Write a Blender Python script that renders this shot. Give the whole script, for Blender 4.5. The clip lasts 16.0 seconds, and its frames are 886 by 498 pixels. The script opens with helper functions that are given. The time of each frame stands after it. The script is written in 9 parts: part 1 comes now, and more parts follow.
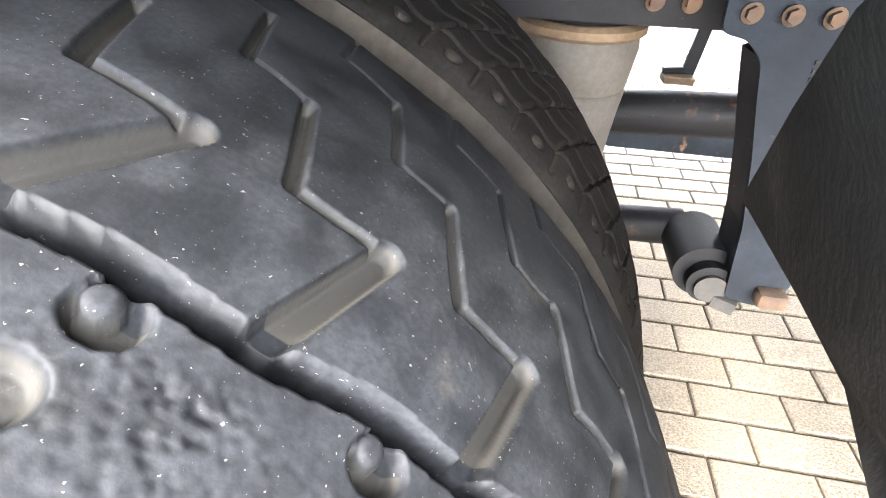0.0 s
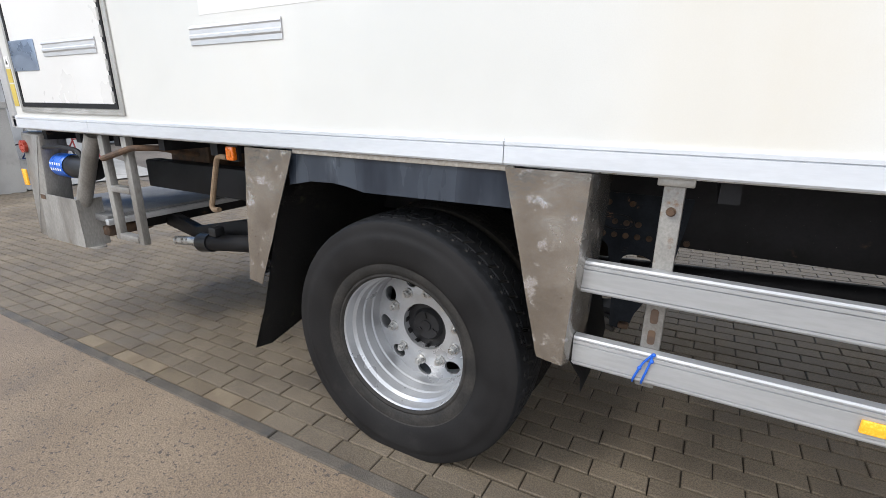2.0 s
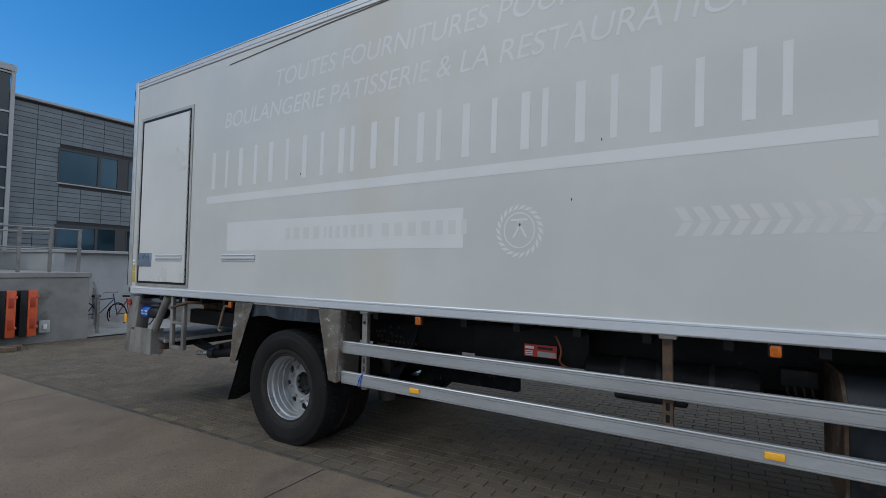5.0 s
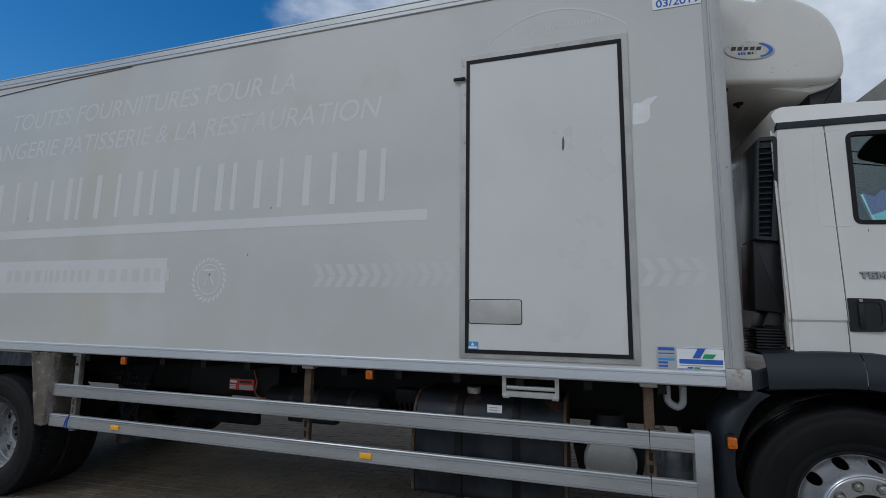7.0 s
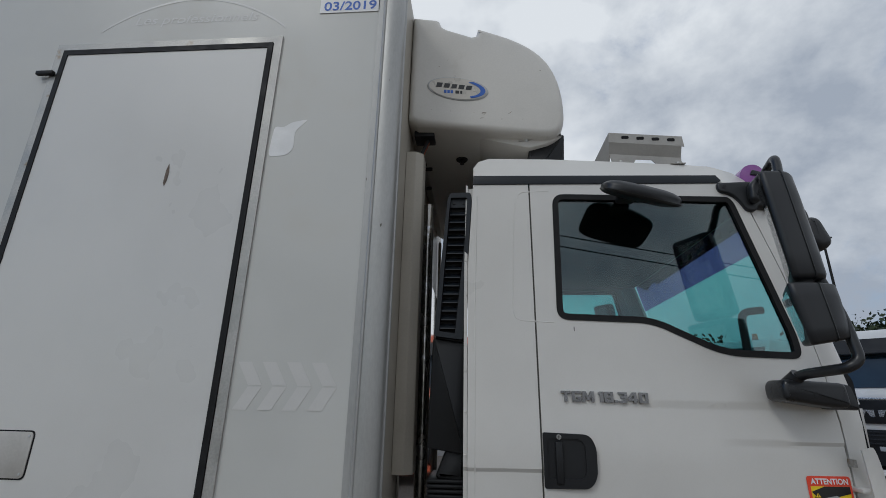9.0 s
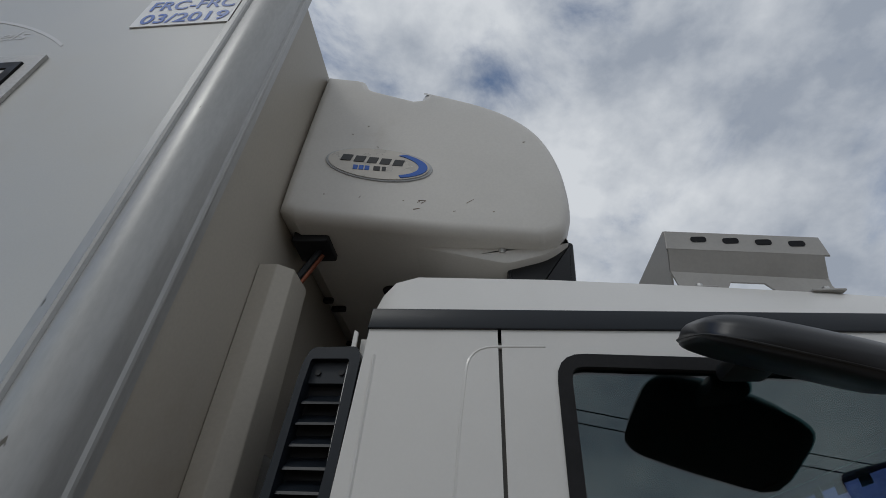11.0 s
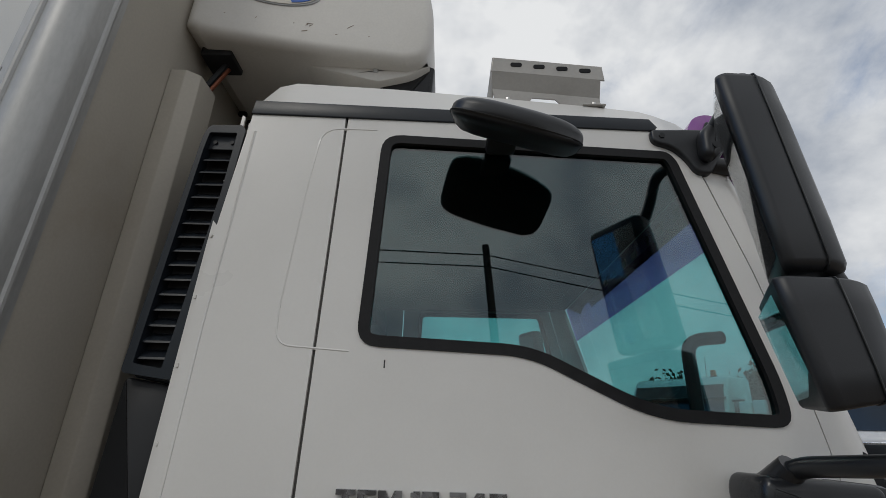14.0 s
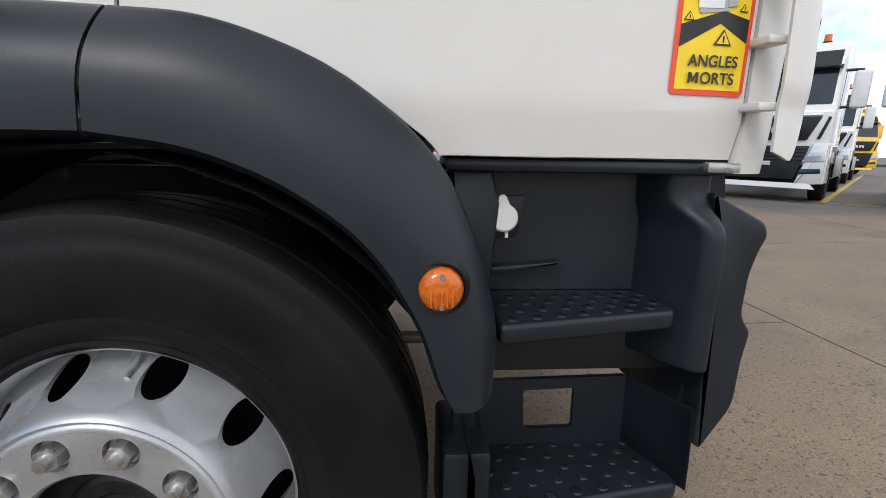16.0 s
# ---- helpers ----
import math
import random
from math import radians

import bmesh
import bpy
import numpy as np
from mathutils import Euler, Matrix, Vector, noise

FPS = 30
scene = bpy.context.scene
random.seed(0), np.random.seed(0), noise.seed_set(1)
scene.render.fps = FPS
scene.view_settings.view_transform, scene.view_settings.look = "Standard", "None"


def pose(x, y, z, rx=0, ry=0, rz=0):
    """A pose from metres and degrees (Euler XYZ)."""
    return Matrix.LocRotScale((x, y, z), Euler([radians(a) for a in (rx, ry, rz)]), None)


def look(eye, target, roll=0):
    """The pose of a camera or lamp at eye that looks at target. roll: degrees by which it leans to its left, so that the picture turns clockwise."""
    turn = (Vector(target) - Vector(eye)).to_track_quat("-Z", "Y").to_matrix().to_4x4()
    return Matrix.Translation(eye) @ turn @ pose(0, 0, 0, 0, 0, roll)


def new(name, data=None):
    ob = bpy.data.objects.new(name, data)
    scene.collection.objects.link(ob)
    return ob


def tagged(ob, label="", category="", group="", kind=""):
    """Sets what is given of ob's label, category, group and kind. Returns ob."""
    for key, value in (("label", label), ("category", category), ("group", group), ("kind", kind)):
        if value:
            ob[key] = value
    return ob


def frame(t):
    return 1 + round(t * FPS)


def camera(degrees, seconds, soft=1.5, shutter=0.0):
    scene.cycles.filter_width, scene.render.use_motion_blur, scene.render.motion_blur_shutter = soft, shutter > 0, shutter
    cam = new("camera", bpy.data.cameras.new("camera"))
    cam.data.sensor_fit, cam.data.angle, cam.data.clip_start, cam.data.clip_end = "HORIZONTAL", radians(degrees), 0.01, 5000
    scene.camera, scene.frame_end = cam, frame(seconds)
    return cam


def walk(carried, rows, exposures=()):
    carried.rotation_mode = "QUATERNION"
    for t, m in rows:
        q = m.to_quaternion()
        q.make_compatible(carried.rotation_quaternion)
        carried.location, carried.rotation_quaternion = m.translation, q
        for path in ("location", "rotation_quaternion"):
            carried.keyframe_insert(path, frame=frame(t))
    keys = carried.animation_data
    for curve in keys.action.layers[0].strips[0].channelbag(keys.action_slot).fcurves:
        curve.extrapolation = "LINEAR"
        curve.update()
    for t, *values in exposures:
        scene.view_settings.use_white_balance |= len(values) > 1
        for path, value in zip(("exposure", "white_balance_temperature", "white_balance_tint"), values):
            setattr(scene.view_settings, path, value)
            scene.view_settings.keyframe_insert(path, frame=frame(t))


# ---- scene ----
# White box truck on a paved yard, seen in a walk along its side.
import collections
import itertools

cam = camera(87.0, 16.0, soft=0.8, shutter=0.0)
PATH = [
    (0, (-0.094, 0.049, 1.072), (-0.373, 1.614, -0.141), 1.7),
    (0.5, (-0.124, -0.083, 1.154), (-0.53, 1.515, 0.021), 1.8),
    (1, (-0.095, -0.482, 1.325), (-0.708, 1.167, 0.373), 1.1),
    (1.2, (-0.028, -0.643, 1.393), (-0.712, 1.0, 0.481), 0.7),
    (1.5, (0.151, -0.919, 1.453), (-0.627, 0.752, 0.676), 0.8),
    (2, (0.54, -1.373, 1.516), (-0.39, 0.293, 0.919), 0.6),
    (2.5, (0.955, -1.763, 1.582), (-0.097, -0.12, 1.141), 0.6),
    (3, (1.397, -2.135, 1.632), (0.256, -0.521, 1.323), 0.5),
    (3.2, (1.549, -2.303, 1.642), (0.381, -0.698, 1.395), 0.5),
    (5.3, (3.417, -3.084, 1.701), (2.408, -1.361, 1.816), 0.7),
    (5.5, (3.599, -3.148, 1.702), (2.614, -1.412, 1.836), 0.7),
    (6, (4.001, -3.274, 1.739), (3.08, -1.507, 1.913), 0.7),
    (6.5, (4.465, -3.234, 1.757), (3.694, -1.402, 1.973), 0.7),
    (7, (4.809, -3.051, 1.746), (4.228, -1.155, 2.005), 0.7),
    (7.5, (5.117, -2.8, 1.763), (4.708, -0.865, 2.061), 0.5),
    (8, (5.539, -2.522, 1.778), (5.273, -0.571, 2.13), 0.7),
    (8.5, (5.791, -2.126, 1.812), (5.62, -0.187, 2.272), 0.9),
    (9, (6.007, -1.703, 1.948), (5.856, 0.193, 2.567), 1.1),
    (9.5, (6.184, -1.276, 2.12), (5.971, 0.527, 2.96), 2.2),
    (9.7, (6.2, -1.13, 2.171), (5.998, 0.633, 3.094), 2.4),
    (11.8, (6.237, -0.468, 2.532), (6.079, 1.068, 3.803), 2.4),
    (12, (6.255, -0.479, 2.522), (6.122, 1.061, 3.791), 2.4),
    (12.5, (6.303, -0.568, 2.476), (6.244, 1.028, 3.68), 2.3),
    (13, (6.353, -0.667, 2.371), (6.319, 1.02, 3.445), 2.2),
    (13.5, (6.412, -0.72, 2.238), (6.391, 1.05, 3.168), 1.8),
    (14, (6.528, -0.796, 2.099), (6.504, 1.064, 2.836), 1.7),
    (14.5, (6.578, -0.763, 1.842), (6.647, 1.145, 2.44), 1.2),
    (15, (6.667, -0.772, 1.678), (6.79, 1.206, 1.944), 1.2),
    (15.5, (6.714, -0.759, 1.501), (6.894, 1.23, 1.387), 1.3),
    (16, (6.69, -0.63, 1.341), (6.864, 1.316, 0.912), 1.4),
]
EXPOSURES = [(0.0, 5.44, 6500, 10), (0.5, 5.34, 6450, 10), (1.0, 3.84, 6450, 10), (1.5, 2.5, 6400, 10), (2.0, 1.22, 6400, 10), (2.5, 0.52, 6250, 9), (3.0, 0.25, 6150, 7), (3.2, 0.18, 6100, 6), (5.3, -0.34, 5800, 6), (6.5, -0.5, 5780, 7), (7.5, -0.62, 6000, 6), (8.5, -0.58, 6150, 7), (9.0, -0.7, 6100, 7), (9.7, -0.84, 6100, 7), (11.8, -0.92, 6200, 8), (12.5, -0.88, 6200, 8), (14.0, -0.62, 6450, 8), (15.0, -0.26, 6550, 9), (15.5, -0.05, 6500, 10), (16.0, 0.53, 6430, 10)]
walk(cam, [(t, look(eye, target, roll)) for t, eye, target, roll in PATH], EXPOSURES)

# ---- sky and sun ----
world = bpy.data.worlds.new("sky")
scene.world = world
world.use_nodes = True
wn, wl = world.node_tree.nodes, world.node_tree.links
wn.clear()
SUN_ELEVATION, SUN_TURN = 44.0, 215.0


def wnode(kind, **values):
    n = wn.new(kind)
    for key, value in values.items():
        n.inputs[key].default_value = value
    return n


sky = wn.new("ShaderNodeTexSky")
sky.sky_type = "NISHITA"
sky.sun_disc = False
sky.sun_elevation, sky.sun_rotation = radians(SUN_ELEVATION), radians(SUN_TURN)
sky.air_density, sky.dust_density, sky.ozone_density = 1.0, 0.6, 2.0
coord = wn.new("ShaderNodeTexCoord")
stretch = wn.new("ShaderNodeMapping")
stretch.inputs["Scale"].default_value = (1.0, 1.0, 1.35)
stretch.inputs["Location"].default_value = (0.35, 0.1, 0.0)
wl.new(coord.outputs["Generated"], stretch.inputs["Vector"])
cloud = wnode("ShaderNodeTexNoise", Scale=2.6, Detail=9.0, Roughness=0.58, Distortion=0.25)
wl.new(stretch.outputs["Vector"], cloud.inputs["Vector"])
shade = wnode("ShaderNodeTexNoise", Scale=3.0, Detail=7.0, Roughness=0.55)
wl.new(stretch.outputs["Vector"], shade.inputs["Vector"])
# more cloud towards the front of the truck, clear sky towards its tail
split = wn.new("ShaderNodeSeparateXYZ")
wl.new(coord.outputs["Generated"], split.inputs[0])
lean = wn.new("ShaderNodeMapRange")
lean.inputs[1].default_value, lean.inputs[2].default_value = -0.72, -0.12
lean.inputs[3].default_value, lean.inputs[4].default_value = -0.28, 0.20
wl.new(split.outputs["X"], lean.inputs[0])
back = wn.new("ShaderNodeMapRange")
back.inputs[1].default_value, back.inputs[2].default_value = 0.15, -0.5
back.inputs[3].default_value, back.inputs[4].default_value = 0.0, 0.3
wl.new(split.outputs["Y"], back.inputs[0])
both = wn.new("ShaderNodeMath")
wl.new(lean.outputs[0], both.inputs[0])
wl.new(back.outputs[0], both.inputs[1])
cover = wn.new("ShaderNodeMath")
wl.new(cloud.outputs["Fac"], cover.inputs[0])
wl.new(both.outputs[0], cover.inputs[1])
edge = wn.new("ShaderNodeMapRange")
edge.interpolation_type = "SMOOTHSTEP"
edge.inputs[1].default_value, edge.inputs[2].default_value = 0.40, 0.66
wl.new(cover.outputs[0], edge.inputs[0])
grey = wn.new("ShaderNodeValToRGB")
grey.color_ramp.elements[0].position, grey.color_ramp.elements[0].color = 0.38, (6.3, 6.8, 7.8, 1)
grey.color_ramp.elements[1].position, grey.color_ramp.elements[1].color = 0.60, (13.2, 13.2, 13.4, 1)
wl.new(shade.outputs["Fac"], grey.inputs["Fac"])
blend = wn.new("ShaderNodeMix")
blend.data_type = "RGBA"
wl.new(edge.outputs[0], blend.inputs["Factor"])
deep = wn.new("ShaderNodeHueSaturation")
deep.inputs["Saturation"].default_value, deep.inputs["Value"].default_value = 1.42, 1.75
wl.new(sky.outputs["Color"], deep.inputs["Color"])
wl.new(deep.outputs["Color"], blend.inputs["A"])
wl.new(grey.outputs["Color"], blend.inputs["B"])
glow = wnode("ShaderNodeBackground", Strength=0.092)
wl.new(blend.outputs["Result"], glow.inputs["Color"])
wout = wn.new("ShaderNodeOutputWorld")
wl.new(glow.outputs[0], wout.inputs["Surface"])

sun_data = bpy.data.lights.new("sun", "SUN")
sun_data.energy, sun_data.angle, sun_data.color = 0.9, radians(14), (1.0, 0.95, 0.88)
sun = new("sun", sun_data)
az = radians(SUN_TURN)
sun.matrix_world = look((0, 0, 0), (-math.sin(az) * math.cos(radians(SUN_ELEVATION)), -math.cos(az) * math.cos(radians(SUN_ELEVATION)), -math.sin(radians(SUN_ELEVATION))))

# ---- materials ----


def mat(name, c1, c2=None, scale=3.0, rough=0.5, metal=0.0, bump=0.0, bump_scale=120.0, stain=None, stain_scale=1.5, stain_low=0.55, stain_high=0.7, rough_var=0.12, fine=0.12, random_tint=0.0, stretch_by=(1, 1, 1), coat=0.0, spec=0.5, speck=None, speck_scale=60.0, speck_cut=0.68, dust=None):
    """A painted or raw surface: two tones, fine grain, stains with a shape of their own, and relief."""
    m = bpy.data.materials.new(name)
    m.use_nodes = True
    nt = m.node_tree
    nt.nodes.clear()
    n, l = nt.nodes, nt.links
    out = n.new("ShaderNodeOutputMaterial")
    bsdf = n.new("ShaderNodeBsdfPrincipled")
    l.new(bsdf.outputs[0], out.inputs["Surface"])
    geo = n.new("ShaderNodeNewGeometry")
    mapping = n.new("ShaderNodeMapping")
    mapping.inputs["Scale"].default_value = stretch_by
    l.new(geo.outputs["Position"], mapping.inputs["Vector"])

    def noise_at(s, detail=5.0, rough_=0.55):
        t = n.new("ShaderNodeTexNoise")
        t.inputs["Scale"].default_value, t.inputs["Detail"].default_value, t.inputs["Roughness"].default_value = s, detail, rough_
        l.new(mapping.outputs[0], t.inputs["Vector"])
        return t

    def mix(fac, a, b, mode="MIX"):
        x = n.new("ShaderNodeMix")
        x.data_type, x.blend_type = "RGBA", mode
        for socket, value in (("Factor", fac), ("A", a), ("B", b)):
            if isinstance(value, (int, float)):
                x.inputs[socket].default_value = value
            elif isinstance(value, tuple):
                x.inputs[socket].default_value = (*value[:3], 1)
            else:
                l.new(value, x.inputs[socket])
        return x.outputs["Result"]

    def ramp(value, lo, hi, to_lo=0.0, to_hi=1.0):
        r = n.new("ShaderNodeMapRange")
        r.interpolation_type = "SMOOTHSTEP"
        for k, v in zip((1, 2, 3, 4), (lo, hi, to_lo, to_hi)):
            r.inputs[k].default_value = v
        l.new(value, r.inputs[0])
        return r.outputs[0]

    c2 = c2 or tuple(min(1, v * 1.12) for v in c1)
    large = noise_at(scale)
    col = mix(ramp(large.outputs["Fac"], 0.35, 0.65), c1, c2)
    grain = noise_at(bump_scale, 3.0)
    if fine:
        col = mix(ramp(grain.outputs["Fac"], 0.3, 0.7, 0.0, fine), col, (0.0, 0.0, 0.0))
    if random_tint:
        info = n.new("ShaderNodeObjectInfo")
        isl = n.new("ShaderNodeNewGeometry")
        add = n.new("ShaderNodeMath")
        l.new(info.outputs["Random"], add.inputs[0])
        l.new(isl.outputs["Random Per Island"], add.inputs[1])
        frac = n.new("ShaderNodeMath")
        frac.operation = "FRACT"
        l.new(add.outputs[0], frac.inputs[0])
        hs = n.new("ShaderNodeHueSaturation")
        l.new(ramp(frac.outputs[0], 0, 1, 1 - random_tint, 1 + random_tint), hs.inputs["Value"])
        l.new(col, hs.inputs["Color"])
        col = hs.outputs["Color"]
    if speck:
        sp = noise_at(speck_scale, 2.0, 0.5)
        col = mix(ramp(sp.outputs["Fac"], speck_cut, speck_cut + 0.04), col, speck)
    rough_out = ramp(large.outputs["Fac"], 0.3, 0.7, max(0.02, rough - rough_var), min(1, rough + rough_var))
    if stain:
        st = noise_at(stain_scale, 8.0, 0.62)
        f = ramp(st.outputs["Fac"], stain_low, stain_high)
        col = mix(f, col, stain)
    if dust:
        groove = n.new("ShaderNodeAttribute")
        groove.attribute_name = "groove"
        col = mix(ramp(groove.outputs["Fac"], 0.15, 0.9, 0.0, 0.85), col, dust)
    l.new(col, bsdf.inputs["Base Color"])
    l.new(rough_out, bsdf.inputs["Roughness"])
    bsdf.inputs["Metallic"].default_value = metal
    bsdf.inputs["Specular IOR Level"].default_value = spec
    if coat:
        bsdf.inputs["Coat Weight"].default_value = coat
        bsdf.inputs["Coat Roughness"].default_value = 0.08
    if bump:
        b = n.new("ShaderNodeBump")
        b.inputs["Strength"].default_value, b.inputs["Distance"].default_value = min(1.0, bump * 100), 0.004 * max(1.0, bump * 20)
        l.new(grain.outputs["Fac"], b.inputs["Height"])
        l.new(b.outputs[0], bsdf.inputs["Normal"])
    return m


def glass(name, tint, tint_amount=1.0, ior=1.5, rough=0.0):
    """A thin pane: clear tinted body with a gloss that grows at grazing angles."""
    m = bpy.data.materials.new(name)
    m.use_nodes = True
    n, l = m.node_tree.nodes, m.node_tree.links
    n.clear()
    out = n.new("ShaderNodeOutputMaterial")
    clear = n.new("ShaderNodeBsdfTransparent")
    clear.inputs[0].default_value = (*tint, 1)
    shine = n.new("ShaderNodeBsdfGlossy")
    shine.inputs["Roughness"].default_value = rough
    weight = n.new("ShaderNodeLayerWeight")
    weight.inputs["Blend"].default_value = 0.5
    power = n.new("ShaderNodeMath")
    power.operation, power.inputs[1].default_value = "POWER", 4.0
    l.new(weight.outputs["Facing"], power.inputs[0])
    fres = n.new("ShaderNodeMath")
    fres.operation = "MULTIPLY_ADD"
    fres.inputs[1].default_value, fres.inputs[2].default_value = 0.6, ((ior - 1) / (ior + 1)) ** 2
    l.new(power.outputs[0], fres.inputs[0])
    mixer = n.new("ShaderNodeMixShader")
    l.new(fres.outputs[0], mixer.inputs[0])
    l.new(clear.outputs[0], mixer.inputs[1])
    l.new(shine.outputs[0], mixer.inputs[2])
    l.new(mixer.outputs[0], out.inputs["Surface"])
    return m


PANEL = mat("aged_white_panel", (0.555, 0.555, 0.53), (0.62, 0.62, 0.595), 0.8, 0.42, fine=0.03, bump_scale=260, stain=(0.53, 0.495, 0.425), stain_scale=0.8, stain_low=0.52, stain_high=0.85)
nt = PANEL.node_tree
shader = next(n for n in nt.nodes if n.type == "BSDF_PRINCIPLED")
old = shader.inputs["Base Color"].links[0].from_socket
where = nt.nodes.new("ShaderNodeNewGeometry")
axes = nt.nodes.new("ShaderNodeSeparateXYZ")
nt.links.new(where.outputs["Position"], axes.inputs[0])
runs = nt.nodes.new("ShaderNodeTexNoise")
runs.inputs["Scale"].default_value, runs.inputs["Detail"].default_value = 2.2, 6.0
slide = nt.nodes.new("ShaderNodeMapping")
slide.inputs["Scale"].default_value = (1.0, 1.0, 0.22)
nt.links.new(where.outputs["Position"], slide.inputs["Vector"])
nt.links.new(slide.outputs[0], runs.inputs["Vector"])
near_x = nt.nodes.new("ShaderNodeMapRange")
near_x.interpolation_type = "SMOOTHSTEP"
away = nt.nodes.new("ShaderNodeMath")
away.operation, away.inputs[1].default_value = "SUBTRACT", 0.58
nt.links.new(axes.outputs["X"], away.inputs[0])
away_abs = nt.nodes.new("ShaderNodeMath")
away_abs.operation = "ABSOLUTE"
nt.links.new(away.outputs[0], away_abs.inputs[0])
near_x.inputs[1].default_value, near_x.inputs[2].default_value, near_x.inputs[3].default_value, near_x.inputs[4].default_value = 0.03, 0.40, 1.0, 0.0
nt.links.new(away_abs.outputs[0], near_x.inputs[0])
amount = nt.nodes.new("ShaderNodeMath")
amount.operation = "MULTIPLY"
nt.links.new(near_x.outputs[0], amount.inputs[0])
nt.links.new(runs.outputs["Fac"], amount.inputs[1])
tan_mix = nt.nodes.new("ShaderNodeMix")
tan_mix.data_type = "RGBA"
tan_mix.inputs["B"].default_value = (0.545, 0.50, 0.415, 1)
nt.links.new(amount.outputs[0], tan_mix.inputs["Factor"])
nt.links.new(old, tan_mix.inputs["A"])
nt.links.new(tan_mix.outputs["Result"], shader.inputs["Base Color"])
GHOST = mat("clean_white_lettering", (0.675, 0.668, 0.658), (0.715, 0.708, 0.698), 1.5, 0.42, fine=0.02)
GHOST_DULL = mat("faint_lettering", (0.615, 0.606, 0.586), (0.655, 0.645, 0.625), 1.5, 0.45, fine=0.02)
DOOR_WHITE = mat("white_door_panel", (0.655, 0.65, 0.632), (0.70, 0.695, 0.678), 1.1, 0.35, fine=0.02, bump_scale=200)
CAB_WHITE = mat("white_cab_paint", (0.66, 0.645, 0.615), (0.70, 0.685, 0.655), 2.0, 0.32, fine=0.015, bump_scale=160, coat=0.25, rough_var=0.05)
UNIT_WHITE = mat("white_moulded_plastic", (0.63, 0.61, 0.57), (0.69, 0.67, 0.63), 2.0, 0.5, fine=0.04, stain=(0.45, 0.41, 0.34), stain_scale=3.0, stain_low=0.62, stain_high=0.9)
GUARD_ALU = mat("weathered_guard_aluminium", (0.40, 0.41, 0.42), (0.47, 0.48, 0.49), 4.0, 0.45, 0.45, fine=0.1, stretch_by=(0.15, 1, 1), bump_scale=90, stain=(0.30, 0.29, 0.27), stain_scale=3.0, stain_low=0.6, stain_high=0.8)
ALU = mat("aluminium_profile", (0.51, 0.52, 0.53), (0.58, 0.59, 0.60), 4.0, 0.5, 0.4, fine=0.08, stretch_by=(0.15, 1, 1), bump_scale=90)
POST_GALV = mat("rust_bitten_galvanised_post", (0.20, 0.195, 0.185), (0.32, 0.31, 0.29), 9.0, 0.5, 0.5, fine=0.2, stain=(0.16, 0.09, 0.05), stain_scale=14.0, stain_low=0.55, stain_high=0.68)
RAIL_PALE = mat("pale_anodised_rail", (0.56, 0.585, 0.62), (0.63, 0.655, 0.69), 3.0, 0.42, 0.25, fine=0.06, stretch_by=(0.15, 1, 1), stain=(0.46, 0.47, 0.48), stain_scale=3.0, stain_low=0.6, stain_high=0.8)
ALU_DULL = mat("dull_galvanised_steel", (0.40, 0.395, 0.375), (0.52, 0.51, 0.49), 6.0, 0.5, 0.5, fine=0.15, stain=(0.30, 0.24, 0.17), stain_scale=9.0, stain_low=0.6, stain_high=0.72)
STAINLESS = mat("dented_stainless_sheet", (0.36, 0.34, 0.31), (0.47, 0.45, 0.42), 5.0, 0.20, 0.9, fine=0.08, bump=0.007, bump_scale=22, rough_var=0.1, stain=(0.66, 0.67, 0.70), stain_scale=13.0, stain_low=0.57, stain_high=0.66, speck=(0.14, 0.10, 0.07), speck_scale=46.0, speck_cut=0.73)
APRON = mat("dark_streaked_apron", (0.016, 0.022, 0.034), (0.052, 0.064, 0.084), 4.0, 0.24, 0.15, fine=0.15, stretch_by=(1, 1, 0.25), stain=(0.17, 0.195, 0.23), stain_scale=3.6, stain_low=0.56, stain_high=0.76, bump=0.002, bump_scale=6)
TAIL_STEEL = mat("worn_grey_steel", (0.21, 0.20, 0.185), (0.33, 0.32, 0.30), 5.0, 0.5, 0.3, fine=0.2, stretch_by=(1, 1, 0.35), stain=(0.15, 0.12, 0.09), stain_scale=6.0, stain_low=0.58, stain_high=0.72)
RUSTY = mat("rusted_steel", (0.060, 0.038, 0.026), (0.125, 0.078, 0.048), 18.0, 0.85, 0.1, bump=0.004, bump_scale=70, stain=(0.17, 0.15, 0.13), stain_scale=12.0, stain_low=0.6, stain_high=0.7)
RUBBER = mat("tyre_rubber", (0.0085, 0.0093, 0.0108), (0.0185, 0.0198, 0.0225), 42.0, 0.70, fine=0.40, bump=0.0005, bump_scale=420, stain=(0.052, 0.046, 0.039), stain_scale=26.0, stain_low=0.62, stain_high=0.86, spec=0.2, speck=(0.10, 0.095, 0.086), speck_scale=640.0, speck_cut=0.70, dust=(0.037, 0.0345, 0.0305))
RUBBER_DUSTY = mat("brown_dusty_tread", (0.010, 0.0095, 0.009), (0.019, 0.0172, 0.0155), 7.0, 0.8, fine=0.3, bump=0.001, bump_scale=320, stain=(0.038, 0.032, 0.026), stain_scale=13.0, stain_low=0.55, stain_high=0.8, spec=0.1, dust=(0.052, 0.044, 0.035))
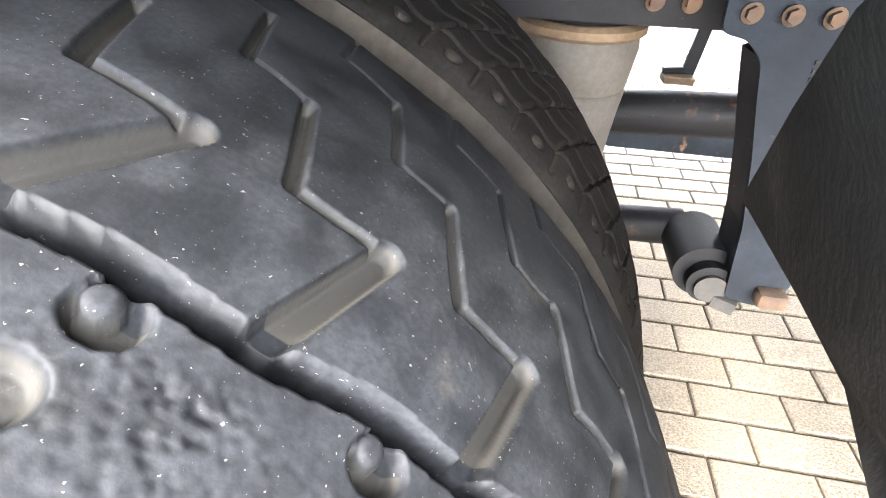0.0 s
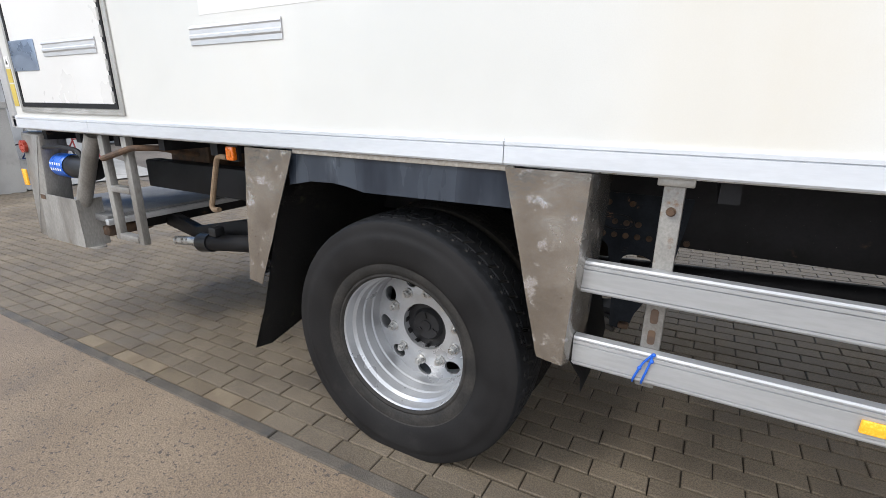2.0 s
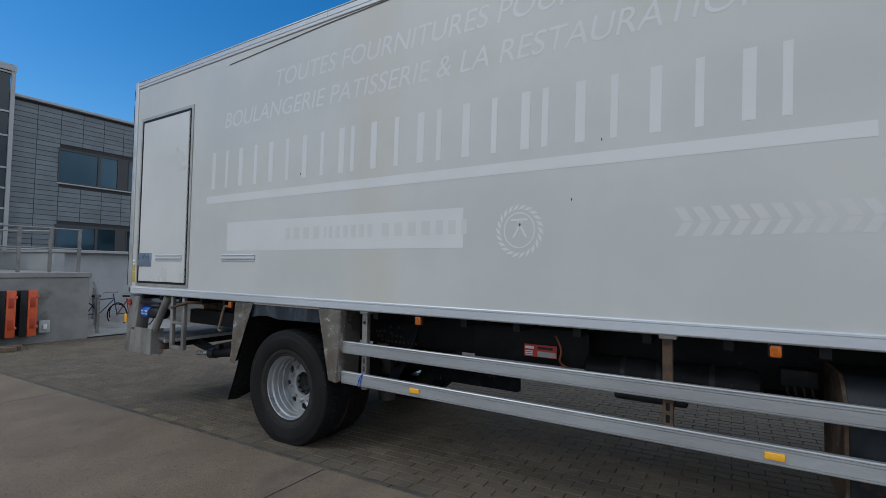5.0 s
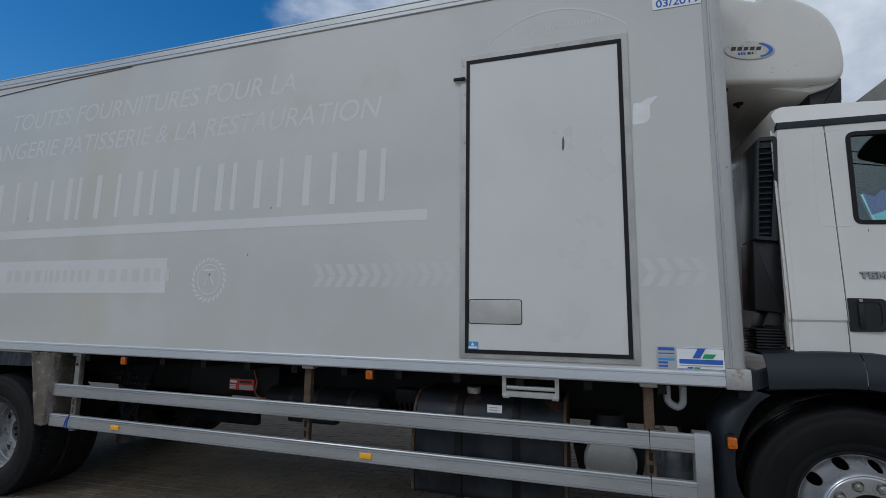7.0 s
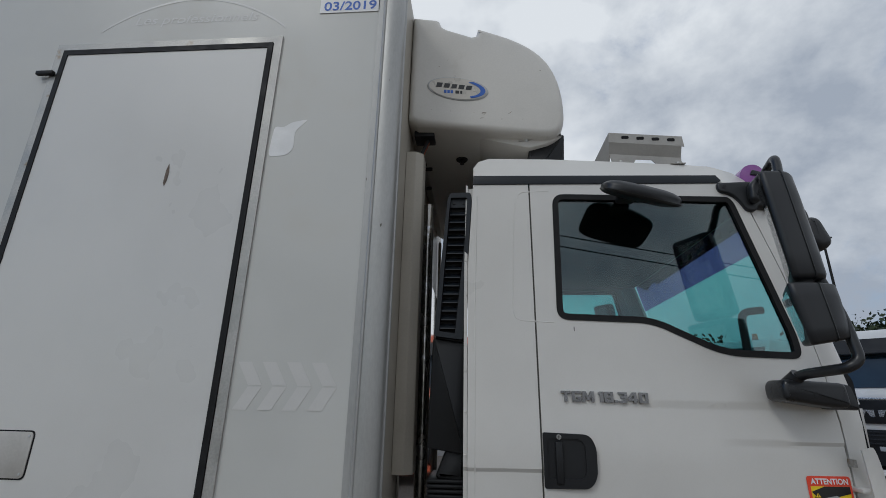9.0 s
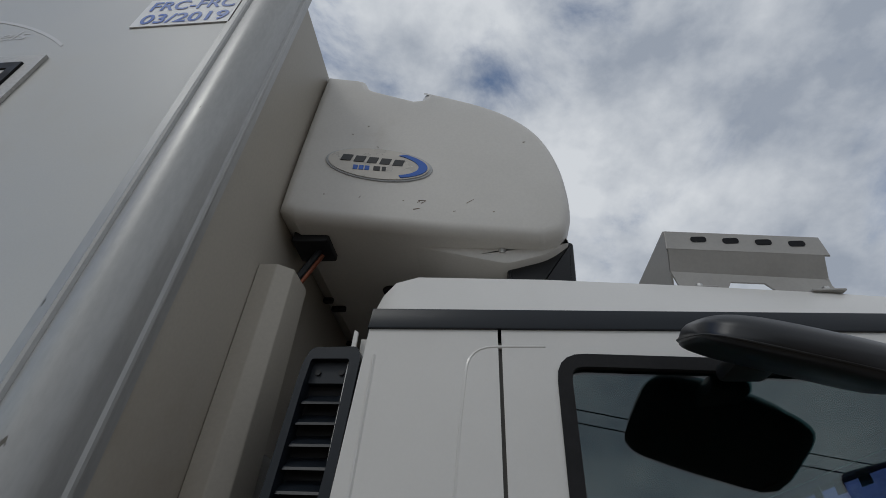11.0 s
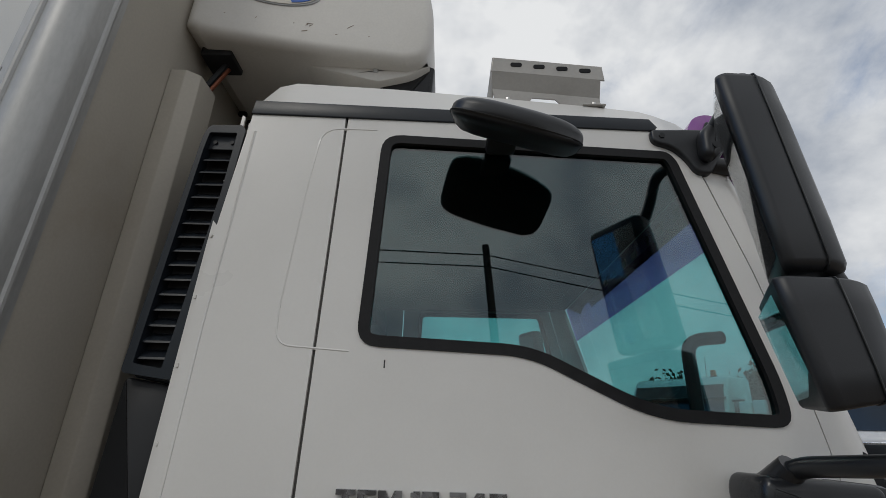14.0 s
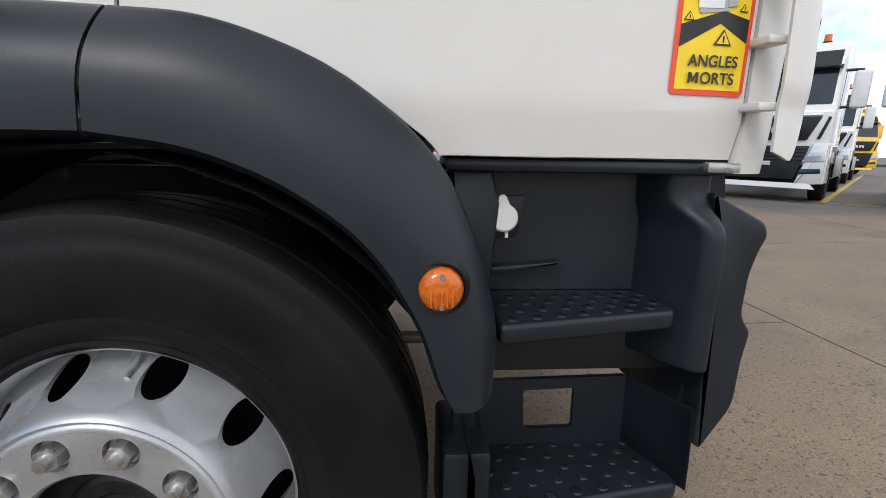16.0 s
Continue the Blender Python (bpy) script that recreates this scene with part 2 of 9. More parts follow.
# darker copy of the sidewall rubber for the front tyres
RUBBER_FRONT = mat("dark_front_rubber", (0.0075, 0.0075, 0.008), (0.012, 0.012, 0.0125), 4.0, 0.55, fine=0.25, bump=0.0006, bump_scale=260, stain=(0.026, 0.025, 0.024), stain_scale=7.0, stain_low=0.6, stain_high=0.9, spec=0.14, speck=(0.14, 0.13, 0.115), speck_scale=420.0, speck_cut=0.74)
INNER_SIDE = mat("brown_dusty_sidewall", (0.040, 0.035, 0.030), (0.062, 0.054, 0.045), 6.0, 0.85, fine=0.3, stain=(0.025, 0.023, 0.021), stain_scale=9.0, stain_low=0.5, stain_high=0.75, spec=0.1)
BEAD_DUST = mat("dusty_bead_rubber", (0.024, 0.023, 0.022), (0.040, 0.037, 0.034), 14.0, 0.75, fine=0.3, stretch_by=(1, 1, 1), stain=(0.022, 0.0215, 0.021), stain_scale=20.0, stain_low=0.5, stain_high=0.7, spec=0.2)
RUBBER_SIDE = mat("sidewall_rubber", (0.0130, 0.0126, 0.0130), (0.0195, 0.0188, 0.0190), 5.0, 0.66, fine=0.25, bump=0.0006, bump_scale=260, stain=(0.042, 0.039, 0.036), stain_scale=7.0, stain_low=0.58, stain_high=0.9, spec=0.16, speck=(0.12, 0.115, 0.105), speck_scale=420.0, speck_cut=0.77)
RIM_SILVER = mat("silver_wheel_paint", (0.40, 0.41, 0.425), (0.47, 0.48, 0.495), 5.0, 0.34, 0.55, fine=0.06, bump_scale=120, stain=(0.36, 0.35, 0.33), stain_scale=9.0, stain_low=0.62, stain_high=0.85)
BARE_STEEL = mat("bright_nut_steel", (0.42, 0.42, 0.41), (0.58, 0.58, 0.57), 30.0, 0.34, 0.85, fine=0.1)
HUB_BLACK = mat("greasy_black_hub", (0.012, 0.012, 0.013), (0.026, 0.026, 0.028), 12.0, 0.4, 0.2, fine=0.1, bump=0.002, bump_scale=90, spec=0.30)
CHASSIS = mat("black_chassis_paint", (0.008, 0.0083, 0.0095), (0.018, 0.018, 0.02), 5.0, 0.55, 0.1, fine=0.15, stain=(0.08, 0.05, 0.03), stain_scale=6.0, stain_low=0.63, stain_high=0.72, speck=(0.22, 0.2, 0.18), speck_scale=170.0, speck_cut=0.75, spec=0.18)
CHASSIS_BLUE = mat("dark_blue_grey_hanger_paint", (0.0115, 0.014, 0.0185), (0.024, 0.029, 0.036), 9.0, 0.65, 0.0, spec=0.12, fine=0.15, stain=(0.17, 0.10, 0.06), stain_scale=14.0, stain_low=0.6, stain_high=0.7)
TANK = mat("worn_dark_tank_steel", (0.014, 0.017, 0.022), (0.032, 0.036, 0.043), 4.0, 0.5, 0.2, fine=0.2, stain=(0.10, 0.05, 0.03), stain_scale=3.0, stain_low=0.56, stain_high=0.68, spec=0.30)
FLAP_GREY = mat("worn_grey_mudguard", (0.018, 0.018, 0.018), (0.036, 0.035, 0.033), 6.0, 0.75, fine=0.2, bump=0.004, bump_scale=90, stretch_by=(1, 1, 0.4), stain=(0.055, 0.052, 0.045), stain_scale=8.0, stain_low=0.55, stain_high=0.75, spec=0.2)
FLAP = mat("gritty_black_mudguard", (0.010, 0.010, 0.011), (0.022, 0.022, 0.022), 8.0, 0.85, fine=0.2, bump=0.01, bump_scale=130, stain=(0.06, 0.055, 0.038), stain_scale=11.0, stain_low=0.6, stain_high=0.72, speck=(0.25, 0.235, 0.21), speck_scale=210.0, speck_cut=0.65, spec=0.3)
PLASTIC = mat("dark_grey_textured_plastic", (0.0102, 0.0140, 0.0195), (0.0138, 0.0182, 0.0245), 3.0, 0.38, fine=0.12, bump=0.0008, bump_scale=600, rough_var=0.05, spec=0.36)
BLACK_PLASTIC = mat("black_plastic", (0.014, 0.015, 0.017), (0.02, 0.021, 0.023), 3.0, 0.42, fine=0.1, bump=0.0006, bump_scale=500, spec=0.30)
MIRROR_SHELL = mat("black_mirror_shell", (0.014, 0.0155, 0.018), (0.019, 0.0205, 0.0235), 3.0, 0.38, fine=0.1, bump=0.0005, bump_scale=600)
# rubber black, also standing in for shade inside holes and behind slats
GASKET_AND_SHADE = mat("black_gasket_and_hole_shade", (0.012, 0.012, 0.013), (0.02, 0.02, 0.021), 20.0, 0.6, fine=0.1, spec=0.20)
DARK_CLOTH = mat("dark_cab_trim", (0.018, 0.0185, 0.020), (0.026, 0.0265, 0.029), 3.0, 0.9, fine=0.05, bump=0.0004, bump_scale=120, spec=0.10)
AMBER = mat("amber_lens", (0.52, 0.105, 0.004), (0.62, 0.14, 0.008), 90.0, 0.22, fine=0.05, coat=0.4)
AMBER_REFLECT = mat("amber_reflector", (0.95, 0.42, 0.02), (1.0, 0.55, 0.05), 160.0, 0.2, fine=0.05, coat=0.4)
RED_LENS = mat("red_lens", (0.28, 0.035, 0.02), (0.36, 0.05, 0.03), 60.0, 0.3, fine=0.05)
BLUE_PLASTIC = mat("blue_plastic", (0.02, 0.11, 0.52), (0.03, 0.15, 0.62), 20.0, 0.35, fine=0.05)
COVER_PLATE = mat("grey_beige_cover_plate", (0.47, 0.455, 0.43), (0.54, 0.525, 0.50), 5.0, 0.4, fine=0.06)
BLUE_PLATE = mat("blue_grey_cover_plate", (0.22, 0.28, 0.38), (0.28, 0.34, 0.44), 12.0, 0.35, 0.4, fine=0.1)
STICKER_RED = mat("red_sticker_border", (0.80, 0.075, 0.035), None, 8.0, 0.4, fine=0.02)
STICKER_YELLOW = mat("yellow_sticker", (0.87, 0.62, 0.02), None, 8.0, 0.4, fine=0.02)
STICKER_BLACK = mat("black_print", (0.018, 0.018, 0.018), None, 8.0, 0.4, fine=0.02)
STICKER_WHITE = mat("white_print", (0.78, 0.78, 0.78), None, 8.0, 0.4, fine=0.02)
STICKER_GREY = mat("grey_print", (0.40, 0.41, 0.42), None, 8.0, 0.4, fine=0.02)
PRINT_BLUE = mat("blue_print", (0.03, 0.12, 0.48), None, 8.0, 0.4, fine=0.02)
PRINT_LIGHT_BLUE = mat("light_blue_print", (0.06, 0.30, 0.62), None, 8.0, 0.4, fine=0.02)
PRINT_GREEN = mat("green_print", (0.03, 0.33, 0.13), None, 8.0, 0.4, fine=0.02)
LABEL_RED = mat("red_label", (0.55, 0.045, 0.03), None, 8.0, 0.45, fine=0.02)
LABEL_YELLOW = mat("yellowed_label", (0.50, 0.38, 0.08), None, 8.0, 0.45, fine=0.02)
CHROME = mat("brushed_chrome", (0.55, 0.55, 0.56), (0.70, 0.70, 0.71), 40.0, 0.25, 0.9, fine=0.03)
BADGE = mat("beige_badge", (0.50, 0.47, 0.42), None, 20.0, 0.35, 0.2, fine=0.02)
PURPLE = glass("purple_sun_film", (0.42, 0.21, 0.50), ior=1.3)
CAB_GLASS = glass("tinted_cab_glass", (0.44, 0.68, 0.69), ior=2.0)
WINDSCREEN = glass("clear_windscreen_glass", (0.62, 0.84, 0.84), ior=1.5)
MIRROR_FACE = mat("mirror_silver", (0.85, 0.87, 0.88), None, 2.0, 0.03, 1.0, fine=0.0, rough_var=0.0)
COPPER = mat("copper_pipe", (0.30, 0.10, 0.055), (0.38, 0.14, 0.08), 20.0, 0.4, 0.6, fine=0.1)
CORD = mat("blue_cord", (0.01, 0.10, 0.50), None, 60.0, 0.6, fine=0.1)
AIRBAG = mat("dusty_rubber_airbag", (0.085, 0.078, 0.066), (0.13, 0.12, 0.105), 9.0, 0.8, fine=0.2)
BRASS_RUST = mat("rust_tinted_flange", (0.17, 0.115, 0.07), (0.25, 0.18, 0.115), 25.0, 0.75, 0.2, fine=0.2)
FRONT_WALL = mat("yellowed_front_panel", (0.37, 0.34, 0.285), (0.44, 0.405, 0.345), 1.2, 0.5, fine=0.05, stain=(0.36, 0.31, 0.24), stain_scale=2.0, stain_low=0.55, stain_high=0.8)
POST_PAINT = mat("weathered_aluminium_post", (0.38, 0.38, 0.37), (0.46, 0.46, 0.45), 3.0, 0.4, 0.3, fine=0.08, stretch_by=(1, 1, 0.3), speck=(0.12, 0.11, 0.09), speck_scale=60.0, speck_cut=0.76)
BRICK = mat("concrete_paver", (0.138, 0.109, 0.075), (0.190, 0.153, 0.108), 2.2, 0.88, fine=0.5, bump=0.012, bump_scale=170, random_tint=0.08, stain=(0.13, 0.115, 0.098), stain_scale=0.9, stain_low=0.56, stain_high=0.74, speck=(0.12, 0.11, 0.10), speck_scale=180.0, speck_cut=0.66)
BRICK_OCHRE = mat("mossy_ochre_paver", (0.155, 0.118, 0.076), (0.205, 0.162, 0.108), 6.0, 0.9, fine=0.35, bump=0.006, bump_scale=200, random_tint=0.2)
KERB = mat("dark_edging_concrete", (0.082, 0.070, 0.056), (0.13, 0.112, 0.09), 5.0, 0.9, fine=0.35, bump=0.01, bump_scale=160, stain=(0.06, 0.056, 0.05), stain_scale=8.0)
JOINT = mat("dirty_joint_sand", (0.032, 0.027, 0.021), (0.052, 0.044, 0.035), 9.0, 0.95, fine=0.3, bump=0.006, bump_scale=220)
CONCRETE = mat("brown_washed_concrete", (0.212, 0.157, 0.105), (0.268, 0.205, 0.143), 1.4, 0.85, fine=0.42, bump=0.012, bump_scale=120, stain=(0.115, 0.092, 0.072), stain_scale=0.9, stain_low=0.5, stain_high=0.72, speck=(0.075, 0.062, 0.05), speck_scale=55.0, speck_cut=0.625)
ASPHALT = mat("weathered_asphalt", (0.125, 0.108, 0.092), (0.175, 0.153, 0.133), 0.9, 0.9, fine=0.3, bump=0.008, bump_scale=140)
DOCK = mat("cast_dock_concrete", (0.24, 0.235, 0.225), (0.32, 0.315, 0.30), 1.8, 0.85, fine=0.12, bump=0.003, bump_scale=60, stain=(0.17, 0.165, 0.155), stain_scale=2.2)
CLADDING = mat("grey_cladding_tile", (0.150, 0.174, 0.193), (0.188, 0.215, 0.236), 1.3, 0.55, fine=0.05, random_tint=0.07)
DARK_JOINT = mat("dark_cladding_joint", (0.035, 0.037, 0.04), None, 4.0, 0.8)
WINDOW_DARK = mat("dark_window_glass", (0.010, 0.020, 0.030), (0.016, 0.030, 0.042), 1.0, 0.06, fine=0.0, rough_var=0.02, spec=0.6)
# the blue of the reflected sky is put into this glass colour
SKY_BLUE_GLASS = mat("sky_blue_window_glass", (0.032, 0.070, 0.100), (0.045, 0.090, 0.125), 0.5, 0.06, 0.6, fine=0.0, rough_var=0.02, spec=0.7)
WINDOW_FRAME = mat("dark_window_frame", (0.05, 0.052, 0.055), None, 4.0, 0.5)
PALE_METAL = mat("pale_cladding_metal", (0.36, 0.37, 0.38), (0.42, 0.43, 0.44), 2.0, 0.5, 0.1, fine=0.03)
RAIL_STEEL = mat("galvanised_railing", (0.22, 0.22, 0.215), (0.30, 0.30, 0.29), 9.0, 0.5, 0.5, fine=0.1)
ORANGE = mat("orange_plastic", (0.62, 0.10, 0.03), (0.70, 0.13, 0.045), 6.0, 0.45, fine=0.04)
GREEN_BIN = mat("green_bin_plastic", (0.03, 0.13, 0.06), (0.04, 0.17, 0.08), 6.0, 0.5, fine=0.04)
WOOD = mat("weathered_timber", (0.14, 0.10, 0.065), (0.22, 0.165, 0.11), 12.0, 0.85, fine=0.3, stretch_by=(0.3, 1, 1))
TRUCK_WHITE = mat("white_truck_paint", (0.66, 0.65, 0.63), (0.70, 0.69, 0.67), 2.0, 0.25, fine=0.01, coat=0.6, rough_var=0.04)
TRUCK_ORANGE = mat("orange_red_truck_paint", (0.62, 0.10, 0.035), (0.68, 0.125, 0.045), 2.0, 0.3, fine=0.02, coat=0.5)
TRUCK_YELLOW = mat("yellow_truck_paint", (0.78, 0.42, 0.01), (0.83, 0.47, 0.02), 2.0, 0.3, fine=0.02, coat=0.5)
LANE_YELLOW = mat("worn_yellow_line", (0.42, 0.33, 0.05), (0.5, 0.4, 0.08), 5.0, 0.8, fine=0.2, stain=(0.14, 0.13, 0.11), stain_scale=6.0, stain_low=0.55, stain_high=0.62)
LEAF = mat("dark_tree_leaf", (0.018, 0.030, 0.010), (0.040, 0.058, 0.020), 5.0, 0.7, fine=0.1, random_tint=0.35)
BARK = mat("tree_bark", (0.07, 0.055, 0.042), (0.11, 0.09, 0.07), 14.0, 0.9, fine=0.3)
HEADLAMP = mat("headlamp_glass", (0.42, 0.43, 0.45), (0.62, 0.63, 0.65), 40.0, 0.12, 0.5, fine=0.0)
WIRE = mat("black_wire", (0.02, 0.02, 0.02), None, 5.0, 0.6, spec=0.20)
TIMBER_POLE = mat("dark_timber_pole", (0.05, 0.042, 0.035), (0.08, 0.068, 0.055), 9.0, 0.9, fine=0.2)
FAR_WALL = mat("far_grey_wall", (0.26, 0.265, 0.27), None, 0.5, 0.8)

# ---- shape helpers ----


def ground_z(x):
    """The yard rises gently from the dock to the truck's front, then runs level."""
    if x < -11.5:
        return -0.245
    if x < 11.0:
        return 0.03 + 0.0249 * (x + 0.47)
    if x < 15.0:
        u = (x - 11.0) / 4.0
        return 0.3156 + 4.0 * 0.0249 * (u - u * u / 2)
    return 0.3654


PLACE = {}


def thing(name, base, label, category, group=""):
    ob = new(name)
    ob.location = base
    PLACE[ob.name] = Matrix.Translation(base)
    return tagged(ob, label, category, group)


def attach(ob, parent, m=None):
    """Parents ob, whose mesh is in world places (or local ones, set at m), under parent."""
    m = m or Matrix.Identity(4)
    ob.parent = parent
    ob.matrix_parent_inverse = PLACE[parent.name].inverted()
    ob.matrix_basis = m
    PLACE[ob.name] = m
    return ob


def mesh_of(bm, name, smooth=None):
    me = bpy.data.meshes.new(name)
    bm.to_mesh(me)
    bm.free()
    if smooth is not None:
        flat_below = math.cos(radians(smooth))
        for p in me.polygons:
            p.use_smooth = True
        bm2 = bmesh.new()
        bm2.from_mesh(me)
        for e in bm2.edges:
            e.smooth = len(e.link_faces) == 2 and e.link_faces[0].normal.dot(e.link_faces[1].normal) > flat_below
        bm2.to_mesh(me)
        bm2.free()
    return me


def part(name, bm, material, parent, label="", smooth=32, m=None):
    """Links a bmesh (or a ready mesh) as one mesh object under a thing or under a part."""
    me = bm if isinstance(bm, bpy.types.Mesh) else mesh_of(bm, name, smooth)
    if not me.materials:
        me.materials.append(material)
    ob = new(name, me)
    attach(ob, parent, m)
    return tagged(ob, label)


def structure(name, bm, material, label, category, smooth=None):
    me = bm if isinstance(bm, bpy.types.Mesh) else mesh_of(bm, name, smooth)
    me.materials.append(material)
    ob = new(name, me)
    PLACE[ob.name] = Matrix.Identity(4)
    return tagged(ob, label, category, kind="structure")


def box(x0, x1, y0, y1, z0, z1, bevel=0.0, bm=None, segments=2, m=None):
    bm = bm or bmesh.new()
    before = set(bm.verts)
    made = bmesh.ops.create_cube(bm, size=1.0)["verts"]
    for v in made:
        v.co = Vector(((x0 + x1) / 2 + v.co.x * (x1 - x0), (y0 + y1) / 2 + v.co.y * (y1 - y0), (z0 + z1) / 2 + v.co.z * (z1 - z0)))
    if bevel:
        edges = list({e for v in made for e in v.link_edges})
        bmesh.ops.bevel(bm, geom=edges, offset=bevel, segments=segments, affect="EDGES", profile=0.5)
    if m is not None:
        bmesh.ops.transform(bm, matrix=m, verts=[v for v in bm.verts if v not in before])
    return bm


def prism(points, lo, hi, axis="y", bevel=0.0, bm=None, segments=2):
    """An outline of (a, b) points pushed from lo to hi along an axis: y takes (x, z), x takes (y, z), z takes (x, y)."""
    bm = bm or bmesh.new()

    def place(a, b, c):
        return {"y": (a, c, b), "x": (c, a, b), "z": (a, b, c)}[axis]

    near = [bm.verts.new(place(a, b, lo)) for a, b in points]
    far = [bm.verts.new(place(a, b, hi)) for a, b in points]
    faces = [bm.faces.new(near), bm.faces.new(far[::-1])]
    for k in range(len(points)):
        faces.append(bm.faces.new((near[k - 1], far[k - 1], far[k], near[k])))
    bmesh.ops.recalc_face_normals(bm, faces=faces)
    if bevel:
        rims = [e for e in {e for f in faces[:2] for e in f.edges}]
        bmesh.ops.bevel(bm, geom=rims, offset=bevel, segments=segments, affect="EDGES", profile=0.5)
    return bm


def rod(p0, p1, r0, r1=None, sides=14, bm=None):
    bm = bm or bmesh.new()
    p0, p1 = Vector(p0), Vector(p1)
    r1 = r0 if r1 is None else r1
    turn = (p1 - p0).to_track_quat("Z", "Y").to_matrix().to_4x4()
    m = Matrix.Translation((p0 + p1) / 2) @ turn
    bmesh.ops.create_cone(bm, cap_ends=True, segments=sides, radius1=r0, radius2=r1, depth=(p1 - p0).length, matrix=m)
    return bm


def tube(points, r, sides=10, bm=None, closed=False):
    """A bent pipe through points."""
    bm = bm or bmesh.new()
    pts = [Vector(p) for p in points]
    rings = []
    for k, p in enumerate(pts):
        a = pts[k - 1] if k or closed else p
        b = pts[(k + 1) % len(pts)] if k + 1 < len(pts) or closed else p
        way = (b - a).normalized()
        q = way.to_track_quat("Z", "Y").to_matrix()
        rings.append([bm.verts.new(p + q @ Vector((r * math.cos(2 * math.pi * s / sides), r * math.sin(2 * math.pi * s / sides), 0))) for s in range(sides)])
    pairs = list(zip(rings, rings[1:])) + ([(rings[-1], rings[0])] if closed else [])
    for ra, rb in pairs:
        off = min(range(sides), key=lambda o: sum((ra[s].co - rb[(s + o) % sides].co).length for s in range(0, sides, 3)))
        for s in range(sides):
            bm.faces.new((ra[s], ra[(s + 1) % sides], rb[(s + 1 + off) % sides], rb[(s + off) % sides]))
    if not closed:
        bm.faces.new(rings[0][::-1])
        bm.faces.new(rings[-1])
    bmesh.ops.recalc_face_normals(bm, faces=bm.faces[:])
    return bm


def arc_points(points, r, steps=6):
    """Rounds the corners of an open run of 3D points."""
    pts = [Vector(p) for p in points]
    out = [pts[0]]
    for a, b, c in zip(pts, pts[1:], pts[2:]):
        d = min(r, (a - b).length * 0.49, (c - b).length * 0.49)
        p, q = b + (a - b).normalized() * d, b + (c - b).normalized() * d
        out += [(1 - u) ** 2 * p + 2 * u * (1 - u) * b + u * u * q for u in [k / steps for k in range(steps + 1)]]
    return out + [pts[-1]]


def rounded(points, r, steps=5):
    """Rounds the corners of a closed 2D outline; r is one radius or one for each corner."""
    out = []
    n = len(points)
    for k in range(n):
        a, b, c = Vector(points[k - 1]), Vector(points[k]), Vector(points[(k + 1) % n])
        rk = r[k] if isinstance(r, (list, tuple)) else r
        d = min(rk, (a - b).length * 0.49, (c - b).length * 0.49)
        if d < 1e-4:
            out.append(tuple(b))
            continue
        p, q = b + (a - b).normalized() * d, b + (c - b).normalized() * d
        for u in [j / steps for j in range(steps + 1)]:
            out.append(tuple((1 - u) ** 2 * p + 2 * u * (1 - u) * b + u * u * q))
    return out


def rect(a0, a1, b0, b1):
    return [(a0, b0), (a1, b0), (a1, b1), (a0, b1)]


def lathe(profile, sides=64, bm=None, closed=False, full=True, start=0.0, end=2 * math.pi):
    """Turns a profile of (radius, y) round the y axis."""
    bm = bm or bmesh.new()
    n = sides if full else sides + 1
    rings = []
    for s in range(n):
        a = start + (end - start) * s / sides
        rings.append([bm.verts.new((r * math.cos(a), y, r * math.sin(a))) for r, y in profile])
    count = len(profile)
    for s in range(sides):
        ra, rb = rings[s], rings[(s + 1) % n]
        for k in range(count if closed else count - 1):
            j = (k + 1) % count
            if profile[k][0] < 1e-6 and profile[j][0] < 1e-6:
                continue
            vs = [ra[k], ra[j], rb[j], rb[k]]
            bm.faces.new(vs)
    bmesh.ops.remove_doubles(bm, verts=bm.verts[:], dist=1e-6)
    bmesh.ops.recalc_face_normals(bm, faces=bm.faces[:])
    return bm


def sheet_with_hole(outline, hole, lo, hi, bm=None):
    """A flat (x, z) plate from y lo to hi with one opening."""
    bm = bm or bmesh.new()
    loops = []
    for y in (lo, hi):
        pair = []
        edges = []
        for run in (outline, hole):
            vs = [bm.verts.new((a, y, b)) for a, b in run]
            edges += [bm.edges.new((vs[k - 1], vs[k])) for k in range(len(vs))]
            pair.append(vs)
        bmesh.ops.triangle_fill(bm, use_beauty=True, use_dissolve=False, edges=edges)
        loops.append(pair)
    for which in (0, 1):
        a, b = loops[0][which], loops[1][which]
        for k in range(len(a)):
            bm.faces.new((a[k - 1], a[k], b[k], b[k - 1]))
    bmesh.ops.recalc_face_normals(bm, faces=bm.faces[:])
    return bm


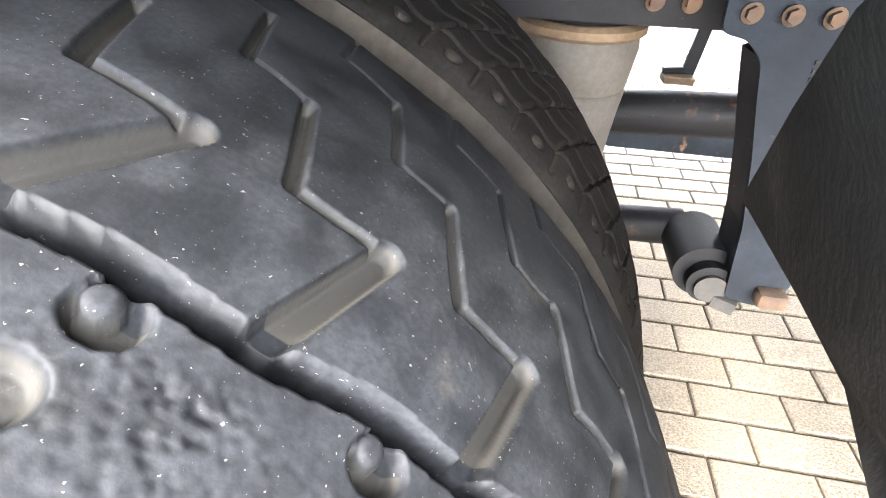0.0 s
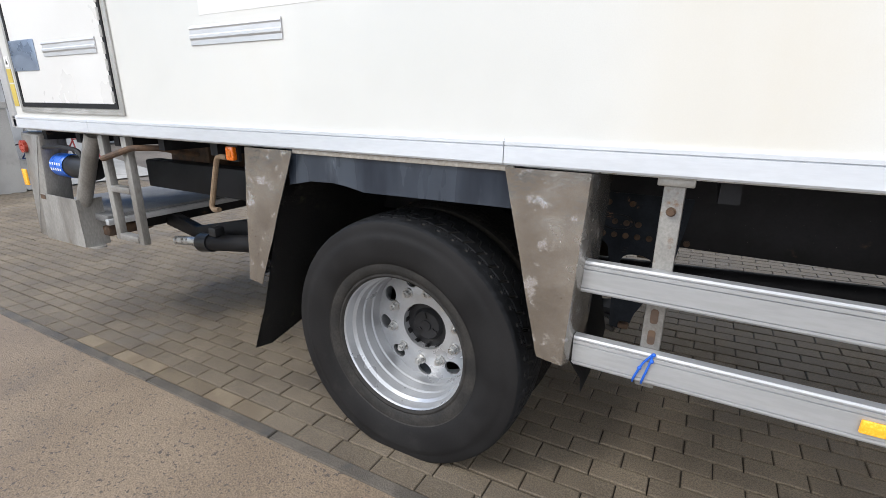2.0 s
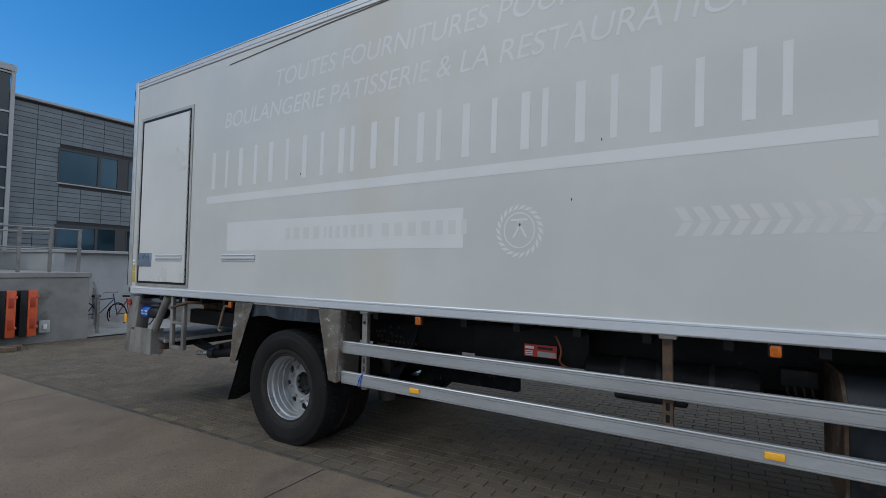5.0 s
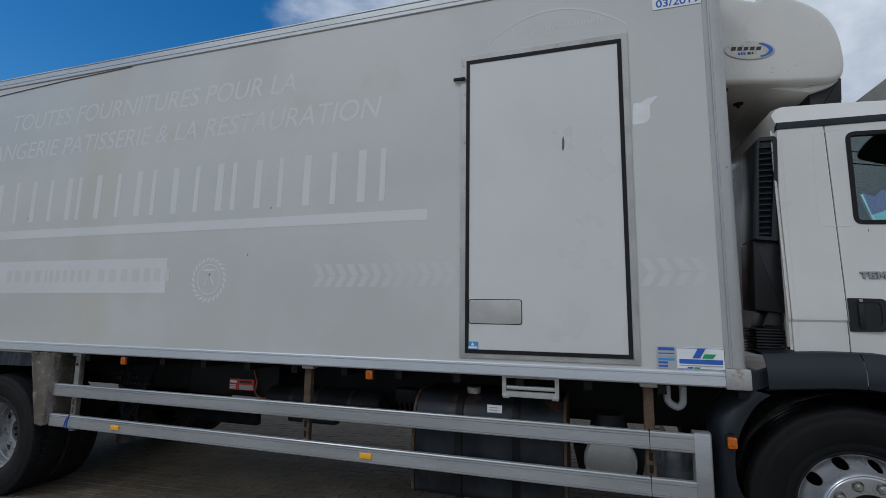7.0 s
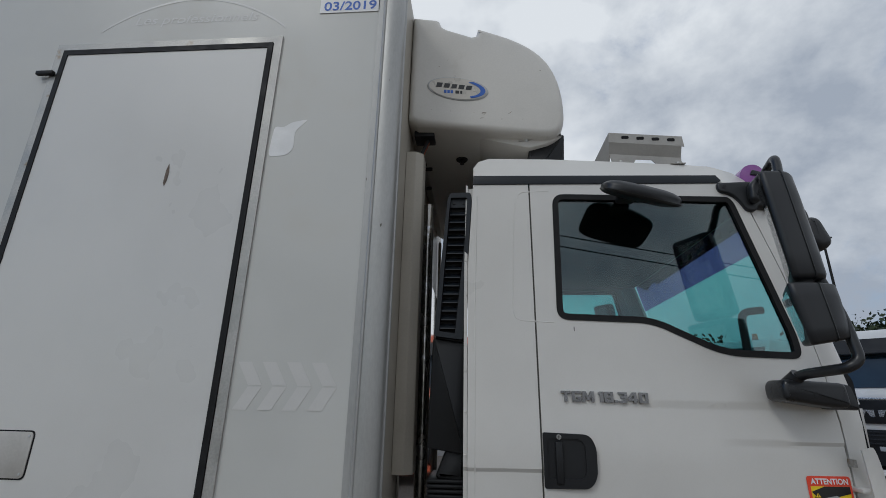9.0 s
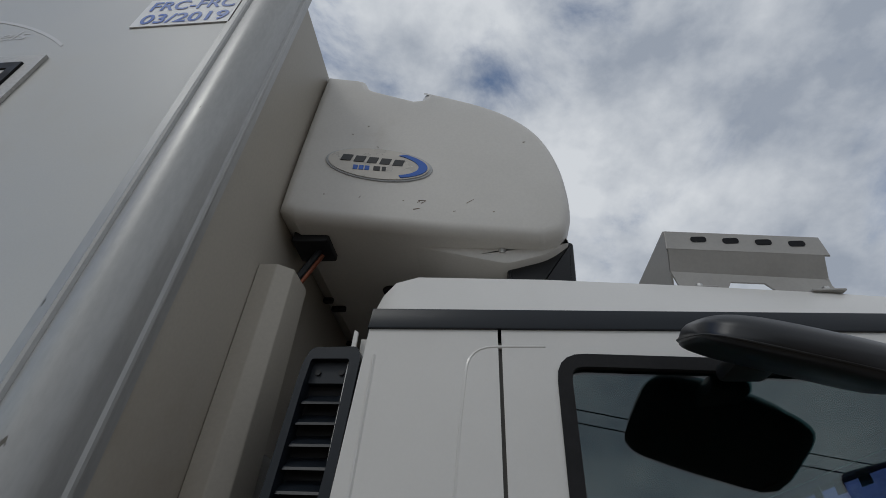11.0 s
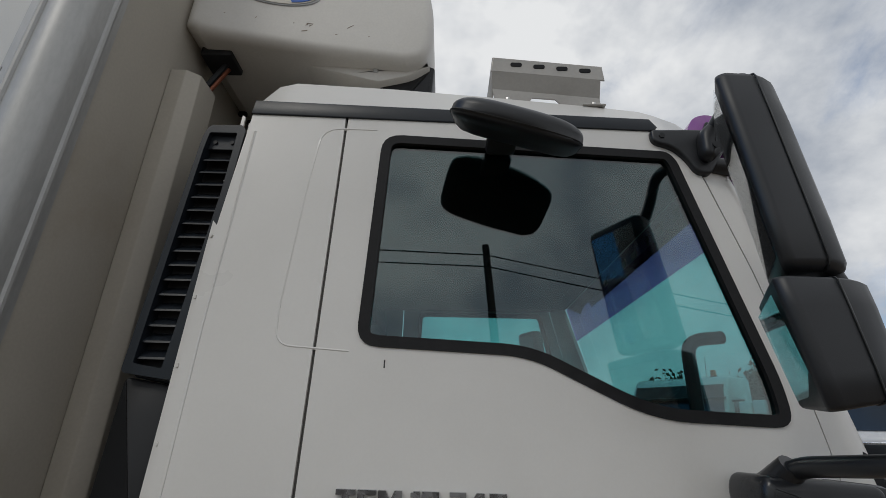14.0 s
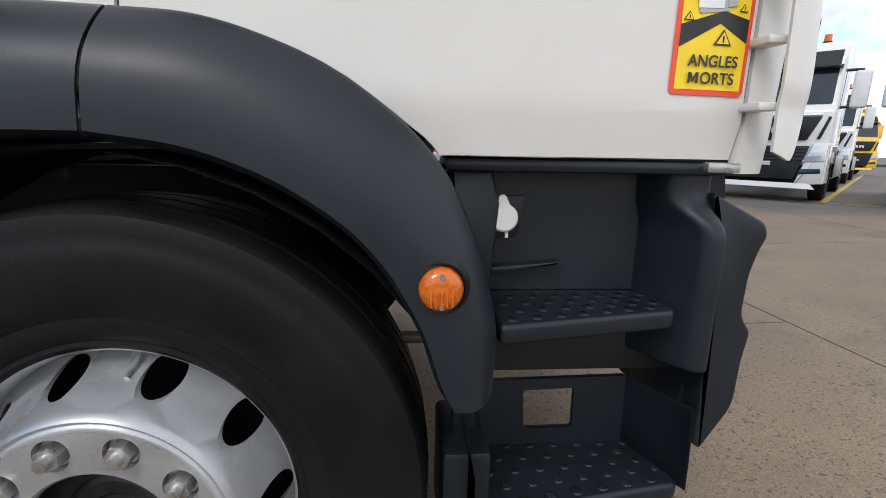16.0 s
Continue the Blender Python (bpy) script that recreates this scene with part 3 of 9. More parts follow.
def holed_ring(r0, r1, count, hole_r, hole_c, depth, thick=0.012, around=24, bm=None, hole_b=None):
    """A turned ring with round openings; depth(r) gives y."""
    bm = bm or bmesh.new()
    hole_b = hole_b or hole_r
    step = 2 * math.pi / count
    cache = {}

    def vert(r, a, extra=0.0):
        key = (round(r, 5), round(a % (2 * math.pi), 5), extra)
        if key not in cache:
            cache[key] = bm.verts.new((r * math.cos(a), depth(r) + extra, r * math.sin(a)))
        return cache[key]

    for s in range(count):
        mid = s * step
        inner, outer = [], []
        for k in range(around):
            t = 2 * math.pi * k / around
            c, d = math.cos(t), math.sin(t)
            inner.append((hole_c + hole_r * c, mid + hole_b * d / hole_c))
            g = max(abs(c), abs(d))
            u, v = c / g, d / g
            outer.append((hole_c + (u * (r1 - hole_c) if u > 0 else u * (hole_c - r0)), mid + v * step / 2))
        vi, vo, vb = [vert(*p) for p in inner], [vert(*p) for p in outer], [vert(*p, thick) for p in inner]
        for k in range(around):
            for a, b in ((vi, vo), (vb, vi)):
                quad = [a[k - 1], a[k], b[k], b[k - 1]]
                if len(set(quad)) == 4:
                    bm.faces.new(quad)
    bmesh.ops.recalc_face_normals(bm, faces=bm.faces[:])
    return bm


def text_mesh(words, height, shear=0.0, spacing=1.0, extrude=0.0, width=None, offset=0.0):
    """Built-in lettering as a mesh in x (along) and z (up), starting at 0, 0, facing -y; width squeezes it to fit."""
    curve = bpy.data.curves.new("lettering", "FONT")
    curve.body, curve.size, curve.shear, curve.space_character, curve.extrude, curve.offset = words, 1.0, shear, spacing, extrude, offset
    ob = bpy.data.objects.new("lettering", curve)
    scene.collection.objects.link(ob)
    me = bpy.data.meshes.new_from_object(ob.evaluated_get(bpy.context.evaluated_depsgraph_get()))
    bpy.data.objects.remove(ob)
    bpy.data.curves.remove(curve)
    xs = [v.co.x for v in me.vertices]
    ys = [v.co.y for v in me.vertices]
    x0, y0, y1 = min(xs), min(0, min(ys)), max(ys)
    k = height / (max(ys) if min(ys) > -0.05 else 0.72)
    kx = width / (max(xs) - x0) if width else k
    for v in me.vertices:
        v.co = Vector(((v.co.x - x0) * kx, -v.co.z * k, v.co.y * k))
    return me


def letter(words, x, y, z, height, material, parent, name="lettering", shear=0.0, width=None, extrude=0.0, m=None, offset=0.0, spacing=1.0):
    me = text_mesh(words, height, shear, spacing, extrude, width, offset)
    me.materials.append(material)
    return part(name, me, material, parent, m=(m or Matrix.Translation((x, y, z))))


def plate(points, y, thick, material, parent, name, label="", bevel=0.0):
    return part(name, prism(points, y - thick, y, "y", bevel), material, parent, label)

# ---- ground ----
PAVE_END, PAVE_START = 5.75, -11.15


def ground_sheet():
    """One sheet to the horizon that follows the yard's fall."""
    bm = bmesh.new()
    xs = [-900, -200, -60, -25, -11.5, -6, -1, 3, 6.6, 6.9, 7.2, 7.5, 7.8, 8.1, 8.4, 9, 10, 11, 11.5, 12, 12.5, 13, 13.5, 14, 14.5, 15, 20, 40, 80, 200, 900]
    ys = [-900, -200, -60, -20, -8, -3, -0.185, 1, 3, 6, 12, 25, 60, 200, 900]
    rows = [[bm.verts.new((x, y, ground_z(min(x, 80)) - 0.03)) for y in ys] for x in xs]
    for ra, rb in zip(rows, rows[1:]):
        for k in range(len(ys) - 1):
            bm.faces.new((ra[k], rb[k], rb[k + 1], ra[k + 1]))
    return bm


structure("ground", ground_sheet(), ASPHALT, "weathered grey asphalt yard reaching the horizon", "ground")


def slab(x0, x1, y0, y1, drop=0.0, cuts=8):
    """A slab that follows the ground, 40 mm thick with a soft edge."""
    bm = bmesh.new()
    top, low = [], []
    for k in range(cuts + 1):
        x = x0 + (x1 - x0) * k / cuts
        z = ground_z(x) + drop
        top.append([bm.verts.new((x, y0, z)), bm.verts.new((x, y1, z))])
        low.append([bm.verts.new((x, y0, z - 0.06)), bm.verts.new((x, y1, z - 0.06))])
    for k in range(cuts):
        bm.faces.new((top[k][0], top[k + 1][0], top[k + 1][1], top[k][1]))
        bm.faces.new((low[k][0], top[k][0], top[k + 1][0], low[k + 1][0])[::-1])
        bm.faces.new((low[k][1], top[k][1], top[k + 1][1], low[k + 1][1]))
    bm.faces.new((low[0][0], low[0][1], top[0][1], top[0][0]))
    bm.faces.new((low[-1][0], top[-1][0], top[-1][1], low[-1][1]))
    bmesh.ops.recalc_face_normals(bm, faces=bm.faces[:])
    return bm


apron_slabs = [(-11.15, -4.72, -9, -0.186), (-4.705, 0.288, -9, -0.186), (0.303, 5.28, -9, -0.186), (5.295, 9.2, -9, -0.186)]
concrete = structure("pavement", slab(*apron_slabs[0]), CONCRETE, "stained brown concrete apron with exposed aggregate", "pavement")
for s in apron_slabs[1:]:
    part("concrete_slab", slab(*s), CONCRETE, concrete, smooth=None)
for x0, x1, y0, y1 in ((5.78, 9.2, -0.178, 2.05), (5.78, 9.2, 2.063, 5.4), (9.213, 13.2, -9, 0.6), (9.213, 13.2, 0.613, 4.4), (-18, -11.17, -9, -0.2), (9.213, 13.2, 4.413, 8.2), (13.213, 17.2, -9, 0.6), (13.213, 17.2, 0.613, 4.4), (13.213, 17.2, 4.413, 6.6)):
    part("concrete_slab", slab(x0, x1, y0, y1), CONCRETE, concrete, smooth=None)
structure("joint_bed", slab(PAVE_START, PAVE_END, -0.18, 4.6, -0.02, 24), JOINT, "dark sand between the pavers", "pavement")

# ---- truck ----
AXLE_R, AXLE_F = (-0.467, 0.176, 0.544), (6.197, 0.262, 0.694)
TRUCK = thing("box_truck", (2.6, 1.27, ground_z(2.6)), "white refrigerated box truck with aged panels, parked on pavers", "truck")


TREAD_PITCH, TREAD_HALF, TREAD_R = 0.06597, 0.137, 0.5385


def tread_height(s, w, pitch=TREAD_PITCH):
    """Groove depth of a worn tread at a place s round the tyre and w across it (arrays)."""
    s = s - 0.499
    chain = [(0.0175, -0.062), (0.0, -0.016), (0.036, -0.0135), (0.051, 0.031), (0.079, 0.035), (0.093, 0.082), (0.125, 0.089), (0.132, 0.15)]
    widths = [0.0046, 0.0014, 0.0022, 0.0005, 0.0015, 0.0005, 0.0009]
    deeps = [0.008, 0.0055, 0.0065, 0.003, 0.0055, 0.003, 0.003]
    depth = np.zeros_like(s)
    around = np.mod(s, pitch)
    for (a, b), half, deep in zip(zip(chain, chain[1:]), widths, deeps):
        dx, dy = b[0] - a[0], b[1] - a[1]
        for lift in (-1, 0, 1, 2):
            px, py = around + lift * pitch - a[0], w - a[1]
            u = np.clip((px * dx + py * dy) / (dx * dx + dy * dy), 0, 1)
            far = np.hypot(px - u * dx, py - u * dy)
            depth = np.maximum(depth, deep * np.clip((half + 0.0013 - far) / 0.0022, 0, 1))
    groove = np.abs(w + 0.0645 + 0.0012 * np.sin(s * 2 * np.pi / pitch))
    depth = np.maximum(depth, 0.020 * np.clip((0.0044 - groove) / 0.0013, 0, 1))
    # pits with trapped stones beside the outer groove and on the far shoulder
    pit_s = around - 0.046
    pit = np.hypot(pit_s / 1.2, w + 0.0745)
    depth = np.maximum(depth, 0.008 * np.clip((0.0072 - pit) / 0.002, 0, 1))
    stone = np.hypot(pit_s - 0.003, w + 0.072)
    depth = np.where(stone < 0.0046, 0.0035 - 0.004 * np.sqrt(np.clip(1 - (stone / 0.0046) ** 2, 0, 1)), depth)
    notch = np.hypot((around - 0.052) / 1.1, (w + 0.094) / 0.9)
    depth = np.maximum(depth, 0.006 * np.clip((0.0085 - notch) / 0.003, 0, 1))
    # torn and pebbled outer rib
    rng = np.random.default_rng(11)
    grain = rng.random(s.shape)
    for axis in (0, 1):
        grain = (np.roll(grain, 1, axis) + grain + np.roll(grain, -1, axis)) / 3
    rough = (grain - 0.42) * 7
    patches = np.clip(np.sin(s * 41 + 2 * np.sin(s * 17)) + np.sin(s * 23 + w * 90) + 0.4, 0, 1)
    torn = np.clip((-0.074 - w) / 0.012, 0, 1) * np.clip((w + 0.112) / 0.012, 0, 1)
    depth = depth + torn * (0.0002 + 0.0006 * patches) * np.clip(rough, 0, 2)
    edge = np.hypot(around - 0.03, (w - 0.128) / 0.8)
    depth = np.maximum(depth, 0.005 * np.clip((0.006 - edge) / 0.002, 0, 1))
    return depth


def block_height(s, w, pitch=0.043):
    """The inner tyre's tread: small blocks between wavy grooves, with a pit on each shoulder block."""
    depth = np.zeros_like(s)
    for k, c in enumerate((-0.098, -0.064, -0.030, 0.004, 0.038, 0.072, 0.104)):
        wave = 0.004 * np.sin(2 * np.pi * s / pitch + k)
        depth = np.maximum(depth, 0.005 * np.clip((0.0028 - np.abs(w - c - wave)) / 0.0018, 0, 1))
        half = (w > c) & (w < c + 0.036)
        cutting = np.abs(np.mod(s + 0.4 * (w - c) + k * 0.017, pitch) - pitch / 2)
        depth = np.where(half, np.maximum(depth, 0.004 * np.clip((0.0024 - cutting) / 0.0018, 0, 1)), depth)
    side = np.abs(np.mod(s, pitch) - pitch / 2)
    depth = np.where((w < -0.098) & (w > -0.128), np.maximum(depth, 0.003 * np.clip((0.0024 - side) / 0.0018, 0, 1)), depth)
    pit = np.hypot(np.mod(s + pitch / 2, pitch) - pitch / 2, w + 0.116)
    return np.maximum(depth, 0.008 * np.clip((0.0062 - pit) / 0.002, 0, 1))


def grid_mesh(name, verts, rows, cols, wrap=False):
    k = np.arange((rows if wrap else rows - 1) * (cols - 1))
    r, c = k // (cols - 1), k % (cols - 1)
    r2 = (r + 1) % rows
    faces = np.stack([r * cols + c, r * cols + c + 1, r2 * cols + c + 1, r2 * cols + c], 1)
    me = bpy.data.meshes.new(name)
    me.vertices.add(len(verts))
    me.vertices.foreach_set("co", np.asarray(verts, np.float32).ravel())
    me.loops.add(faces.size)
    me.loops.foreach_set("vertex_index", faces.astype(np.int32).ravel())
    me.polygons.add(len(faces))
    me.polygons.foreach_set("loop_start", np.arange(0, faces.size, 4, dtype=np.int32))
    me.polygons.foreach_set("use_smooth", np.ones(len(faces), bool))
    me.update(calc_edges=True)
    me.validate()
    return me


def tread_mesh(fine_from=None, fine_to=None, coarse=0.006, fine=0.0008, ribbed=False, blocks=False):
    """The turned tread with its cut grooves, finer over one stretch of the turn; flat where it stands."""
    R = TREAD_R
    if fine_from is not None:
        a = np.arange(fine_from, fine_to, fine / R)
        b = np.arange(fine_to, fine_from + 2 * np.pi, coarse / R)
        angles = np.concatenate([a, b])
        across = fine
    else:
        angles = np.arange(0, 2 * np.pi, coarse / R)
        across = 0.0035
    w = np.arange(-TREAD_HALF, TREAD_HALF + 1e-5, across)
    A, W = np.meshgrid(angles, w, indexing="ij")
    s = A * 0.546
    deep = block_height(s, W) if blocks else tread_height(s, W)
    if ribbed:
        deep = np.zeros_like(W)
        for c in (-0.082, -0.028, 0.028, 0.082):
            deep = np.maximum(deep, 0.010 * np.clip((0.006 - np.abs(W - c)) / 0.002, 0, 1))
    r = R + 0.0115 * (1 - np.abs(W / TREAD_HALF) ** 2.4) - deep
    r = r + 0.0005 * np.sin(A * 37) + 0.0003 * np.sin(A * 91 + W * 60)
    r = r - np.clip((np.abs(W) - 0.120) / 0.017, 0, 1) ** 2 * 0.006
    z = np.maximum(r * np.sin(A), -0.513)
    verts = np.stack([r * np.cos(A), W, z], -1).reshape(-1, 3)
    me = grid_mesh("tread", verts, len(angles), len(w), wrap=True)
    me.materials.append(RUBBER_FRONT if ribbed else RUBBER_DUSTY if blocks else RUBBER)
    mark = me.attributes.new("groove", "FLOAT", "POINT")
    mark.data.foreach_set("value", (np.clip(deep / 0.005, 0, 1) * (np.abs(W + 0.0645) > 0.0085)).astype(np.float32).ravel())
    return me


SIDE_PROFILE = [(0.296, -0.100), (0.300, -0.113), (0.309, -0.121), (0.318, -0.119), (0.322, -0.124), (0.345, -0.131), (0.362, -0.130), (0.366, -0.1335), (0.40, -0.1435), (0.435, -0.1475), (0.462, -0.148), (0.483, -0.1465), (0.486, -0.1445), (0.505, -0.143), (0.524, -0.1405), (0.5325, -0.137)]


def nut_mesh():
    bm = bmesh.new()
    bmesh.ops.create_cone(bm, cap_ends=True, segments=6, radius1=0.0185, radius2=0.0175, depth=0.028, matrix=Matrix.Translation((0, -0.014, 0)) @ Matrix.Rotation(radians(90), 4, "X"))
    bmesh.ops.create_cone(bm, cap_ends=True, segments=18, radius1=0.025, radius2=0.023, depth=0.006, matrix=Matrix.Translation((0, -0.001, 0)) @ Matrix.Rotation(radians(90), 4, "X"))
    bmesh.ops.create_cone(bm, cap_ends=True, segments=14, radius1=0.0105, radius2=0.009, depth=0.014, matrix=Matrix.Translation((0, -0.033, 0)) @ Matrix.Rotation(radians(90), 4, "X"))
    me = mesh_of(bm, "wheel_nut", 30)
    me.materials.append(BARE_STEEL)
    return me


NUT = nut_mesh()


def rear_wheel(centre, tread, far=False):
    """A dished dual wheel; local -y is the outer side."""
    x, y, z = centre
    flip = Matrix.Rotation(radians(180), 4, "Z") if far else Matrix.Identity(4)
    place = Matrix.Translation(centre) @ flip
    steel = place @ Matrix.Diagonal((1.015, 1.0, 1.015, 1.0))
    # deep outer barrel from the flange in to the disc
    barrel = [(0.303, -0.098), (0.3055, -0.106), (0.302, -0.112), (0.296, -0.113), (0.2905, -0.104), (0.288, -0.088), (0.2865, -0.064), (0.2765, -0.050), (0.2755, -0.005), (0.2705, 0.004), (0.2700, 0.052), (0.2655, 0.060), (0.2650, 0.20), (0.275, 0.22)]
    bm = lathe(barrel, 96)
    w = part("wheel", bm, RIM_SILVER, TRUCK, "silver painted steel wheel", 20, m=steel)

    def dish(r):
        u = (0.265 - r) / (0.265 - 0.135)
        return 0.112 - 0.024 * math.sin(min(1, max(0, u)) * math.pi / 2)

    bm = holed_ring(0.150, 0.2652, 9, 0.035, 0.221, dish, 0.014)
    lathe([(0.150, dish(0.150)), (0.14, dish(0.14)), (0.11, dish(0.135)), (0.11, 0.15)], 60, bm)
    part("disc", bm, RIM_SILVER, w, "", 30, m=steel @ Matrix.Rotation(radians(-28.5), 4, "Y"))
    hub = lathe([(0.0, -0.072), (0.018, -0.072), (0.02, -0.066), (0.052, -0.066), (0.056, -0.058), (0.062, -0.046), (0.098, -0.044), (0.108, -0.038), (0.116, -0.02), (0.118, 0.02), (0.12, 0.05)], 40)
    for k in range(12):
        a = 2 * math.pi * k / 12
        bmesh.ops.create_cone(hub, cap_ends=True, segments=6, radius1=0.0125, radius2=0.0125, depth=0.026, matrix=Matrix.Translation((0.094 * math.cos(a), -0.054, 0.094 * math.sin(a))) @ Matrix.Rotation(radians(90), 4, "X"))
    for k in range(3):
        bmesh.ops.create_cube(hub, size=1.0, matrix=Matrix.Rotation(2 * math.pi * k / 3 + 0.4, 4, "Y") @ Matrix.Translation((0.038, -0.066, 0)) @ Matrix.Diagonal((0.022, 0.012, 0.009, 1)))
    part("hub", hub, HUB_BLACK, w, "black greased hub with bolt ring", 30, m=steel @ Matrix.Translation((0, 0.172, 0)) @ Matrix.Diagonal((1.25, 1.0, 1.25, 1.0)))
    for k in range(10):
        a = radians(12 + 36 * k)
        part("wheel_nut", NUT, BARE_STEEL, w, m=steel @ Matrix.Translation((0.1675 * math.cos(a), 0.088, 0.1675 * math.sin(a))) @ Matrix.Rotation(a + 0.3, 4, "Y"))
    # dark back plate seen through the round openings
    part("brake_drum", lathe([(0.0, 0.23), (0.205, 0.23), (0.215, 0.24), (0.215, 0.46)], 40), CHASSIS, w, m=steel)
    bm = rod((0.0, 0.19, -0.25), (0.0, 0.19, 0.25), 0.004)
    rod((-0.25, 0.185, 0.0), (0.25, 0.185, 0.0), 0.004, bm=bm)
    part("valve_stem", bm, BARE_STEEL, w, m=steel)
    t = part("tyre", lathe_tyre(), RUBBER_SIDE, w, "worn black dual tyre", 40, m=place)
    part("tread", tread, RUBBER, w, "", m=place)
    bead = [(r, y - 0.0012) for r, y in SIDE_PROFILE[1:8]]
    part("bead_ring", lathe(bead, 96), BEAD_DUST, w, "dusty tyre bead", 40, m=place)
    # the inner tyre of the pair
    inner = place @ Matrix.Translation((0, 0.318, 0))
    part("tyre", inner_tyre(), INNER_SIDE, w, "dusty inner dual tyre", m=inner)
    part("tread", INNER_TREAD, RUBBER_DUSTY, w, "dusty inner tread", m=inner)
    return w


TYRE_MESH = {}


def lathe_tyre():
    if "side" not in TYRE_MESH:
        bm = lathe(SIDE_PROFILE, 120)
        lathe([(r, -y) for r, y in SIDE_PROFILE], 120, bm)
        bmesh.ops.recalc_face_normals(bm, faces=bm.faces[:])
        for v in bm.verts:
            v.co.z = max(v.co.z, -0.513)
        TYRE_MESH["side"] = mesh_of(bm, "tyre", 40)
        TYRE_MESH["side"].materials.append(RUBBER_SIDE)
    return TYRE_MESH["side"]


def inner_tyre():
    if "inner" not in TYRE_MESH:
        me = lathe_tyre().copy()
        me.materials.clear()
        me.materials.append(INNER_SIDE)
        TYRE_MESH["inner"] = me
    return TYRE_MESH["inner"]


NEAR_TREAD = tread_mesh(radians(14), radians(84), 0.005)
INNER_TREAD = tread_mesh(radians(8), radians(100), 0.008, 0.0016, blocks=True)
PLAIN_TREAD = tread_mesh(coarse=0.02, ribbed=True)
rear_wheel(AXLE_R, NEAR_TREAD)
rear_wheel((AXLE_R[0], 2.55 - AXLE_R[1], AXLE_R[2]), PLAIN_TREAD, far=True)


def front_tyre():
    if "front" not in TYRE_MESH:
        me = lathe_tyre().copy()
        me.materials.clear()
        me.materials.append(RUBBER_FRONT)
        TYRE_MESH["front"] = me
    return TYRE_MESH["front"]


def front_wheel(centre, far=False):
    flip = Matrix.Rotation(radians(180), 4, "Z") if far else Matrix.Identity(4)
    place = Matrix.Translation(centre) @ flip
    rim = [(0.287, -0.02), (0.288, -0.082), (0.291, -0.098), (0.296, -0.110), (0.3015, -0.1135), (0.3055, -0.109), (0.303, -0.098)]
    w = part("wheel", lathe(rim, 96), RIM_SILVER, TRUCK, "silver painted steel wheel", 40, m=place)

    def bowl(r):
        # from deep at the rim out to the raised face
        u = min(1, max(0, (0.288 - r) / (0.288 - 0.2155)))
        return -0.056 - 0.138 * (1 - math.cos(u * math.pi)) / 2

    bm = holed_ring(0.226, 0.2885, 10, 0.022, 0.2575, bowl, 0.02, hole_b=0.032)
    lathe([(0.226, bowl(0.226)), (0.2215, -0.1965), (0.2165, -0.200), (0.2135, -0.199), (0.211, -0.1965), (0.208, -0.200), (0.205, -0.2015), (0.2, -0.2015)], 90, bm)
    part("disc", bm, RIM_SILVER, w, "", 40, m=place)
    face = holed_ring(0.126, 0.2, 10, 0.0285, 0.1675, lambda r: -0.2015, 0.022)
    lathe([(0.126, -0.2015), (0.1215, -0.196), (0.1205, -0.15)], 60, face)
    part("wheel_trim", face, mat("grey_wheel_face", (0.36, 0.36, 0.365), (0.42, 0.42, 0.425), 9.0, 0.38, 0.45, fine=0.08), w, "grey painted wheel face", 30, m=place)
    back = lathe([(0.0, -0.142), (0.04, -0.143), (0.05, -0.152), (0.075, -0.154), (0.085, -0.148), (0.12, -0.148), (0.121, -0.176), (0.2, -0.176), (0.21, -0.15)], 60)
    part("hub", back, HUB_BLACK, w, "black greased hub", 30, m=place)
    for k in range(10):
        a = 2 * math.pi * k / 10
        part("wheel_nut", NUT, BARE_STEEL, w, m=place @ Matrix.Translation((0.1675 * math.cos(a), -0.182, 0.1675 * math.sin(a))) @ Matrix.Rotation(a + 0.3, 4, "Y") @ Matrix.Diagonal((1.15, 1.15, 1.15, 1.0)))
    part("brake_drum", lathe([(0.0, 0.06), (0.28, 0.06), (0.28, 0.3)], 40), CHASSIS, w, m=place)
    bm = tube([(0.2, -0.08, 0.19), (0.19, -0.10, 0.18), (0.183, -0.125, 0.173)], 0.005)
    part("valve_stem", bm, BARE_STEEL, w, m=place @ Matrix.Rotation(radians(-40), 4, "Y"))
    part("tyre", front_tyre(), RUBBER_FRONT, w, "black front tyre", m=place)
    part("tread", PLAIN_TREAD, RUBBER, w, "", m=place)


front_wheel(AXLE_F)
front_wheel((AXLE_F[0], 2.55 - AXLE_F[1], AXLE_F[2]), far=True)

# cargo box: walls with thickness round a hollow
BX0, BX1, BZ0, BZ1, BW = -3.40, 5.56, 1.335, 4.03, 2.55
bm = box(BX0, BX1, 0.0, 0.06, BZ0 + 0.06, BZ1 - 0.05)
BOX = part("cargo_box", bm, PANEL, TRUCK, "aged off-white insulated box with faded lettering", None)
part("side_wall", box(BX0, BX1, BW - 0.06, BW, BZ0 + 0.06, BZ1 - 0.05), PANEL, BOX, smooth=None)
part("front_wall", box(BX1 + 0.03, BX1 + 0.09, 0.05, BW - 0.05, BZ0 + 0.02, BZ1 - 0.02), FRONT_WALL, BOX, smooth=None)
part("rear_wall", box(BX0 + 0.002, BX0 + 0.06, 0.062, BW - 0.062, BZ0 + 0.06, BZ1 - 0.05), PANEL, BOX, smooth=None)
part("roof", box(BX0, BX1 + 0.03, 0.03, BW - 0.03, BZ1 - 0.05, BZ1), PANEL, BOX, smooth=None)
part("floor", box(BX0 + 0.01, BX1 + 0.08, 0.04, BW - 0.04, BZ0 - 0.01, BZ0 + 0.055), ALU_DULL, BOX, smooth=None)


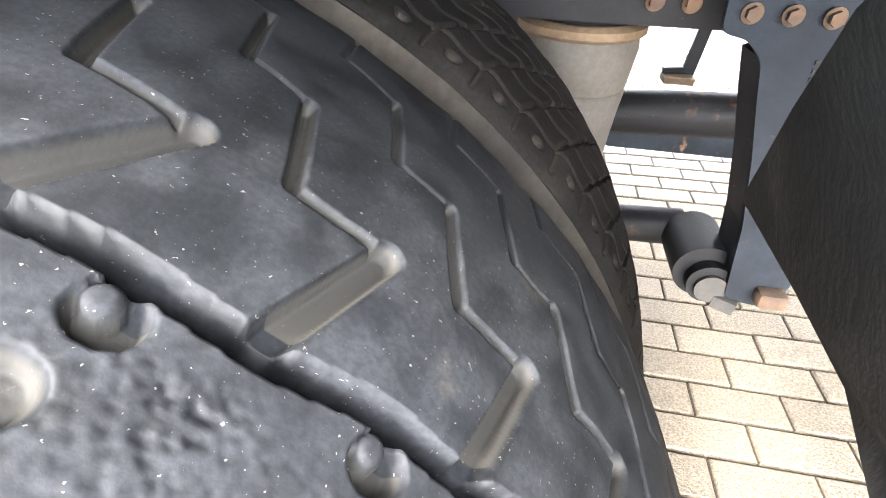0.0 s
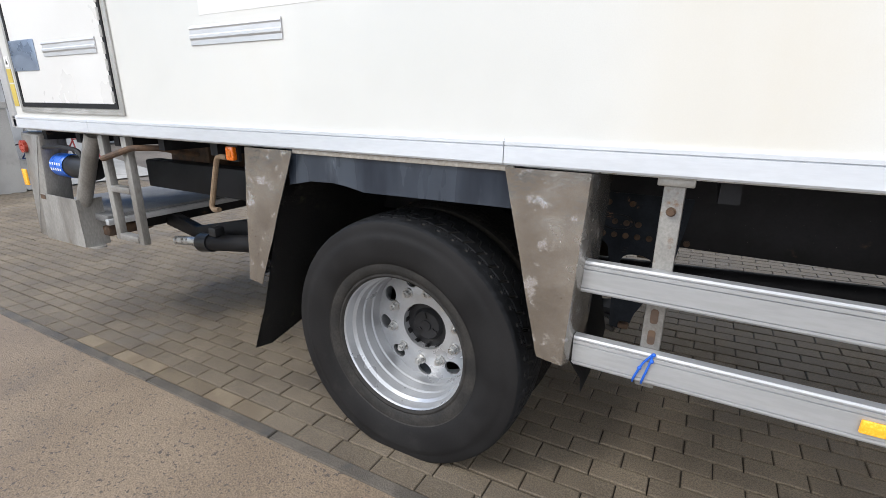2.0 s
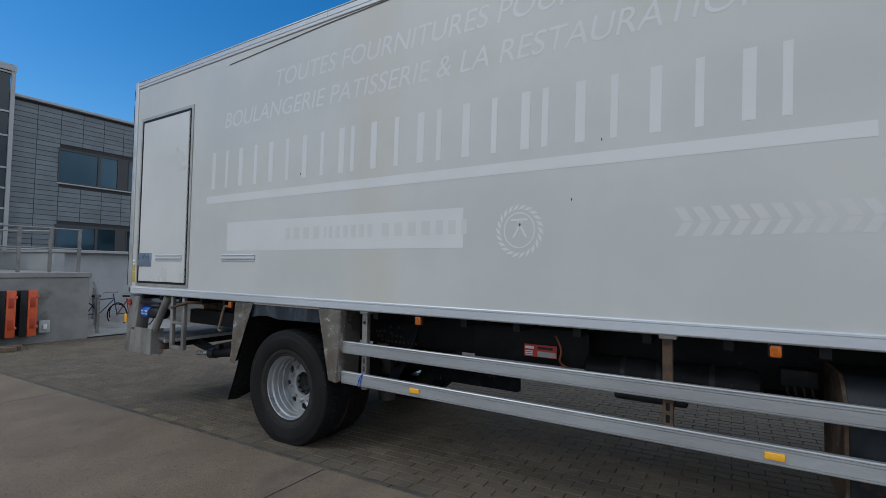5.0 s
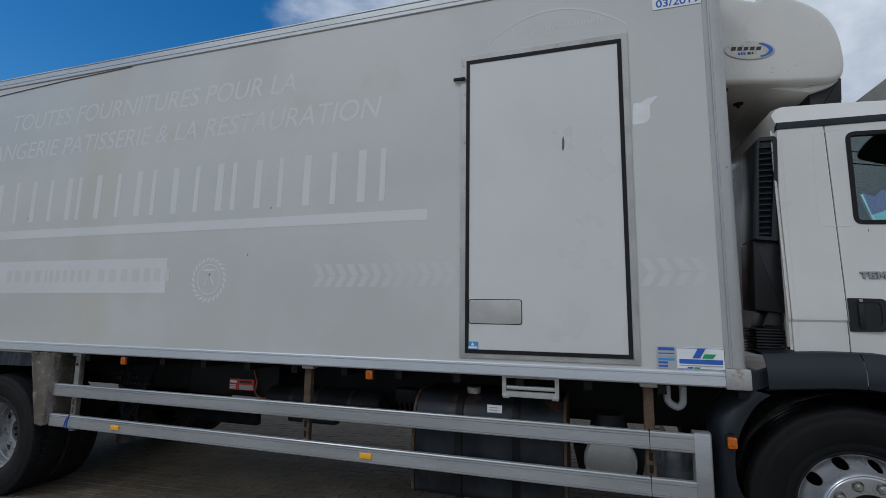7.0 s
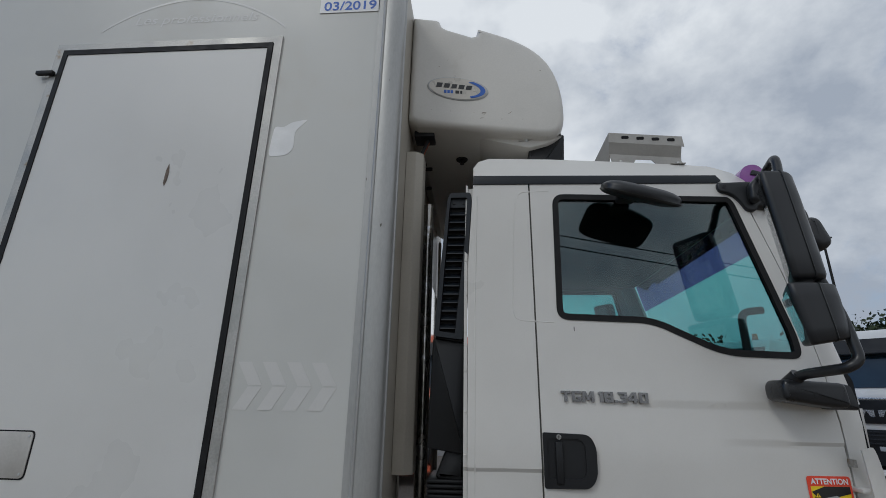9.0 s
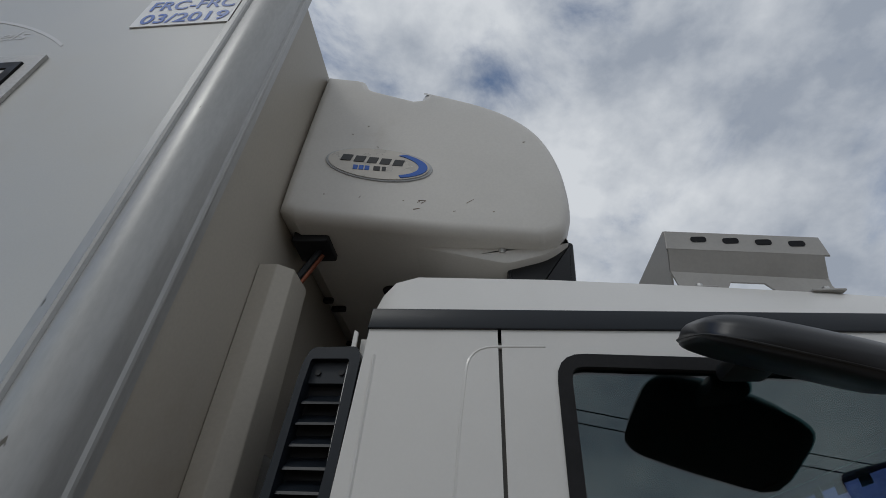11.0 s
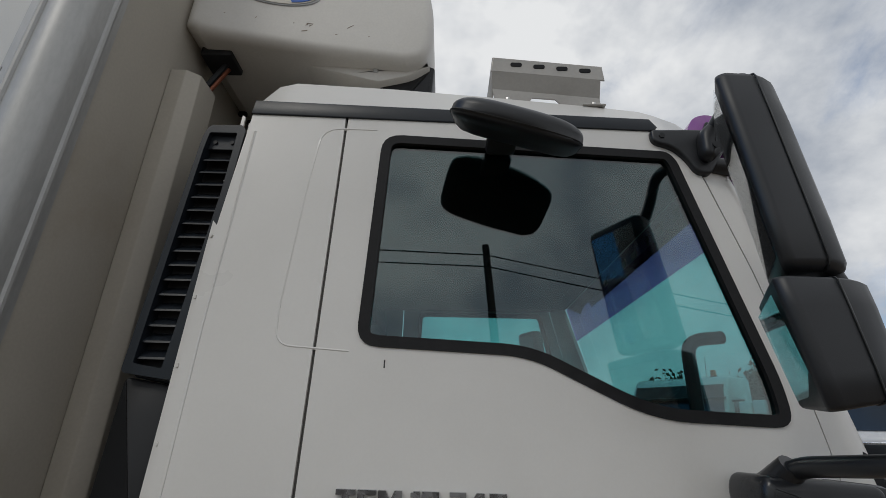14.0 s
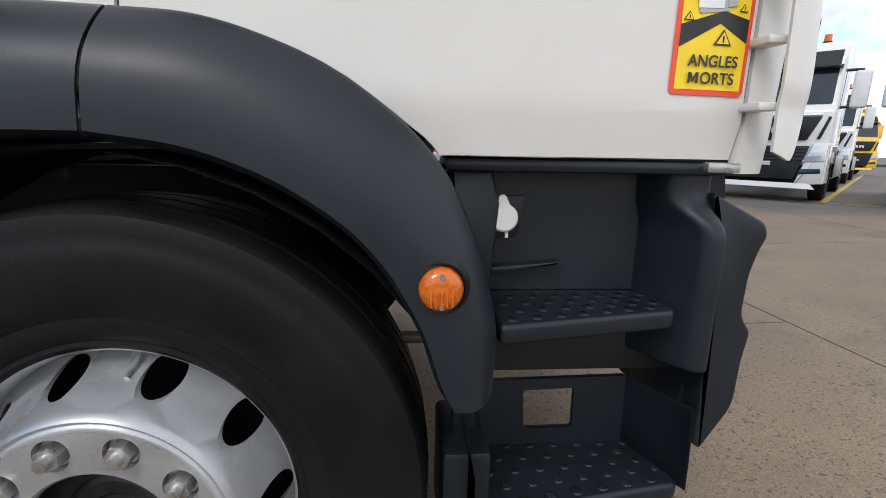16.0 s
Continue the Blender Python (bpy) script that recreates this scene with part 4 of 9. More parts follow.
def rail_profile(y, z0, z1, lips):
    """A ribbed rail section as (y, z) points; its outer face looks to -y."""
    h = z1 - z0
    pts = [(y + 0.03, z0), (y, z0), (y - 0.004, z0 + 0.006)]
    for a, b in lips:
        pts += [(y - 0.004, z0 + h * a), (y + 0.001, z0 + h * a + 0.002), (y + 0.001, z0 + h * b - 0.002), (y - 0.004, z0 + h * b)]
    return pts + [(y - 0.004, z1 - 0.006), (y, z1), (y + 0.03, z1)]


for x0, x1 in ((BX0, -2.482), (-2.479, -0.0125), (-0.0095, BX1)):
    part("bottom_rail", prism(rail_profile(-0.008, BZ0, 1.413, [(0.72, 0.78)]), x0, x1, "x"), RAIL_PALE, BOX, "extruded aluminium skirt rail", None)
for x0, x1 in ((BX0, 0.012), (0.015, BX1)):
    part("top_rail", prism(rail_profile(-0.006, 3.955, BZ1 + 0.012, [(0.35, 0.45)]), x0, x1, "x"), ALU, BOX, "aluminium roof rail", None)
    part("roof_trim", box(x0, x1, -0.012, 0.05, BZ1 + 0.013, BZ1 + 0.026, 0.003), ALU, BOX)
# rounded front corner post with its foot
turned = [(5.612 + 0.050 * math.sin(math.pi * k / 16), 0.041 - 0.050 * math.cos(math.pi * k / 16)) for k in range(9)]
post = [(5.548, 0.02), (5.548, -0.004), (5.573, -0.004), (5.576, -0.012), (5.580, -0.0145), (5.585, -0.0125), (5.588, -0.007), (5.594, -0.0085)] + turned + [(5.662, 0.076), (5.667, 0.080), (5.668, 0.086), (5.666, 0.092), (5.660, 0.096), (5.660, 0.116), (5.64, 0.116), (5.64, 0.02)]
part("corner_post", prism(post, BZ0 + 0.105, BZ1 + 0.02, "z"), POST_PAINT, BOX, "rounded aluminium corner post", 14)
part("corner_shoe", box(5.546, 5.674, -0.022, 0.10, BZ0 - 0.012, BZ0 + 0.103, 0.008), ALU_DULL, BOX, "worn corner shoe")
part("corner_rivet", rod((5.585, -0.03, BZ0 + 0.075), (5.585, -0.02, BZ0 + 0.075), 0.008), ALU_DULL, BOX)
part("rear_post", box(BX0 - 0.045, BX0 + 0.045, -0.012, 0.08, BZ0, BZ1 + 0.02, 0.01), ALU, BOX)
for z0, z1 in ((1.43, 2.05), (2.1, 2.75), (2.8, 3.4), (3.5, 3.78), (3.83, 3.97)):
    part("rear_seal", box(BX0 - 0.085, BX0 - 0.046, 0.0, 0.05, z0, z1, 0.008), GASKET_AND_SHADE, BOX)
# long scratch of lifted trim under the roof
part("lifted_trim", prism([(-1.45, 3.86), (0.0, 3.925), (0.85, 3.945), (0.85, 3.95), (0.0, 3.932), (-1.45, 3.866)], -0.006, -0.001, "y"), mat("grime_line", (0.10, 0.09, 0.08), None, 20.0, 0.8), BOX)


def box_door(x0, x1, z0, z1, hinge_at_x1=False):
    d = part("door", box(x0 + 0.062, x1 - 0.062, -0.010, 0.0, z0 + 0.055, z1 - 0.062, 0.003), DOOR_WHITE, BOX, "white insulated side door, shut", None)
    outer, inner = rect(x0, x1, z0, z1), rect(x0 + 0.038, x1 - 0.038, z0 + 0.03, z1 - 0.035)
    part("door_surround", sheet_with_hole(outer, inner, -0.009, -0.001), ALU_DULL, BOX, "aluminium door surround", None)
    outer, inner = rect(x0 + 0.040, x1 - 0.040, z0 + 0.032, z1 - 0.037), rect(x0 + 0.064, x1 - 0.064, z0 + 0.056, z1 - 0.064)
    part("door_seal", sheet_with_hole(outer, inner, -0.014, -0.001), GASKET_AND_SHADE, BOX, "black rubber door seal", None)
    return d


box_door(3.997, 5.108, 1.437, 3.546)
box_door(-3.245, -2.092, 1.437, 3.546)
# piano hinge on the rear door
for k in range(26):
    z = 1.50 + k * 0.077
    part("hinge_knuckle", rod((-2.152, -0.014, z), (-2.152, -0.014, z + 0.055), 0.008, sides=8), ALU_DULL, BOX)
part("door_latch", box(3.945, 4.03, -0.03, -0.012, 3.365, 3.385, 0.003), GASKET_AND_SHADE, BOX)
part("cover_plate", prism(rounded(rect(4.066, 4.409, 1.662, 1.815), 0.018), -0.014, -0.0105, "y", 0.001), COVER_PLATE, BOX, "grey-beige riveted cover plate")
part("plate_edge", sheet_with_hole(rounded(rect(4.061, 4.414, 1.657, 1.820), 0.021), rounded(rect(4.066, 4.409, 1.662, 1.815), 0.018), -0.0118, -0.0102), GASKET_AND_SHADE, BOX, smooth=None)
for x, z in itertools.product((4.08, 4.237, 4.395), (1.676, 1.801)):
    part("rivet", rod((x, -0.0165, z), (x, -0.0138, z), 0.0045, sides=10), ALU, BOX)
part("cover_plate", prism(rounded(rect(-3.20, -2.885, 1.672, 1.839), 0.01), -0.0145, -0.0105, "y", 0.001), BLUE_PLATE, BOX, "blue-grey cover plate")
for x0, x1, y in ((-2.79, -2.23, -0.0105), (-1.475, -0.925, -0.001)):
    part("handle_plate", prism([(y - 0.004, 1.741), (y - 0.004, 1.760), (y - 0.009, 1.767), (y - 0.009, 1.777), (y - 0.004, 1.783), (y - 0.004, 1.800), (y - 0.008, 1.806), (y - 0.004, 1.816), (y, 1.818), (y, 1.739)], x0, x1, "x"), ALU, BOX, "ribbed aluminium rub plate", None)
# scrape on the front door
part("scrape", prism([(4.683, 2.80), (4.69, 2.785), (4.697, 2.81), (4.70, 2.85), (4.693, 2.89), (4.685, 2.86)], -0.0118, -0.0104, "y"), mat("rusty_scrape", (0.10, 0.07, 0.055), (0.2, 0.16, 0.13), 60.0, 0.8), BOX)

# faded lettering: a touch cleaner than the panel
GY = -0.0012
letter("TOUTES FOURNITURES POUR LA", -0.68, GY, 3.475, 0.165, GHOST, BOX, shear=0.22, width=3.30)
letter("BOULANGERIE PATISSERIE & LA RESTAURATION", -1.50, GY, 3.175, 0.165, GHOST, BOX, shear=0.22, width=4.88)


def ghost(points, y=GY, material=None, name="faded_mark"):
    part(name, prism(points, y, -0.0005, "y"), material or GHOST, BOX, smooth=None)


# the large faded name as plain bars
x = -1.76
for wide in (0.46, 0.47, 0.47, 0.46, 0.36, 0.47, 0.40, 0.46, 0.37, 0.44, 0.46, 0.40):
    ghost([(x + 0.05, 2.53), (x + 0.115, 2.53), (x + 0.125, 2.93), (x + 0.06, 2.93)])
    ghost([(x + wide - 0.17, 2.53), (x + wide - 0.125, 2.53), (x + wide - 0.115, 2.93), (x + wide - 0.16, 2.93)])
    x += wide + 0.008
ghost(rect(-1.79, 3.755, 2.372, 2.452))
ghost(rect(-1.40, 1.46, 1.855, 2.152))
x = -0.48
for wide in (0.10, 0.12, 0.12, 0.12, 0.05, 0.07, 0.08, 0.08, 0.08, 0.08, 0.08, 0.0, 0.12, 0.12, 0.12, 0.12, 0.10, 0.10, 0.08):
    if wide:
        ghost(rect(x, x + wide * 0.62, 1.955, 2.065), GY - 0.0008, GHOST_DULL, "faint_bar")
    x += wide + 0.012 if wide else 0.06
# wreath round seal
for k in range(22):
    a = 2 * math.pi * k / 22
    c = Vector((1.90 + 0.155 * math.cos(a), 1.965 + 0.165 * math.sin(a)))
    t = Vector((-math.sin(a + 0.6), math.cos(a + 0.6))) * 0.034
    q = Vector((math.cos(a + 0.6), math.sin(a + 0.6))) * 0.012
    ghost([tuple(c - t), tuple(c + q), tuple(c + t), tuple(c - q)])
ring = [(1.90 + 0.115 * math.cos(2 * math.pi * k / 32), 1.97 + 0.125 * math.sin(2 * math.pi * k / 32)) for k in range(32)]
hole = [(1.90 + 0.106 * math.cos(2 * math.pi * k / 32), 1.97 + 0.116 * math.sin(2 * math.pi * k / 32)) for k in range(32)]
part("faded_mark", sheet_with_hole(ring, hole, GY, -0.0005), GHOST, BOX, smooth=None)
ghost([(1.85, 1.92), (1.865, 1.92), (1.925, 2.03), (1.91, 2.03)])
ghost([(1.945, 1.92), (1.96, 1.92), (1.90, 2.03), (1.885, 2.03)])
ghost(rect(1.84, 1.96, 2.035, 2.05))
# tyre track of slanted marks
for lo, hi in ((2.86, 3.97), (5.125, 5.555)):
    x = lo
    while x + 0.09 < hi:
        ghost([(x, 1.905), (x + 0.052, 1.905), (x + 0.10, 1.985), (x + 0.048, 1.985)], GY, GHOST_DULL)
        ghost([(x + 0.048, 1.990), (x + 0.10, 1.990), (x + 0.052, 2.072), (x, 2.072)], GY, GHOST_DULL)
        x += 0.092
# arch with its line of words over the front door
band = [(4.19 + 0.92 * k / 24, 3.56 + 0.245 * math.sin(math.pi * (0.06 + 0.90 * k / 24)) ** 0.75) for k in range(25)]
ghost(band + [(a, b - 0.012) for a, b in band[::-1]])
letter("Les professionnels", 4.353, GY, 3.655, 0.052, GHOST, BOX, shear=0.2, width=0.615)
# peeled patch beside the door
ghost(rounded([(5.119, 2.92), (5.20, 2.925), (5.225, 2.96), (5.222, 3.04), (5.278, 3.10), (5.20, 3.085), (5.17, 3.06), (5.13, 3.07), (5.122, 3.0)], 0.02), GY, STICKER_WHITE, "peeled_patch")
for x, z in ((2.45, 2.52), (-0.3, 2.56), (2.26, 2.15)):
    ghost(rect(x, x + 0.006, z, z + 0.018), GY - 0.0008, STICKER_BLACK, "scuff_mark")

# stickers and plates
plate(rect(5.267, 5.552, 3.675, 3.83), -0.001, 0.003, STICKER_WHITE, BOX, "inspection_sticker", "white dated inspection sticker")
letter("FRC-FRC", 5.287, -0.0055, 3.762, 0.052, PRINT_BLUE, BOX, width=0.25, offset=0.016)
letter("03/2019", 5.287, -0.0055, 3.688, 0.05, PRINT_BLUE, BOX, width=0.25, offset=0.016)
plate(rect(5.304, 5.551, 1.424, 1.548), -0.001, 0.003, STICKER_WHITE, BOX, "maker_sticker", "white maker sticker with blue and green shapes")
ghost(rect(5.307, 5.548, 1.5435, 1.5455), -0.0055, PRINT_BLUE, "sticker_line")
ghost(rect(5.307, 5.548, 1.4265, 1.4285), -0.0055, PRINT_BLUE, "sticker_line")
ghost([(5.385, 1.488), (5.425, 1.488), (5.455, 1.543), (5.415, 1.543)], -0.0055, PRINT_BLUE, "sticker_shape")
ghost([(5.435, 1.488), (5.49, 1.488), (5.51, 1.513), (5.45, 1.513)], -0.0055, PRINT_GREEN, "sticker_shape")
ghost(rect(5.316, 5.54, 1.456, 1.482), -0.0055, PRINT_BLUE, "sticker_shape")
ghost(rect(5.316, 5.54, 1.443, 1.449), -0.0055, STICKER_GREY, "sticker_shape")
ghost([(5.355, 1.43), (5.385, 1.43), (5.39, 1.438), (5.36, 1.438)], -0.0055, PRINT_BLUE, "sticker_shape")
ghost([(5.39, 1.43), (5.42, 1.43), (5.425, 1.438), (5.395, 1.438)], -0.0055, PRINT_GREEN, "sticker_shape")
plate(rect(5.197, 5.299, 1.424, 1.552), -0.001, 0.003, ALU, BOX, "data_plate", "small aluminium data plate")
for z0, z1, m_ in ((1.528, 1.545, PRINT_BLUE), (1.508, 1.514, PRINT_BLUE), (1.492, 1.497, STICKER_GREY), (1.470, 1.484, PRINT_LIGHT_BLUE), (1.452, 1.464, PRINT_BLUE), (1.433, 1.444, PRINT_BLUE)):
    ghost(rect(5.205, 5.255 if z1 < 1.47 else 5.292, z0, z1), -0.0055, m_, "print_bar")
plate(rect(4.052, 4.126, 1.494, 1.543), -0.0105, 0.002, PRINT_LIGHT_BLUE, BOX, "small_sticker")
ghost(rect(4.057, 4.121, 1.499, 1.512), -0.0135, STICKER_WHITE, "print_bar")
ghost([(4.077, 1.518), (4.101, 1.518), (4.089, 1.538)], -0.0135, STICKER_WHITE, "print_bar")
for z0, z1 in ((1.47, 1.60), (1.61, 1.69)):
    plate(rect(-3.345, -3.285, z0, z1), -0.001, 0.002, LABEL_YELLOW, BOX, "yellow_label")
plate(rect(-3.34, -3.29, 1.70, 1.76), -0.001, 0.002, STICKER_WHITE, BOX, "white_label")
ghost([(-3.33, 1.715), (-3.30, 1.715), (-3.315, 1.745)], -0.004, STICKER_BLACK, "print_bar")

# wheel arch: two stainless cheeks, dark apron, mud flap behind and guard in front
ARCH = part("wheel_arch", prism([(-0.97, 1.33), (0.02, 1.33), (0.062, 1.197), (-0.58, 1.188), (-0.66, 1.203), (-0.73, 1.211), (-0.85, 1.207), (-0.97, 1.183)], 0.012, 0.018, "y"), APRON, TRUCK, "dark wheel arch apron", None)
part("apron_lip", prism([(0.02, 1.32), (0.075, 1.30), (0.07, 1.22), (0.03, 1.215)], -0.002, 0.008, "y"), APRON, ARCH, smooth=None)
part("top_strip", box(-0.93, 0.02, 0.0, 0.03, 1.315, 1.334, 0.003), mat("grey_grained_strip", (0.30, 0.27, 0.23), (0.42, 0.39, 0.35), 60.0, 0.9, fine=0.4), ARCH)


def tapered_cheek(top, low, z_low, z_top, y, fold, name):
    """A stainless cheek, wide at the top and narrow below, with a folded return along one side and dents."""
    rng = random.Random(4)
    bm = bmesh.new()
    n, k = 22, 12
    rows = []
    for j in range(n + 1):
        v = j / n
        z = z_low + (z_top - z_low) * v
        a, b = low[0] + (top[0] - low[0]) * v, low[1] + (top[1] - low[1]) * v
        row = []
        for i in range(k + 1):
            u = i / k
            dent = 0.0032 * noise.noise(Vector((a * 9 + u * 3.1, z * 7.0, y))) + 0.002 * noise.noise(Vector((u * 6.0, z * 19.0, 2.0)))
            row.append(bm.verts.new((a + (b - a) * u, y + dent, z + (0.012 * (1 - u) - 0.004 if j == 0 else 0))))
        c = a if fold < 0 else b
        edge_vs = [bm.verts.new((c + fold * 0.012, y + 0.02, z)), bm.verts.new((c + fold * 0.016, y + 0.26, z))]
        row = edge_vs[::-1] + row if fold < 0 else row + edge_vs
        rows.append(row)
    for ra, rb in zip(rows, rows[1:]):
        for i in range(len(ra) - 1):
            bm.faces.new((ra[i], ra[i + 1], rb[i + 1], rb[i]))
    bmesh.ops.recalc_face_normals(bm, faces=bm.faces[:])
    bmesh.ops.solidify(bm, geom=bm.faces[:], thickness=-0.003)
    part(name, bm, STAINLESS, ARCH, "dented stainless steel cheek", 45)


tapered_cheek((-0.003, 0.259), (0.142, 0.225), 0.705, 1.329, -0.012, 1, "front_cheek")
tapered_cheek((-1.195, -0.915), (-1.262, -1.178), 0.705, 1.327, -0.012, -1, "rear_cheek")


def curved_guard(points, y0, y1, name, material, label, thick=0.012, shape=None):
    """A guard that runs through (x, z) points from y0 to y1."""
    bm = bmesh.new()
    rows = []
    for x, z in points:
        rows.append([bm.verts.new((x, y0 + (y1 - y0) * k / 10, z)) for k in range(11)])
    if shape:
        for row in rows:
            for v in row:
                v.co = shape(v.co)
    for ra, rb in zip(rows, rows[1:]):
        for k in range(10):
            bm.faces.new((ra[k], ra[k + 1], rb[k + 1], rb[k]))
    bmesh.ops.solidify(bm, geom=bm.faces[:], thickness=thick)
    return part(name, bm, material, ARCH, label, 40)


# rear mud flap, cut to a point below
flap_pts = [(-0.96, 1.26), (-1.06, 1.05), (-1.13, 0.8), (-1.21, 0.55), (-1.285, 0.36), (-1.315, 0.28)]
curved_guard(flap_pts, 0.03, 0.98, "mud_flap", FLAP, "gritty black rubber mud flap", shape=lambda c: Vector((c.x - 0.10 * max(0, 0.3 - c.y), c.y, c.z + (max(0, 0.7 - c.z) * 0.35 * abs(c.y - 0.10) / 0.5))))
front_pts = [(0.04, 1.27), (0.05, 1.12), (0.062, 1.03), (0.132, 0.93), (0.209, 0.748), (0.25, 0.70), (0.283, 0.655), (0.288, 0.60)]
INNER_EDGE = ((1.27, 0.10), (1.03, 0.347), (0.93, 0.50), (0.748, 0.671), (0.70, 0.54), (0.655, 0.44), (0.60, 0.33))


def guard_inner(z):
    """How far in the guard reaches at a height: it comes to a point at mid height."""
    for (z0, y0), (z1, y1) in zip(INNER_EDGE, INNER_EDGE[1:]):
        if z >= z1:
            return y0 + (y1 - y0) * (z0 - z) / (z0 - z1)
    return INNER_EDGE[-1][1]


curved_guard(front_pts, 0.0, 1.0, "front_guard", FLAP_GREY, "worn grey-black guard ahead of the wheel", thick=0.008, shape=lambda c: Vector((c.x, 0.02 + c.y * (guard_inner(c.z) - 0.02), c.z)))

# chassis: two long beams, cross beams, bolts and the box's under-frame
FRAME_Y = 0.83


def hanger_lean(p):
    """The hanger leans inwards from its foot up to the bolt row."""
    u = (p[2] - 0.54) / 0.448
    return Vector((p[0] + 0.015 * u, p[1] - 0.022 + 0.09 * u, 0.572 + (p[2] - 0.54) * 0.86))


CH = part("chassis", prism([(FRAME_Y, 0.925), (FRAME_Y, 1.265), (FRAME_Y + 0.08, 1.265), (FRAME_Y + 0.08, 1.257), (FRAME_Y + 0.009, 1.257), (FRAME_Y + 0.009, 0.933), (FRAME_Y + 0.08, 0.933), (FRAME_Y + 0.08, 0.925)], -3.1, 6.9, "x"), CHASSIS, TRUCK, "black chassis beams with bolts", None)
FAR_Y = BW - FRAME_Y
part("long_beam", prism([(FAR_Y, 0.985), (FAR_Y, 1.265), (FAR_Y - 0.08, 1.265), (FAR_Y - 0.08, 1.257), (FAR_Y - 0.009, 1.257), (FAR_Y - 0.009, 0.993), (FAR_Y - 0.08, 0.993), (FAR_Y - 0.08, 0.985)], -3.1, 6.9, "x"), CHASSIS, CH, smooth=None)
for x in (-2.9, -1.6, -0.465, 0.9, 2.3, 3.5, 4.8, 5.9):
    part("cross_beam", box(x - 0.04, x + 0.04, FRAME_Y + 0.01, FAR_Y - 0.01, 1.03, 1.22, 0.01), CHASSIS, CH, smooth=None)
for k in range(22):
    x = -3.2 + k * 0.42
    part("floor_bearer", box(x, x + 0.05, 0.05, BW - 0.05, 1.268, 1.322), CHASSIS, CH, smooth=None)
BOLT = mesh_of(rod((0, 0, 0), (0, -0.013, 0), 0.0095, sides=6, bm=rod((0, 0, 0), (0, -0.004, 0), 0.0135, sides=14)), "bolt", 30)
BOLT.materials.append(RUSTY)
for x in [0.06 + 0.049 * k for k in range(10)] + [-0.9 + 0.09 * k for k in range(9)]:
    part("bolt", BOLT, BRASS_RUST, CH, m=Matrix.Translation((x, FRAME_Y - 0.001, 0.958) if x < 0.12 else hanger_lean((x, 0.7145, 0.988))))
for x, z in ((0.02, 1.04), (0.06, 1.045), (0.09, 1.045), (-0.02, 1.04), (0.01, 0.99), (0.05, 0.992), (0.01, 1.22), (0.09, 1.22), (-0.1, 1.22)):
    part("bolt", BOLT, BRASS_RUST, CH, m=Matrix.Translation((x, FRAME_Y - 0.001, z)))
for x, z in ((0.20, 1.055), (0.25, 1.052), (0.30, 1.05), (0.16, 1.15), (0.26, 1.15)):
    part("bolt", BOLT, BRASS_RUST, CH, m=Matrix.Translation(hanger_lean((x, 0.7145, z))))
ring = [(0.211 + 0.073 * math.cos(2 * math.pi * k / 36), 1.052 + 0.041 * math.sin(2 * math.pi * k / 36)) for k in range(36)]
hole = [(0.211 + 0.066 * math.cos(2 * math.pi * k / 36), 1.052 + 0.034 * math.sin(2 * math.pi * k / 36)) for k in range(36)]
part("oval_rib", sheet_with_hole(ring, hole, 0.709, 0.7148), CHASSIS, CH)
# trailing hanger with its opening, eye and big nut
hang = rounded([(0.135, 1.2), (0.124, 1.05), (0.126, 1.005), (0.13, 0.958), (0.165, 0.952), (0.190, 0.926), (0.203, 0.866), (0.225, 0.775), (0.248, 0.66), (0.256, 0.58), (0.262, 0.519), (0.327, 0.512), (0.345, 0.545), (0.355, 0.60), (0.40, 0.70), (0.47, 0.90), (0.50, 1.2)], 0.014, 3)
opening = rounded([(0.253, 0.86), (0.264, 0.885), (0.285, 0.897), (0.34, 0.90), (0.385, 0.88), (0.345, 0.74), (0.30, 0.70), (0.268, 0.72), (0.258, 0.77)], 0.012, 3)
part("spring_hanger", sheet_with_hole(hang, opening, 0.715, 0.727), CHASSIS_BLUE, CH, "blue-grey cast hanger bracket", None)
part("hanger_web", prism([(0.190, 0.926), (0.203, 0.866), (0.225, 0.775), (0.248, 0.66), (0.256, 0.58), (0.262, 0.535), (0.272, 0.535), (0.266, 0.60), (0.258, 0.66), (0.235, 0.775), (0.213, 0.866), (0.20, 0.93)], 0.726, 0.80, "y"), CHASSIS, CH, smooth=None)
for k, wide in enumerate((0.020, 0.016, 0.022)):
    part("cast_mark", box(0.255, 0.255 + wide, 0.7125, 0.7145, 0.925 - k * 0.012, 0.931 - k * 0.012), CHASSIS, CH, smooth=None)
bm = rod((0.232, 0.745, 0.545), (0.232, 0.86, 0.545), 0.050, sides=28)
rod((0.238, 0.725, 0.535), (0.238, 0.75, 0.535), 0.036, sides=28, bm=bm)
part("hanger_eye", bm, CHASSIS, CH, "worn black eye bush")
NUT_GREY = mat("dusty_grey_nut", (0.028, 0.027, 0.025), (0.055, 0.050, 0.044), 30.0, 0.5, 0.3, fine=0.3, stain=(0.05, 0.028, 0.016), stain_scale=40.0)
bm = rod((0.240, 0.718, 0.53), (0.240, 0.732, 0.53), 0.026, sides=24)
rod((0.252, 0.735, 0.508), (0.285, 0.725, 0.503), 0.022, sides=6, bm=bm)
rod((0.215, 0.748, 0.517), (0.256, 0.735, 0.508), 0.012, sides=16, bm=bm)
part("hanger_nut", bm, NUT_GREY, CH, "worn hexagon nut")
part("hanger_foot", box(0.30, 0.345, 0.69, 0.73, 0.525, 0.555, 0.008), RUSTY, CH)
